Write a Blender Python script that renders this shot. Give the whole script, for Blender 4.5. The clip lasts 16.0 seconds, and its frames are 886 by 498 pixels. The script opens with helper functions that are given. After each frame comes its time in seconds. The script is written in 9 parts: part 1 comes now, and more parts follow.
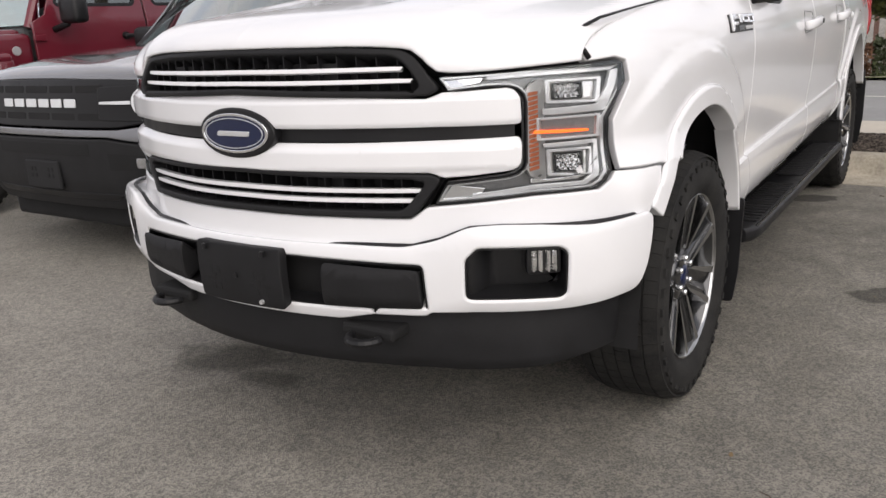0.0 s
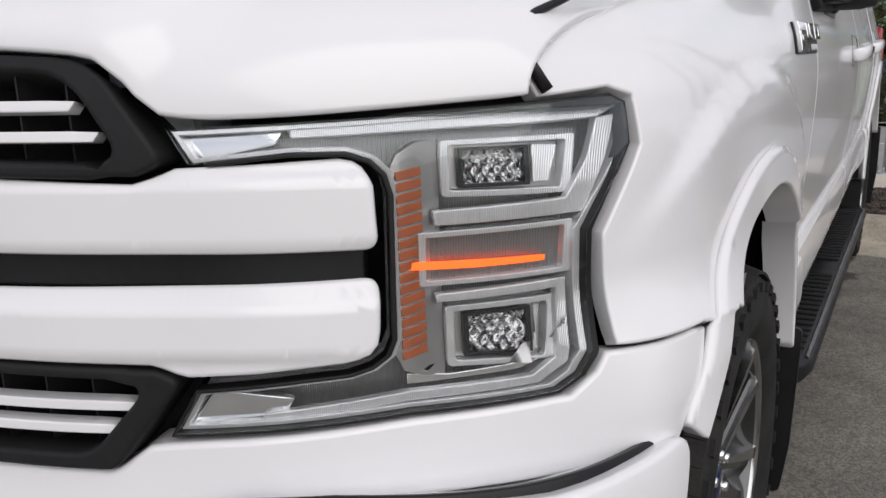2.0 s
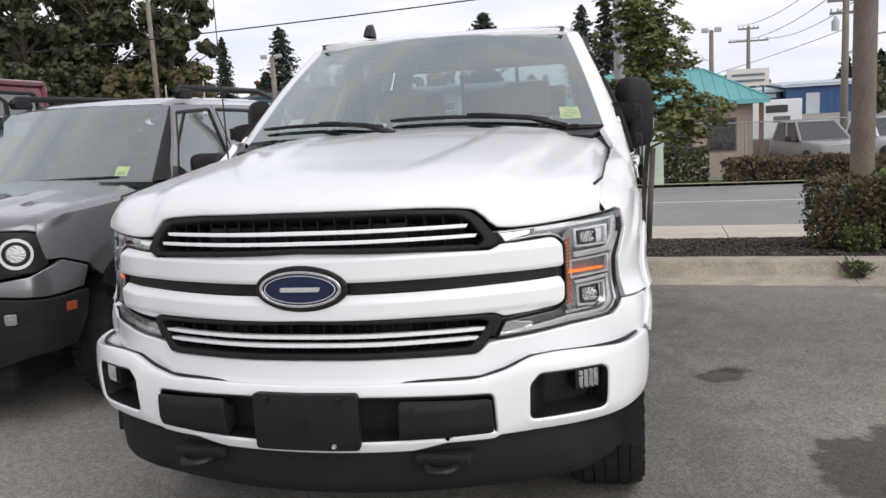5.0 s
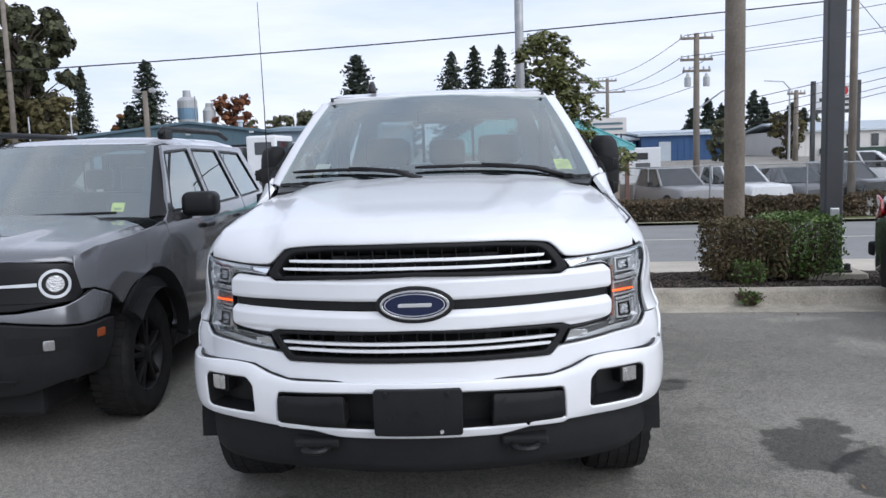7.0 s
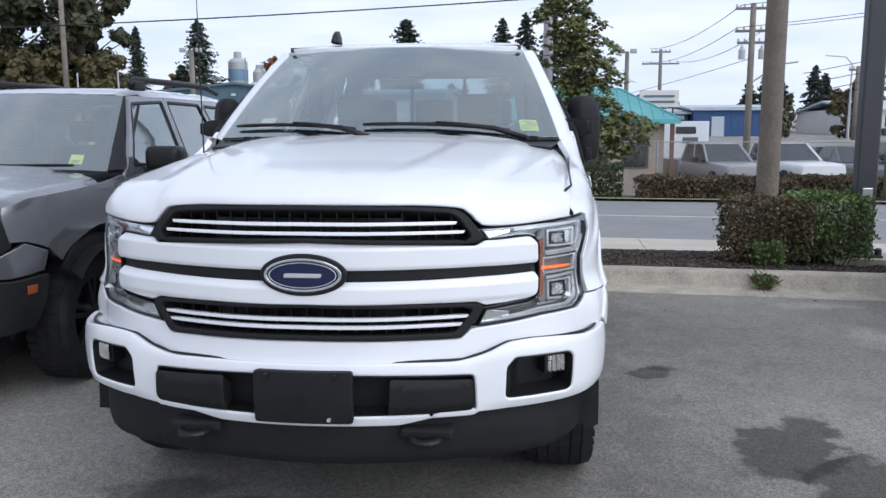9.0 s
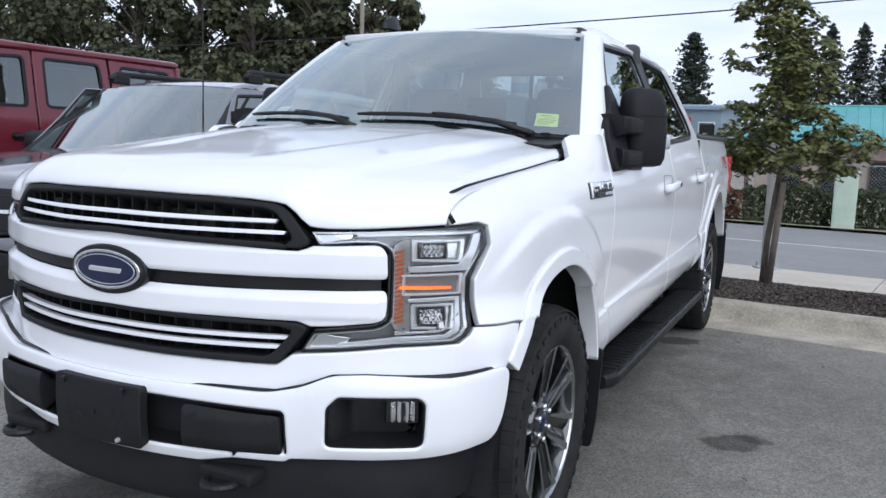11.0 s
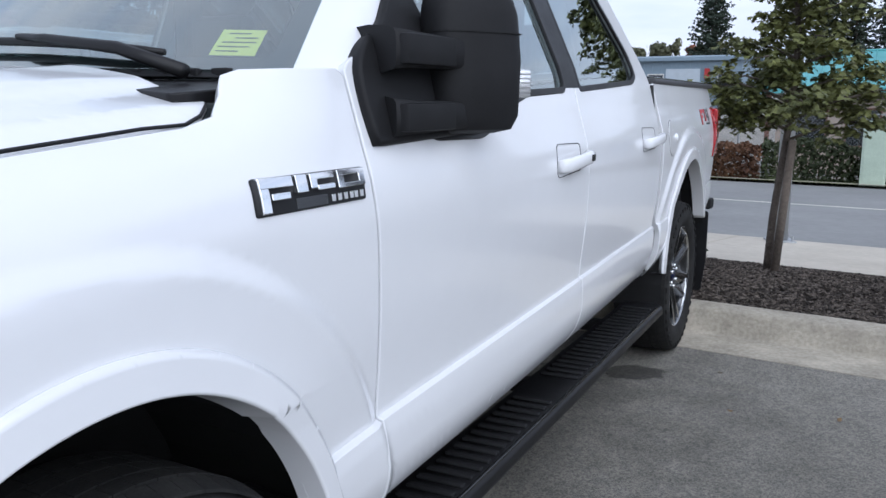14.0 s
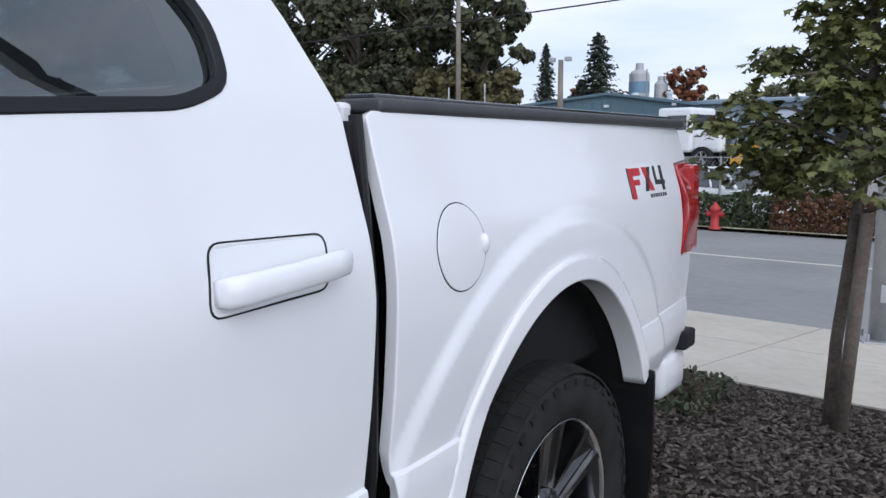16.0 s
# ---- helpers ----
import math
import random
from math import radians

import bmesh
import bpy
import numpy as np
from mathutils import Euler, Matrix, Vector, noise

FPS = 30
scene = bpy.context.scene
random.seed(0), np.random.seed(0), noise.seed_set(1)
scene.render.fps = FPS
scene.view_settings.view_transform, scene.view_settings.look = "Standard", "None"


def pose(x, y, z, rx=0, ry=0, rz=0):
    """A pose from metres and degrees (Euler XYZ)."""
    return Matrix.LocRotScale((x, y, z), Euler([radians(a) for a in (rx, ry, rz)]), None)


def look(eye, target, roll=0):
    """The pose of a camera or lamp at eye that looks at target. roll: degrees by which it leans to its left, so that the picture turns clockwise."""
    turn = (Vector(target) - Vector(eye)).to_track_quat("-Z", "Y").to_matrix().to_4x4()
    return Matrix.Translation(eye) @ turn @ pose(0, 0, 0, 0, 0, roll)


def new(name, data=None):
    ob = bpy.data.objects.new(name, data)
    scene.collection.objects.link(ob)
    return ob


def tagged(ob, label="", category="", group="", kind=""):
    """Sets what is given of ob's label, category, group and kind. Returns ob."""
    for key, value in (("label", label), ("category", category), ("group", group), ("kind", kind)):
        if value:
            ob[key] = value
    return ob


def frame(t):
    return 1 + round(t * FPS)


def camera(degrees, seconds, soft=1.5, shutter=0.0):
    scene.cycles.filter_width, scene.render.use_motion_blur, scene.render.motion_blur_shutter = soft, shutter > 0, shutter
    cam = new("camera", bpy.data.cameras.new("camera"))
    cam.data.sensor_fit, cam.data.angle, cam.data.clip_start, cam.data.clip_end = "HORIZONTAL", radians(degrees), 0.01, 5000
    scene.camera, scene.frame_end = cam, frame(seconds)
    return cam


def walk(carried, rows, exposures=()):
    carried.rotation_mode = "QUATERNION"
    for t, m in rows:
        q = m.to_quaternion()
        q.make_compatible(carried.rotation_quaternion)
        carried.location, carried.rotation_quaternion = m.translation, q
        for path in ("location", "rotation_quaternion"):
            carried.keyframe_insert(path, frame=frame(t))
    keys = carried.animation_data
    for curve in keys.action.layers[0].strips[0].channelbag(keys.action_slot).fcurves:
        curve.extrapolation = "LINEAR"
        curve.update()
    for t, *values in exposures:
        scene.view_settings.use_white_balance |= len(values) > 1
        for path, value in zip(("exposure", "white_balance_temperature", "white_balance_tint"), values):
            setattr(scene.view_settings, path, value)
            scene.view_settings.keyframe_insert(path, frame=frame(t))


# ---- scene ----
cam = camera(57.3, 16.0)
PATH = [
    (0, (1.642, -1.583, 1.236), (0.584, 0.027, 0.699), -2.9),
    (0.5, (1.475, -1.315, 1.261), (0.415, 0.307, 0.766), -2.4),
    (1, (1.353, -0.94, 1.22), (0.309, 0.705, 0.768), -2.1),
    (1.5, (1.266, -0.618, 1.198), (0.243, 1.041, 0.751), -1.5),
    (2, (1.167, -0.442, 1.168), (0.184, 1.239, 0.711), -1.6),
    (2.5, (1.133, -0.396, 1.162), (0.2, 1.308, 0.685), -2.0),
    (3, (1.125, -0.41, 1.178), (0.264, 1.329, 0.696), -2.5),
    (3.5, (1.11, -0.671, 1.245), (0.332, 1.111, 0.779), -3.1),
    (4, (1.092, -1.14, 1.326), (0.406, 0.691, 0.905), -3.8),
    (4.5, (0.991, -1.697, 1.381), (0.449, 0.194, 1.019), -3.6),
    (5, (0.888, -2.187, 1.42), (0.464, -0.256, 1.117), -3.2),
    (5.2, (0.807, -2.393, 1.446), (0.428, -0.449, 1.171), -3.5),
    (7.3, (0.222, -2.883, 1.491), (0.152, -0.897, 1.269), -1.7),
    (7.5, (0.224, -2.865, 1.491), (0.162, -0.879, 1.26), -1.7),
    (8, (0.247, -2.805, 1.48), (0.179, -0.822, 1.227), -1.5),
    (8.5, (0.406, -2.677, 1.441), (0.293, -0.699, 1.166), -1.0),
    (9, (0.697, -2.479, 1.43), (0.486, -0.513, 1.135), -0.2),
    (9.2, (0.819, -2.373, 1.415), (0.557, -0.413, 1.116), 0.3),
    (11.3, (1.891, -1.586, 1.353), (0.958, 0.162, 1.083), 1.6),
    (11.5, (1.978, -1.609, 1.351), (1.009, 0.119, 1.076), 1.4),
    (12, (2.045, -1.599, 1.331), (1.034, 0.1, 1.029), 1.2),
    (12.5, (1.978, -1.369, 1.3), (0.973, 0.327, 0.962), 1.1),
    (13, (1.906, -0.914, 1.311), (0.933, 0.793, 0.939), 1.0),
    (13.5, (1.867, -0.39, 1.326), (0.923, 1.331, 0.944), 0.7),
    (14, (1.77, 0.263, 1.335), (0.863, 2.009, 0.973), 0.1),
    (14.5, (1.755, 0.841, 1.348), (0.861, 2.599, 1.019), -0.5),
    (15, (1.714, 1.511, 1.355), (0.811, 3.273, 1.072), -1.2),
    (15.5, (1.793, 2.189, 1.36), (0.794, 3.901, 1.094), -0.4),
    (16, (1.801, 2.9, 1.351), (0.657, 4.52, 1.096), -0.1),
]
walk(cam, [(t, look(eye, target, roll)) for t, eye, target, roll in PATH], exposures=((0.0, 0.40, 6900, 13), (0.5, 0.45, 6850, 13), (1.0, 0.42, 6750, 12), (1.8, 0.1, 6650, 12), (2.5, 0.0, 6550, 12), (3.8, 0.12, 6550, 12), (5.0, 0.36, 6600, 12), (7.5, 0.34, 5850, 10), (9.2, 0.34, 5800, 10), (11.4, 0.38, 5750, 10), (12.5, 0.35, 5650, 10), (14.0, 0.32, 5650, 10), (15.0, 0.35, 5700, 10), (16.0, 0.27, 5750, 10)))

# ---- daylight: bright overcast sky with thin clouds ----
SUN_EL, SUN_AZ = radians(36), radians(128)
world = bpy.data.worlds.new("overcast_sky")
scene.world = world
world.use_nodes = True
wn, wl = world.node_tree.nodes, world.node_tree.links
wn.clear()
sky = wn.new("ShaderNodeTexSky")
sky.sky_type = "NISHITA"
sky.sun_disc = False
sky.sun_elevation, sky.sun_rotation = SUN_EL, SUN_AZ
sky.dust_density, sky.ozone_density, sky.air_density = 2.0, 2.0, 1.0
w_co = wn.new("ShaderNodeTexCoord")
w_map = wn.new("ShaderNodeMapping")
w_map.inputs["Scale"].default_value = (1.6, 1.6, 9.0)
w_noise = wn.new("ShaderNodeTexNoise")
w_noise.inputs["Scale"].default_value, w_noise.inputs["Detail"].default_value = 1.6, 6.0
w_noise.inputs["Roughness"].default_value = 0.55
w_ramp = wn.new("ShaderNodeValToRGB")
w_ramp.color_ramp.elements[0].position, w_ramp.color_ramp.elements[0].color = 0.34, (5.0, 5.4, 6.3, 1)
w_ramp.color_ramp.elements[1].position, w_ramp.color_ramp.elements[1].color = 0.66, (6.9, 6.8, 7.1, 1)
w_mix = wn.new("ShaderNodeMix")
w_mix.data_type = "RGBA"
w_mix.inputs["Factor"].default_value = 0.93
w_bg = wn.new("ShaderNodeBackground")
w_bg.inputs["Strength"].default_value = 0.125
w_out = wn.new("ShaderNodeOutputWorld")
wl.new(w_co.outputs["Generated"], w_map.inputs["Vector"])
wl.new(w_map.outputs["Vector"], w_noise.inputs["Vector"])
wl.new(w_noise.outputs["Fac"], w_ramp.inputs["Fac"])
wl.new(sky.outputs["Color"], w_mix.inputs["A"])
wl.new(w_ramp.outputs["Color"], w_mix.inputs["B"])
w_sep, w_fade, w_dim = wn.new("ShaderNodeSeparateXYZ"), wn.new("ShaderNodeMapRange"), wn.new("ShaderNodeVectorMath")
w_fade.inputs["From Min"].default_value, w_fade.inputs["From Max"].default_value = 0.15, 1.0
w_fade.inputs["To Min"].default_value, w_fade.inputs["To Max"].default_value = 1.0, 0.72
w_dim.operation = "SCALE"
wl.new(w_co.outputs["Generated"], w_sep.inputs["Vector"])
wl.new(w_sep.outputs["Z"], w_fade.inputs["Value"])
wl.new(w_mix.outputs["Result"], w_dim.inputs[0])
wl.new(w_fade.outputs["Result"], w_dim.inputs["Scale"])
wl.new(w_dim.outputs["Vector"], w_bg.inputs["Color"])
wl.new(w_bg.outputs["Background"], w_out.inputs["Surface"])
sun = new("sun", bpy.data.lights.new("sun", "SUN"))
sun.data.energy, sun.data.angle, sun.data.color = 1.75, radians(75), (1.0, 0.97, 0.93)
sun.matrix_basis = look((0, 0, 0), (-math.sin(SUN_AZ) * math.cos(SUN_EL), -math.cos(SUN_AZ) * math.cos(SUN_EL), -math.sin(SUN_EL)))

# ---- materials ----
def mat(name, color, rough=0.5, metal=0.0, coat=0.0, var=0.0, scale=8.0, bump=0.0, bscale=60.0, spec=0.5, trans=0.0, ior=1.45, color2=None, rvar=0.0, island=0.0, alpha=1.0):
    """A surface: base colour with variation at two scales, roughness variation and fine relief."""
    m = bpy.data.materials.new(name)
    m.use_nodes = True
    n, l = m.node_tree.nodes, m.node_tree.links
    b = n["Principled BSDF"]
    b.inputs["Base Color"].default_value = (*color, 1)
    b.inputs["Roughness"].default_value, b.inputs["Metallic"].default_value = rough, metal
    b.inputs["Coat Weight"].default_value, b.inputs["Coat Roughness"].default_value = coat, 0.04
    b.inputs["Specular IOR Level"].default_value, b.inputs["IOR"].default_value = spec, ior
    b.inputs["Transmission Weight"].default_value = trans
    b.inputs["Alpha"].default_value = alpha
    co = n.new("ShaderNodeTexCoord")
    if var or color2 or rvar:
        big, small = n.new("ShaderNodeTexNoise"), n.new("ShaderNodeTexNoise")
        for t, s, d in ((big, scale, 5), (small, scale * 11, 3)):
            t.inputs["Scale"].default_value, t.inputs["Detail"].default_value = s, d
            l.new(co.outputs["Object"], t.inputs["Vector"])
        add = n.new("ShaderNodeMath")
        add.operation, add.inputs[1].default_value = "MULTIPLY_ADD", 0.6
        half = n.new("ShaderNodeMath")
        half.operation, half.inputs[1].default_value = "MULTIPLY", 0.4
        l.new(small.outputs["Fac"], half.inputs[0])
        l.new(big.outputs["Fac"], add.inputs[0])
        l.new(half.outputs[0], add.inputs[2])
        ramp = n.new("ShaderNodeValToRGB")
        lo, hi = ramp.color_ramp.elements
        lo.position, hi.position = 0.33, 0.67
        other = color2 or tuple(c * (1 + var) for c in color)
        lo.color, hi.color = (*(c * (1 - var) for c in color), 1), (*other, 1)
        l.new(add.outputs[0], ramp.inputs["Fac"])
        last = ramp.outputs["Color"]
        if island:
            geo, hsv, rm = n.new("ShaderNodeNewGeometry"), n.new("ShaderNodeHueSaturation"), n.new("ShaderNodeMapRange")
            rm.inputs["To Min"].default_value, rm.inputs["To Max"].default_value = 1 - island, 1 + island
            l.new(geo.outputs["Random Per Island"], rm.inputs["Value"])
            l.new(rm.outputs["Result"], hsv.inputs["Value"])
            l.new(last, hsv.inputs["Color"])
            last = hsv.outputs["Color"]
        l.new(last, b.inputs["Base Color"])
        if rvar:
            mr = n.new("ShaderNodeMapRange")
            mr.inputs["From Min"].default_value, mr.inputs["From Max"].default_value = 0.3, 0.7
            mr.inputs["To Min"].default_value, mr.inputs["To Max"].default_value = max(0.02, rough - rvar), min(1, rough + rvar)
            l.new(add.outputs[0], mr.inputs["Value"])
            l.new(mr.outputs["Result"], b.inputs["Roughness"])
    if bump:
        bt, bn = n.new("ShaderNodeTexNoise"), n.new("ShaderNodeBump")
        bt.inputs["Scale"].default_value, bt.inputs["Detail"].default_value = bscale, 4
        bn.inputs["Strength"].default_value, bn.inputs["Distance"].default_value = bump, 0.6 / bscale
        l.new(co.outputs["Object"], bt.inputs["Vector"])
        l.new(bt.outputs["Fac"], bn.inputs["Height"])
        l.new(bn.outputs["Normal"], b.inputs["Normal"])
    return m


def glow(name, color, strength):
    m = bpy.data.materials.new(name)
    m.use_nodes = True
    b = m.node_tree.nodes["Principled BSDF"]
    b.inputs["Base Color"].default_value = (*color, 1)
    b.inputs["Emission Color"].default_value = (*color, 1)
    b.inputs["Emission Strength"].default_value = strength
    return m


def clear(name, tint, rough=0.0, gloss=0.04):
    """Thin clear glazing: light goes straight through, with a gloss that grows towards grazing."""
    m = bpy.data.materials.new(name)
    m.use_nodes = True
    n, l = m.node_tree.nodes, m.node_tree.links
    n.clear()
    out, mix, tr, gl, lw, pw, ma = (n.new("ShaderNode" + k) for k in ("OutputMaterial", "MixShader", "BsdfTransparent", "BsdfGlossy", "LayerWeight", "Math", "Math"))
    tr.inputs["Color"].default_value = (*tint, 1)
    gl.inputs["Roughness"].default_value = rough
    gl.inputs["Color"].default_value = (0.90, 0.97, 0.96, 1)
    lw.inputs["Blend"].default_value = 0.5
    pw.operation, pw.inputs[1].default_value = "POWER", 2.4
    ma.operation, ma.inputs[1].default_value, ma.inputs[2].default_value = "MULTIPLY_ADD", 0.95 - gloss, gloss
    l.new(lw.outputs["Facing"], pw.inputs[0])
    l.new(pw.outputs[0], ma.inputs[0])
    l.new(ma.outputs[0], mix.inputs["Fac"])
    l.new(tr.outputs["BSDF"], mix.inputs[1])
    l.new(gl.outputs["BSDF"], mix.inputs[2])
    l.new(mix.outputs["Shader"], out.inputs["Surface"])
    return m


PAINT = mat("white_paint", (0.745, 0.75, 0.765), 0.2, coat=0.5, var=0.012, scale=1.2, bump=0.015, bscale=900)
BLACK_TEX = mat("black_textured_plastic", (0.013, 0.013, 0.014), 0.6, spec=0.25, var=0.25, scale=14, bump=0.35, bscale=900, rvar=0.08)
BLACK_SAT = mat("black_satin_plastic", (0.010, 0.010, 0.011), 0.42, spec=0.35, var=0.2, scale=10, bump=0.06, bscale=400, rvar=0.08)
DARK = mat("dark_recess", (0.006, 0.006, 0.0065), 0.8, var=0.3, scale=10)
CHROME = mat("bright_chrome", (0.86, 0.87, 0.88), 0.07, metal=1.0, var=0.02, scale=5)
SILVER = mat("satin_silver_trim", (0.72, 0.73, 0.74), 0.28, metal=0.7, var=0.03, scale=12)
RUBBER = mat("tyre_rubber", (0.016, 0.016, 0.017), 0.78, spec=0.25, var=0.3, scale=16, bump=0.2, bscale=300, color2=(0.028, 0.0275, 0.026))
ALU_DARK = mat("grey_painted_alloy", (0.085, 0.087, 0.09), 0.17, metal=0.9, var=0.1, scale=18, coat=0.3)
ALU = mat("machined_alloy", (0.42, 0.425, 0.43), 0.2, metal=1.0, var=0.05, scale=40, rvar=0.06)
GLASS = clear("windscreen_glass", (0.66, 0.80, 0.79), gloss=0.29)
GLASS_DARK = clear("privacy_glass", (0.10, 0.115, 0.12), gloss=0.16)
GLASS_SIDE = clear("side_window_glass", (0.55, 0.62, 0.62), gloss=0.17)
LENS = clear("clear_lamp_lens", (0.95, 0.96, 0.97))
INTERIOR = mat("dark_cabin_trim", (0.055, 0.056, 0.058), 0.8, var=0.2, scale=8)
SEAT = mat("dark_leather_seat", (0.035, 0.034, 0.034), 0.55, var=0.2, scale=8, bump=0.1, bscale=200)
PAPER = mat("yellow_sticker_paper", (0.72, 0.74, 0.16), 0.6, var=0.06, scale=30)
INK = mat("black_ink", (0.02, 0.02, 0.02), 0.6)
EMBLEM_BLUE = mat("blue_enamel", (0.004, 0.010, 0.045), 0.25, coat=0.5, var=0.1, scale=30)
AMBER = mat("amber_reflector", (0.33, 0.085, 0.03), 0.22, var=0.15, scale=60, coat=0.5)
AMBER_LIT = glow("lit_turn_signal", (1.0, 0.13, 0.01), 1.1)
LAMP_GREY = mat("lamp_bezel_grey", (0.40, 0.395, 0.385), 0.28, metal=0.7, var=0.06, scale=30)
REFLECTOR = mat("faceted_reflector", (0.50, 0.505, 0.51), 0.10, metal=1.0, var=0.1, scale=90, bump=0.7, bscale=120)
RED_LENS = mat("red_tail_lens", (0.33, 0.008, 0.012), 0.12, var=0.15, scale=20, coat=0.8)
RED_INK = mat("red_decal", (0.45, 0.02, 0.03), 0.4, var=0.05, scale=30)
CONCRETE = mat("kerb_concrete", (0.37, 0.335, 0.27), 0.9, var=0.25, scale=4.5, bump=0.5, bscale=55, color2=(0.55, 0.50, 0.41))
SLAB = mat("pavement_concrete", (0.52, 0.47, 0.39), 0.88, var=0.14, scale=1.1, bump=0.35, bscale=70, color2=(0.58, 0.53, 0.45))
ROAD = mat("road_asphalt", (0.225, 0.226, 0.222), 0.85, var=0.12, scale=0.6, bump=0.3, bscale=90, color2=(0.265, 0.265, 0.26))
LINE = mat("road_line_paint", (0.62, 0.6, 0.52), 0.8, var=0.15, scale=5)
BARK = mat("bark", (0.10, 0.082, 0.066), 0.9, var=0.4, scale=9, bump=0.9, bscale=26, color2=(0.17, 0.14, 0.115))
LEAF = mat("green_leaves", (0.085, 0.105, 0.03), 0.6, var=0.35, scale=2.2, color2=(0.17, 0.175, 0.055), island=0.4)
LEAF_DARK = mat("dark_far_foliage", (0.036, 0.040, 0.020), 0.75, var=0.4, scale=0.35, color2=(0.075, 0.08, 0.034), island=0.3)
NEEDLE = mat("conifer_foliage", (0.026, 0.042, 0.030), 0.8, var=0.4, scale=0.4, color2=(0.05, 0.068, 0.044), island=0.3)
AUTUMN = mat("autumn_foliage", (0.22, 0.075, 0.018), 0.75, var=0.35, scale=0.5, color2=(0.27, 0.13, 0.03), island=0.3)
HEDGE = mat("hedge_foliage", (0.085, 0.065, 0.036), 0.8, var=0.4, scale=1.4, color2=(0.15, 0.11, 0.065), island=0.35)
GRASS = mat("verge_grass", (0.085, 0.115, 0.03), 0.9, var=0.3, scale=2.5, color2=(0.15, 0.16, 0.06))
WOOD_POLE = mat("weathered_pole_wood", (0.19, 0.165, 0.135), 0.9, var=0.25, scale=2.2, bump=0.6, bscale=24, color2=(0.25, 0.22, 0.185))
RAIL = mat("grey_black_rail_plastic", (0.05, 0.05, 0.053), 0.5, var=0.2, scale=12, bump=0.1, bscale=300)
LAMP_CLEAR = mat("frosted_light_pipe", (0.74, 0.75, 0.76), 0.14, metal=0.6, var=0.08, scale=60, coat=0.6)
LAMP_SMOKE = mat("smoke_grey_lamp_back", (0.26, 0.26, 0.262), 0.22, metal=0.7, var=0.12, scale=40, bump=0.2, bscale=300)


def flute(m, scale):
    """Fine upright flutes across a lamp surface."""
    n, l = m.node_tree.nodes, m.node_tree.links
    co, wv, bn = n.new("ShaderNodeTexCoord"), n.new("ShaderNodeTexWave"), n.new("ShaderNodeBump")
    wv.inputs["Scale"].default_value = scale
    bn.inputs["Strength"].default_value, bn.inputs["Distance"].default_value = 0.5, 0.0012
    l.new(co.outputs["Object"], wv.inputs["Vector"])
    l.new(wv.outputs["Fac"], bn.inputs["Height"])
    l.new(bn.outputs["Normal"], n["Principled BSDF"].inputs["Normal"])


flute(LAMP_CLEAR, 190.0)
flute(LAMP_SMOKE, 160.0)

# ---- modelling tools ----
def lerp(a, b, f):
    return a + (b - a) * f


def smooth(a, b, x):
    f = min(1.0, max(0.0, (x - a) / (b - a)))
    return f * f * (3 - 2 * f)


def curve(points):
    """A smooth monotone curve through (x, y) points; straight beyond its ends."""
    xs, ys = [p[0] for p in points], [p[1] for p in points]
    n = len(xs)
    d = [(ys[i + 1] - ys[i]) / (xs[i + 1] - xs[i]) for i in range(n - 1)]
    m = [d[0]] + [0 if d[i - 1] * d[i] <= 0 else 2 * d[i - 1] * d[i] / (d[i - 1] + d[i]) for i in range(1, n - 1)] + [d[-1]]

    def exact(x):
        i = max(k for k in range(n - 1) if xs[k] <= x)
        h = xs[i + 1] - xs[i]
        t = (x - xs[i]) / h
        return (ys[i] * (1 + 2 * t) * (1 - t) ** 2 + h * m[i] * t * (1 - t) ** 2
                + ys[i + 1] * t * t * (3 - 2 * t) + h * m[i + 1] * t * t * (t - 1))

    cells = 600
    lo, hi = xs[0], xs[-1]
    step = (hi - lo) / cells
    table = [exact(min(hi - 1e-12, lo + step * k)) for k in range(cells + 1)] + [ys[-1]]

    def f(x):
        if x <= lo:
            return ys[0] + m[0] * (x - lo)
        if x >= hi:
            return ys[-1] + m[-1] * (x - hi)
        k = (x - lo) / step
        i = int(k)
        return table[i] + (table[i + 1] - table[i]) * (k - i)
    return f


def part(name, data, material, parent=None, label="", smooth_faces=False):
    """Links a bmesh or mesh as one object under parent."""
    if isinstance(data, bmesh.types.BMesh):
        me = bpy.data.meshes.new(name)
        bmesh.ops.recalc_face_normals(data, faces=data.faces)
        data.to_mesh(me)
        data.free()
    else:
        me = data
    if smooth_faces:
        me.polygons.foreach_set("use_smooth", [True] * len(me.polygons))
    if material is not None and not me.materials:
        me.materials.append(material)
    ob = new(name, me)
    if parent is not None:
        ob.parent = parent
        ob.matrix_parent_inverse = parent.matrix_basis.inverted()
    return tagged(ob, label)


def thing(name, label, category, group="", kind=""):
    return tagged(new(name), label, category, group, kind)


def smooth_angle(ob, degrees=35):
    """Smooth shading with sharp edges over the given angle."""
    me = ob.data
    bm = bmesh.new()
    bm.from_mesh(me)
    for e in bm.edges:
        e.smooth = len(e.link_faces) == 2 and e.calc_face_angle(0) < radians(degrees)
    for f in bm.faces:
        f.smooth = True
    bm.to_mesh(me)
    bm.free()
    return ob


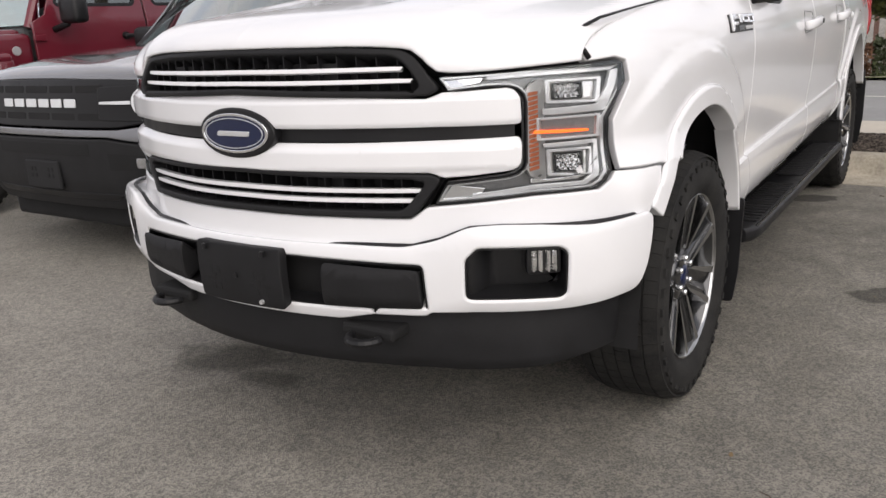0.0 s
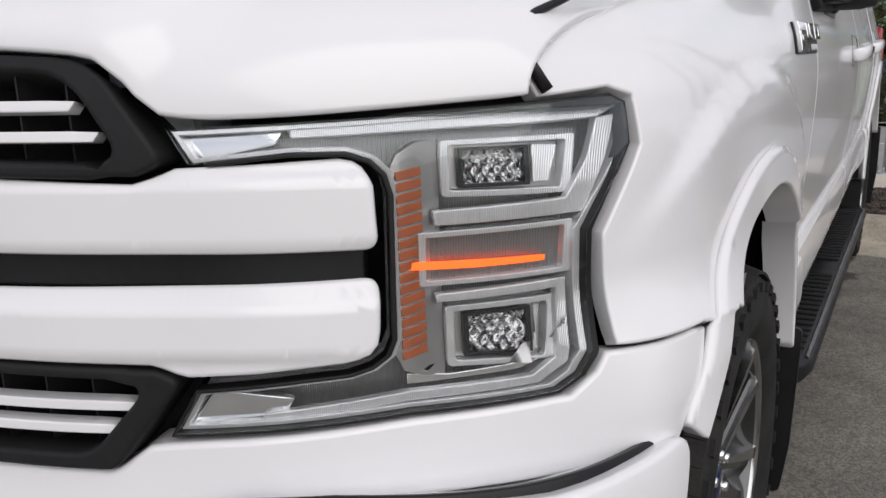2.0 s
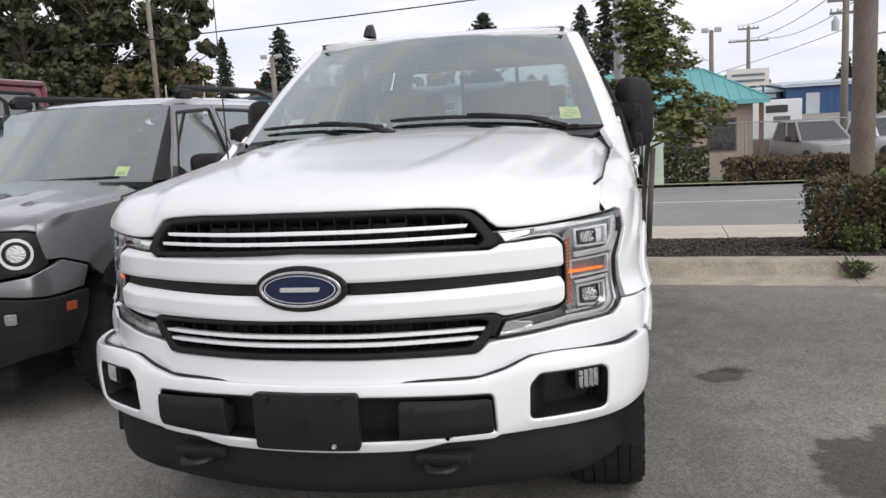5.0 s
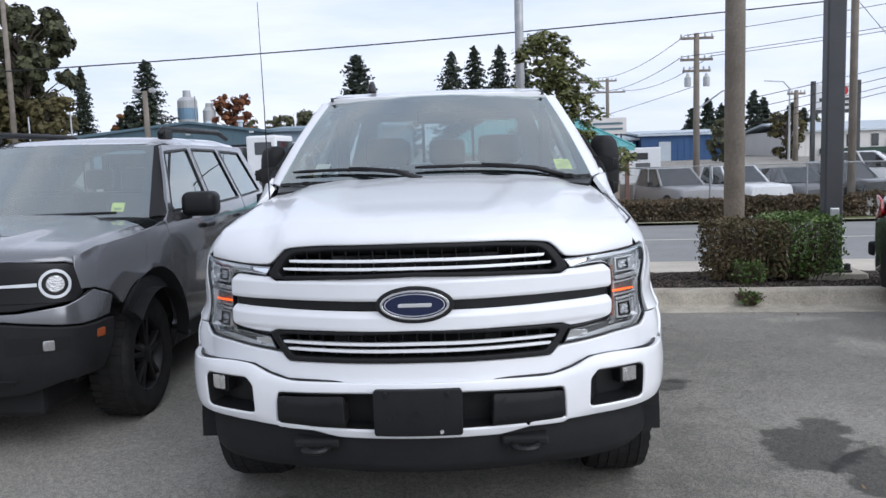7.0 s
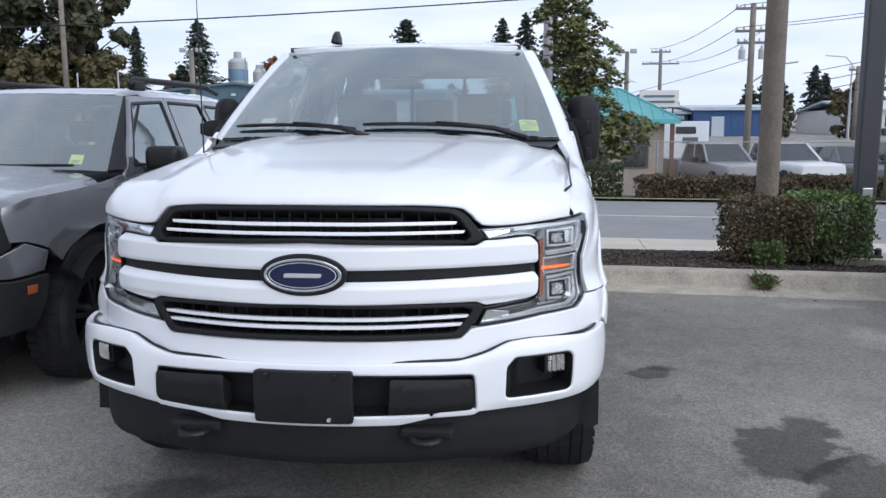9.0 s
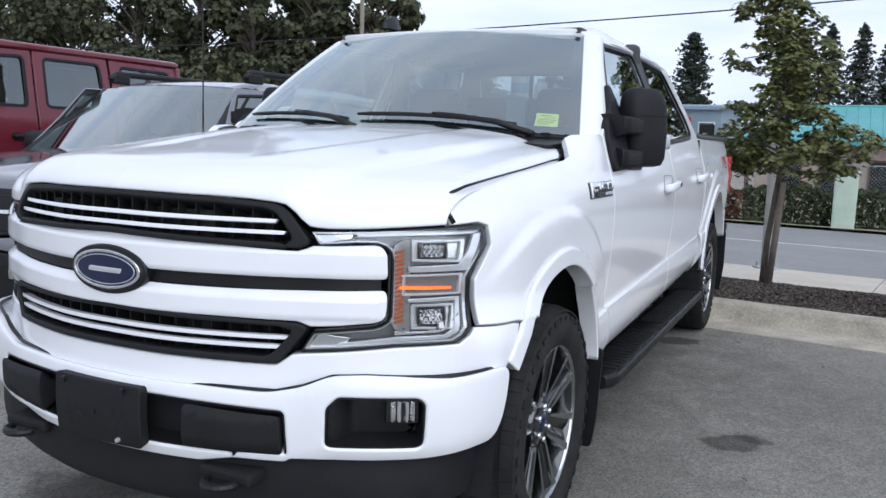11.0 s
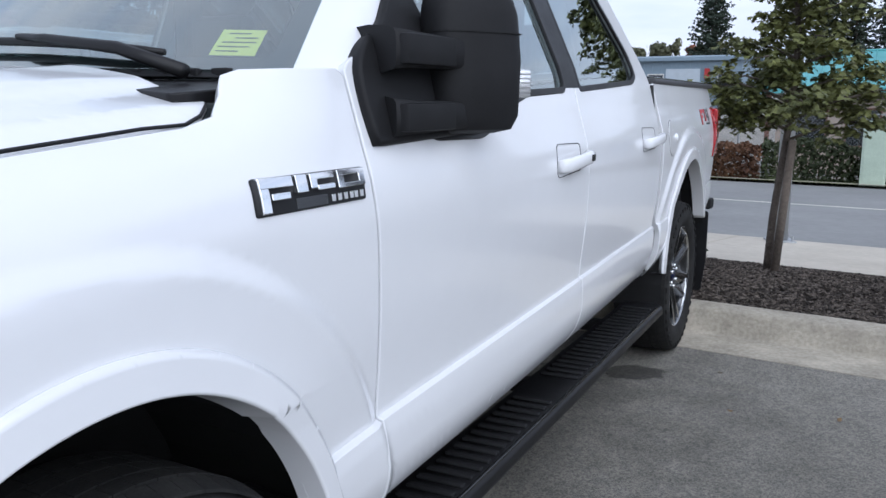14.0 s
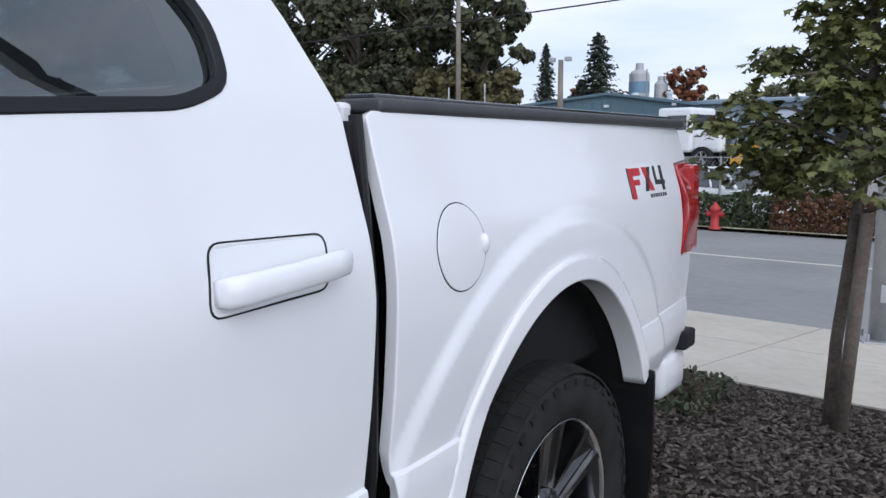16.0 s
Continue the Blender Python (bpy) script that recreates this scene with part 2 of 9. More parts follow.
def add_box(bm, lo, hi, bevel=0.0, segments=2, m=None):
    r = bmesh.ops.create_cube(bm, size=1.0)
    vs = r["verts"]
    s = Vector(hi) - Vector(lo)
    c = (Vector(hi) + Vector(lo)) / 2
    for v in vs:
        v.co = Vector((v.co.x * s.x, v.co.y * s.y, v.co.z * s.z)) + c
    if bevel:
        es = list({e for v in vs for e in v.link_edges})
        r = bmesh.ops.bevel(bm, geom=es, offset=bevel, segments=segments, affect="EDGES", profile=0.5)
        vs = list({v for f in r["faces"] for v in f.verts} | {v for v in vs if v.is_valid})
    if m is not None:
        bmesh.ops.transform(bm, matrix=m, verts=vs)
    return vs


def box(lo, hi, bevel=0.0, segments=2, m=None):
    bm = bmesh.new()
    add_box(bm, lo, hi, bevel, segments, m)
    return bm


def add_tube(bm, pts, radii, sides=10, cap=True):
    """A tube along pts with a radius at each."""
    pts = [Vector(p) for p in pts]
    if not hasattr(radii, "__len__"):
        radii = [radii] * len(pts)
    rings, up = [], Vector((0, 0, 1))
    for i, p in enumerate(pts):
        d = (pts[min(i + 1, len(pts) - 1)] - pts[max(i - 1, 0)]).normalized()
        a = d.cross(up if abs(d.z) < 0.9 else Vector((1, 0, 0))).normalized()
        b = d.cross(a)
        rings.append([bm.verts.new(p + (a * math.cos(k * 2 * math.pi / sides) + b * math.sin(k * 2 * math.pi / sides)) * radii[i]) for k in range(sides)])
    for r0, r1 in zip(rings, rings[1:]):
        for k in range(sides):
            bm.faces.new((r0[k], r0[(k + 1) % sides], r1[(k + 1) % sides], r1[k]))
    if cap:
        bm.faces.new(rings[0])
        bm.faces.new(rings[-1][::-1])
    return [v for r in rings for v in r]


def tube(pts, radii, sides=10):
    bm = bmesh.new()
    add_tube(bm, pts, radii, sides)
    return bm


def add_lathe(bm, profile, axis="x", steps=48, centre=(0, 0, 0)):
    """Turns (along, radius) pairs about an axis through centre."""
    rings = []
    for k in range(steps):
        a = 2 * math.pi * k / steps
        c, s = math.cos(a), math.sin(a)
        ring = []
        for t, r in profile:
            p = {"x": (t, r * c, r * s), "y": (r * c, t, r * s), "z": (r * c, r * s, t)}[axis]
            ring.append(bm.verts.new(Vector(p) + Vector(centre)))
        rings.append(ring)
    for k in range(steps):
        r0, r1 = rings[k], rings[(k + 1) % steps]
        for i in range(len(profile) - 1):
            bm.faces.new((r0[i], r0[i + 1], r1[i + 1], r1[i]))


def lathe(profile, axis="x", steps=48, centre=(0, 0, 0)):
    bm = bmesh.new()
    add_lathe(bm, profile, axis, steps, centre)
    return bm


def extrude_poly(bm, pts, z0, z1, m=None, bevel=0.0):
    """A prism over the outline pts (x, y) from z0 to z1."""
    lo = [bm.verts.new((x, y, z0)) for x, y in pts]
    hi = [bm.verts.new((x, y, z1)) for x, y in pts]
    n = len(pts)
    bm.faces.new(lo[::-1])
    top = bm.faces.new(hi)
    for i in range(n):
        bm.faces.new((lo[i], lo[(i + 1) % n], hi[(i + 1) % n], hi[i]))
    vs = lo + hi
    if bevel:
        r = bmesh.ops.bevel(bm, geom=list(top.edges), offset=bevel, segments=2, affect="EDGES", profile=0.5)
        vs = list({v for f in r["faces"] for v in f.verts} | {v for v in vs if v.is_valid})
    if m is not None:
        bmesh.ops.transform(bm, matrix=m, verts=vs)
    return vs


def rounded(pts, radius, steps=4):
    """An outline with its corners rounded; radius one number or one for each corner."""
    out, n = [], len(pts)
    for i, p in enumerate(pts):
        r = radius[i] if hasattr(radius, "__len__") else radius
        p, a, b = Vector(p), Vector(pts[i - 1]), Vector(pts[(i + 1) % n])
        if r <= 0:
            out.append(tuple(p))
            continue
        da, db = (a - p), (b - p)
        ra, rb = min(r, da.length * 0.48), min(r, db.length * 0.48)
        pa, pb = p + da.normalized() * ra, p + db.normalized() * rb
        for k in range(steps + 1):
            t = k / steps
            out.append(tuple(pa * (1 - t) ** 2 + p * 2 * t * (1 - t) + pb * t * t))
    return out


def dense(pts, step):
    out, n = [], len(pts)
    for i in range(n):
        a, b = Vector(pts[i]), Vector(pts[(i + 1) % n])
        k = max(1, int((b - a).length / step))
        out += [tuple(a.lerp(b, j / k)) for j in range(k)]
    return out


def skin(name, outline, fmap, material, parent, cell=0.05, thick=0.02, edge=0.004, holes=(), label="", flip=False, sharp_u=(), sharp_v=(), cuts=(), grow=False, hole_thick=None):
    """A shell over an outline (u, v), laid on the surface fmap(u, v) with its true normals, with rounded and folded edges."""
    bm = bmesh.new()
    fit = 0.0 if grow else edge
    outline = inset(outline, fit)
    for loop in (outline, *(inset(h, -fit) for h in holes)):
        vs = [bm.verts.new((u, v, 0)) for u, v in dense(loop, cell * 0.6)]
        for i in range(len(vs)):
            bm.edges.new((vs[i], vs[(i + 1) % len(vs)]))
    bmesh.ops.triangle_fill(bm, use_beauty=True, edges=list(bm.edges), normal=(0, 0, 1))
    us, vs_ = [p[0] for p in outline], [p[1] for p in outline]
    for axis, lo, hi, extra in ((0, min(us), max(us), sharp_u), (1, min(vs_), max(vs_), sharp_v)):
        n = max(1, int((hi - lo) / cell))
        for c in [lo + (hi - lo) * k / n for k in range(1, n)] + list(extra):
            co, no = [0, 0, 0], [0, 0, 0]
            co[axis], no[axis] = c, 1
            bmesh.ops.bisect_plane(bm, geom=list(bm.verts) + list(bm.edges) + list(bm.faces), plane_co=co, plane_no=no, dist=1e-5)
    for co, no in cuts:
        bmesh.ops.bisect_plane(bm, geom=list(bm.verts) + list(bm.edges) + list(bm.faces), plane_co=(*co, 0), plane_no=(*no, 0), dist=1e-6)
    bmesh.ops.remove_doubles(bm, verts=list(bm.verts), dist=1e-5)
    bm.normal_update()
    if sum(f.normal.z * f.calc_area() for f in bm.faces) < 0:
        bmesh.ops.reverse_faces(bm, faces=list(bm.faces))
    sign = -1 if flip else 1
    h = 5e-4

    def normal(u, v):
        p = Vector(fmap(u, v))
        a = Vector(fmap(u + h, v)) - p
        b = Vector(fmap(u, v + h)) - p
        return (a.cross(b) * sign).normalized()

    bm.verts.index_update()
    pts = [Vector(fmap(v.co.x, v.co.y)) for v in bm.verts]
    flat_uv = [(v.co.x, v.co.y) for v in bm.verts]
    nor = [normal(v.co.x, v.co.y) for v in bm.verts]
    faces = [[v.index for v in f.verts][::sign] for f in bm.faces]
    # the folded rim along every open edge
    nxt = {}
    for f in faces:
        for i in range(len(f)):
            nxt[(f[i], f[(i + 1) % len(f)])] = 1
    border = [(a, b) for a, b in nxt if (b, a) not in nxt]
    outw = {}
    for a, b in border:
        t = pts[b] - pts[a]
        for k in (a, b):
            o = t.cross(nor[k])
            outw[k] = outw.get(k, Vector()) + (o.normalized() if o.length > 1e-9 else Vector())
    def on_outline(k):
        p = Vector(flat_uv[k])
        for i in range(len(outline)):
            a, b = Vector(outline[i - 1]), Vector(outline[i])
            d = b - a
            t = min(1.0, max(0.0, (p - a).dot(d) / max(d.length_squared, 1e-12)))
            if (a + d * t - p).length < 2e-4:
                return True
        return False

    ring = {}
    for k, o in outw.items():
        depth = thick if hole_thick is None or on_outline(k) else hole_thick
        o, n = o.normalized(), nor[k]
        ids = []
        for do, dn, no in ((0, 0, n), (0.7, 0.3, n + o), (1, 1, o), (1, depth / max(edge, 1e-6), o)):
            ids.append(len(pts))
            pts.append(pts[k] + o * edge * do - n * edge * dn)
            nor.append(no.normalized())
        ring[k] = ids
    for a, b in border:
        for j in range(3):
            faces.append([ring[b][j], ring[a][j], ring[a][j + 1], ring[b][j + 1]])
    bm.free()
    me = bpy.data.meshes.new(name)
    me.from_pydata([tuple(p) for p in pts], [], faces)
    me.polygons.foreach_set("use_smooth", [True] * len(me.polygons))
    me.normals_split_custom_set_from_vertices([tuple(n) for n in nor])
    return part(name, me, material, parent, label)


def mirror_map(f):
    return lambda u, v: (lambda p: (-p[0], p[1], p[2]))(f(u, v))


def inset(pts, d):
    """The outline moved inward by d, corner by corner."""
    out, n = [], len(pts)
    area = sum(pts[i - 1][0] * pts[i][1] - pts[i][0] * pts[i - 1][1] for i in range(n))
    sgn = 1 if area > 0 else -1
    for i in range(n):
        a, p, b = Vector(pts[i - 1]), Vector(pts[i]), Vector(pts[(i + 1) % n])
        t0, t1 = (p - a).normalized(), (b - p).normalized()
        n0, n1 = Vector((-t0.y, t0.x)) * sgn, Vector((-t1.y, t1.x)) * sgn
        m = n0 + n1
        m = m / max(0.35, m.length_squared / 2) if m.length > 1e-6 else n0
        out.append(tuple(p + m * d))
    return out




def block(verts, faces, lo, hi, turn=0.0, drop_hi=0.0, drop_lo=0.0):
    """Adds a plain block, turned about the x axis, to lists of corners and faces; drop lowers the top at one end."""
    c, s = math.cos(turn), math.sin(turn)
    i = len(verts)
    for z in (lo[2], hi[2]):
        for x, y in ((lo[0], lo[1]), (hi[0], lo[1]), (hi[0], hi[1]), (lo[0], hi[1])):
            zz = z - (drop_hi if x == hi[0] else drop_lo) * (z == hi[2])
            verts.append((x, y * c - zz * s, y * s + zz * c))
    faces += [[i + q for q in f] for f in ((3, 2, 1, 0), (4, 5, 6, 7), (0, 1, 5, 4), (1, 2, 6, 5), (2, 3, 7, 6), (3, 0, 4, 7))]


def mesh_of(name, verts, faces):
    me = bpy.data.meshes.new(name)
    me.from_pydata(verts, [], faces)
    return me

# ---- ground, kerb, road ----
def flat(name, pts, z, material, kind="structure", label="", category="", step=None):
    bm = bmesh.new()
    bm.faces.new([bm.verts.new((x, y, z)) for x, y in pts])
    return tagged(part(name, bm, material), label, category, "", kind)


KA = radians(-5.2)          # the kerb line's turn against the truck
K0 = Vector((1.9, 4.92))    # a place on the kerb's foot


def kp(a, b):
    """A place a metres along the kerb line from K0 and b metres behind its foot."""
    return (K0.x + a * math.cos(KA) - b * math.sin(KA), K0.y + a * math.sin(KA) + b * math.cos(KA))


def strip(a0, a1, b0, b1):
    return [kp(a0, b0), kp(a1, b0), kp(a1, b1), kp(a0, b1)]


# last two: shade under and beside the pickup, put into the colour
STAINS_AND_SHADE = ((1.88, 1.14, 0.20, 0.42, -28, 0.36, 0.10), (2.05, 0.80, 0.20, 0.26, -30, 0.36, 0.10), (1.42, 2.24, 0.12, 0.09, 20, 0.40, 0.10),
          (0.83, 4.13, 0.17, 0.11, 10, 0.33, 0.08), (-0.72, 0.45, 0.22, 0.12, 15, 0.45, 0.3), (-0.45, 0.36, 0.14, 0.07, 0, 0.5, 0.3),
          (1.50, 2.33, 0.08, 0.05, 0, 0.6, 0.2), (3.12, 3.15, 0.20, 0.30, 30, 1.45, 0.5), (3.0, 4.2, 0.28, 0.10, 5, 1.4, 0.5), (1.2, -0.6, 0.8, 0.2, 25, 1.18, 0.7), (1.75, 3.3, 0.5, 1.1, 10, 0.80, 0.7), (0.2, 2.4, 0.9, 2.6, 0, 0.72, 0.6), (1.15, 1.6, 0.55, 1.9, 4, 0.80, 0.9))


def asphalt_material():
    m = bpy.data.materials.new("parking_asphalt")
    m.use_nodes = True
    n, l = m.node_tree.nodes, m.node_tree.links
    b = n["Principled BSDF"]
    co = n.new("ShaderNodeTexCoord")

    def tex(kind, scale, detail=4):
        t = n.new(kind)
        t.inputs["Scale"].default_value = scale
        if "Detail" in t.inputs:
            t.inputs["Detail"].default_value = detail
        l.new(co.outputs["Object"], t.inputs["Vector"])
        return t

    def ramp(src, stops):
        r = n.new("ShaderNodeValToRGB")
        e = r.color_ramp.elements
        e[0].position, e[0].color = stops[0][0], (*stops[0][1], 1)
        e[1].position, e[1].color = stops[-1][0], (*stops[-1][1], 1)
        for p, c in stops[1:-1]:
            k = e.new(p)
            k.color = (*c, 1)
        l.new(src, r.inputs["Fac"])
        return r.outputs["Color"]

    def mix(kind, f, a, c):
        x = n.new("ShaderNodeMix")
        x.data_type, x.blend_type = "RGBA", kind
        if hasattr(f, "links"):
            l.new(f, x.inputs["Factor"])
        else:
            x.inputs["Factor"].default_value = f
        l.new(a, x.inputs["A"])
        l.new(c, x.inputs["B"])
        return x.outputs["Result"]

    big = ramp(tex("ShaderNodeTexNoise", 0.5, 3).outputs["Fac"], [(0.3, (0.130, 0.124, 0.114)), (0.55, (0.154, 0.147, 0.136)), (0.75, (0.182, 0.174, 0.162))])
    mid = ramp(tex("ShaderNodeTexNoise", 3.5, 8).outputs["Fac"], [(0.3, (0.91, 0.91, 0.91)), (0.7, (1.07, 1.068, 1.06))])
    grain = ramp(tex("ShaderNodeTexVoronoi", 170.0).outputs["Color"], [(0.05, (0.30, 0.30, 0.30)), (0.45, (0.90, 0.90, 0.89)), (0.90, (1.3, 1.29, 1.26)), (0.98, (2.8, 2.75, 2.6))])
    grit = ramp(tex("ShaderNodeTexVoronoi", 55.0).outputs["Color"], [(0.04, (0.45, 0.45, 0.45)), (0.16, (1.0, 1.0, 1.0)), (0.90, (1.0, 1.0, 1.0)), (0.97, (1.6, 1.58, 1.5))])
    c = mix("MULTIPLY", 1.0, big, mid)
    c = mix("MULTIPLY", 0.5, c, grain)
    c = mix("MULTIPLY", 0.4, c, grit)
    # damp and oily stains, pale scuffs, and the pickup's shade as tint: centre, half sizes, turn, tint
    wob = tex("ShaderNodeTexNoise", 5.0, 6)
    wet = None
    for sx0, sy0, rx, ry, turn, tint, soft in STAINS_AND_SHADE:
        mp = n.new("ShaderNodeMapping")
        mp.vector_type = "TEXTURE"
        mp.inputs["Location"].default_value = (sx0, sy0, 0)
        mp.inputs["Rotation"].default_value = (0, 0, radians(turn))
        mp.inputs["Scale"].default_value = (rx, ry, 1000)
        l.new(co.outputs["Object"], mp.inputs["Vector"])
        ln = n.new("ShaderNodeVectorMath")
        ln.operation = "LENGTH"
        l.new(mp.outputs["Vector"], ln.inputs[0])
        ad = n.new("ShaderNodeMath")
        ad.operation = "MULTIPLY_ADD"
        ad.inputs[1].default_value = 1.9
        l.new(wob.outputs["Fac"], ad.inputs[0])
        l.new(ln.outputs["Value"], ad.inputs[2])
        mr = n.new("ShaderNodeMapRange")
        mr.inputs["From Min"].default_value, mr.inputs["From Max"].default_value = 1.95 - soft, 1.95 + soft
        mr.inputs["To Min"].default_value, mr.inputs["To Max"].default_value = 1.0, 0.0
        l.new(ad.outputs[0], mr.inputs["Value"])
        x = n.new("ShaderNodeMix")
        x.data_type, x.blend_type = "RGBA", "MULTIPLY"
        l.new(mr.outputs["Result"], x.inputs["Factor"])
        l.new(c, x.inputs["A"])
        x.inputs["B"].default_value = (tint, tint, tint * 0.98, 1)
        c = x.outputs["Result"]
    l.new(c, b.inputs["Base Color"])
    b.inputs["Roughness"].default_value = 0.82
    bt = tex("ShaderNodeTexVoronoi", 170.0)
    bt2 = tex("ShaderNodeTexNoise", 24.0, 6)
    s = n.new("ShaderNodeMath")
    s.operation = "ADD"
    l.new(bt.outputs["Distance"], s.inputs[0])
    l.new(bt2.outputs["Fac"], s.inputs[1])
    bn = n.new("ShaderNodeBump")
    bn.inputs["Strength"].default_value, bn.inputs["Distance"].default_value = 0.7, 0.004
    l.new(s.outputs[0], bn.inputs["Height"])
    l.new(bn.outputs["Normal"], b.inputs["Normal"])
    return m


ASPHALT = asphalt_material()
MULCH = mat("dark_mulch", (0.016, 0.013, 0.011), 0.95, spec=0.2, var=0.5, scale=22, bump=1.0, bscale=45, color2=(0.045, 0.036, 0.029))


def gz(b):
    """The land falls away behind the kerb, then flattens."""
    return -0.085 * min(max(0.0, b - 0.3), 7.0) - 0.018 * max(0.0, b - 7.3)


def land_b(x, b):
    """Open land: it falls to the road, dips, and rises again beyond, more so on one side."""
    if b <= 17.8:
        return gz(b)
    z = lerp(gz(17.8), -1.0, smooth(17.8, 23, b)) + 1.7 * smooth(27, 40, b) + 0.013 * max(0.0, b - 55)
    return z + 0.035 * min(80.0, max(0.0, -x)) * smooth(26, 40, b)


def band(name, a0, a1, b0, b1, dz, material, label, category, n=1):
    """A strip of the setting along the kerb line, on the falling land."""
    bm = bmesh.new()
    rows = [[bm.verts.new((*kp(lerp(a0, a1, i / n), b), gz(b) + dz)) for i in range(n + 1)] for b in ([b0, 7.3, b1] if b0 < 7.3 < b1 else [b0, b1])]
    for r0, r1 in zip(rows, rows[1:]):
        for i in range(n):
            bm.faces.new((r0[i], r0[i + 1], r1[i + 1], r1[i]))
    return tagged(part(name, bm, material), label, category, "", "structure")


bm = bmesh.new()
AS = [-900, -300, -120, -80, -60, -45, -30, -20, -12, -6, 0, 6, 12, 25, 60, 200, 900]
rows = [[bm.verts.new((*kp(a, b), land_b(kp(a, b)[0], b) - (0.012 if b > 0.2 else 0))) for a in AS] for b in (-900, 0.1, 0.3, 7.3, 14, 17.8, 19.5, 21, 23, 25, 27, 29, 31, 33, 36, 40, 50, 70, 120, 300, 900)]
for r0, r1 in zip(rows, rows[1:]):
    for i in range(len(AS) - 1):
        bm.faces.new((r0[i], r0[i + 1], r1[i + 1], r1[i]))
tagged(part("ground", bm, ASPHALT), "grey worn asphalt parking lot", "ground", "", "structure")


def kerb_profile(a0, a1, joints, name):
    """Concrete kerb with a low gutter in front, cut into lengths at its joints."""
    prof = rounded([(-0.33, 0.004), (-0.01, 0.012), (0.03, 0.15), (0.19, 0.155), (0.19, -0.02), (-0.33, -0.02)], [0, 0.02, 0.03, 0.02, 0, 0])
    ob = None
    for j0, j1 in zip([a0] + joints, joints + [a1]):
        bm = bmesh.new()
        n = max(2, int((j1 - j0) / 0.15))
        rings = []
        for k in range(n + 1):
            a = lerp(j0 + 0.004, j1 - 0.004, k / n)
            rings.append([bm.verts.new((*kp(a, b), z + (0.0015 * noise.noise((a * 5, b * 9, z * 9)) if z > 0 else 0))) for b, z in prof])
        for r0, r1 in zip(rings, rings[1:]):
            for i in range(len(prof)):
                bm.faces.new((r0[i], r0[(i + 1) % len(prof)], r1[(i + 1) % len(prof)], r1[i]))
        bm.faces.new(rings[0][::-1])
        bm.faces.new(rings[-1])
        if ob is None:
            ob = tagged(smooth_angle(part(name, bm, CONCRETE)), "weathered concrete kerb with gutter", "kerb", "", "structure")
        else:
            smooth_angle(part("kerb_length", bm, CONCRETE, ob))
    return ob


kerb_profile(-14, 16, [-9, -5.2, -2.2, 0.85, 3.9, 7.0, 10.0], "kerb")
# mulch bed, uneven
bm = bmesh.new()
rows = []
for j in range(15):
    b = lerp(0.17, 2.74, j / 14)
    rows.append([])
    for i in range(241):
        a = lerp(-14, 16, i / 240)
        h = 0.13 + 0.055 * math.sin(math.pi * j / 14) * (0.6 + 0.8 * noise.noise((a * 0.8, b * 1.2, 0))) + 0.012 * noise.noise((a * 7, b * 7, 3))
        rows[-1].append(bm.verts.new((*kp(a, b), h + gz(b))))
for r0, r1 in zip(rows, rows[1:]):
    for i in range(240):
        bm.faces.new((r0[i], r0[i + 1], r1[i + 1], r1[i]))
tagged(part("planting_bed", bm, MULCH, smooth_faces=True), "dark mulched planting bed behind the kerb", "planting bed", "", "structure")
pavement = band("pavement", -60, 60, 2.70, 5.85, 0.118, MULCH, "pale concrete pavement slabs along the road", "pavement")
road = band("road", -300, 300, 5.85, 17.6, 0.0, ROAD, "grey asphalt road", "road")
band("road_line", -300, 300, 12.53, 12.66, 0.004, LINE, "pale road line", "road marking")
band("far_kerb", -300, 300, 17.6, 17.8, 0.09, CONCRETE, "low concrete edge of the road", "kerb")
band("verge", -300, 300, 17.8, 19.5, 0.06, GRASS, "mown grass verge", "grass")
# pavement slabs
for i in range(22):
    for j in range(2):
        a0, b0 = -22 + 2.0 * i, 2.76 + 1.54 * j
        bm = bmesh.new()
        lo = [bm.verts.new((*kp(a, b), gz(b) + 0.10)) for a, b in ((a0 + 0.006, b0 + 0.006), (a0 + 1.994, b0 + 0.006), (a0 + 1.994, b0 + 1.534), (a0 + 0.006, b0 + 1.534))]
        hi = [bm.verts.new((v.co.x, v.co.y, v.co.z + 0.034)) for v in lo]
        bm.faces.new(hi)
        for k in range(4):
            bm.faces.new((lo[k], lo[(k + 1) % 4], hi[(k + 1) % 4], hi[k]))
        part("slab", bm, SLAB, pavement)

# ---- the white pickup ----
truck = thing("pickup_truck", "white crew-cab pickup truck with black trim parked on asphalt", "pickup truck")

PLAN = [(-0.2, -0.035), (0, -0.05), (0.2, -0.035), (0.4, 0.02), (0.55, 0.084), (0.65, 0.135), (0.75, 0.212), (0.842, 0.31), (0.905, 0.42), (0.938, 0.55),
        (0.955, 0.75), (0.965, 1.0), (0.968, 1.5), (0.970, 2.5), (0.966, 3.8), (0.957, 4.3), (0.950, 4.7), (0.936, 5.3), (0.915, 5.66), (0.907, 5.75)]
BUMP = [(-0.2, -0.075), (0, -0.09), (0.2, -0.075), (0.4, -0.03), (0.55, 0.02), (0.65, 0.056), (0.75, 0.11), (0.845, 0.178), (0.915, 0.26), (0.957, 0.36), (0.975, 0.45),
        (0.980, 0.55), (0.982, 0.65)]


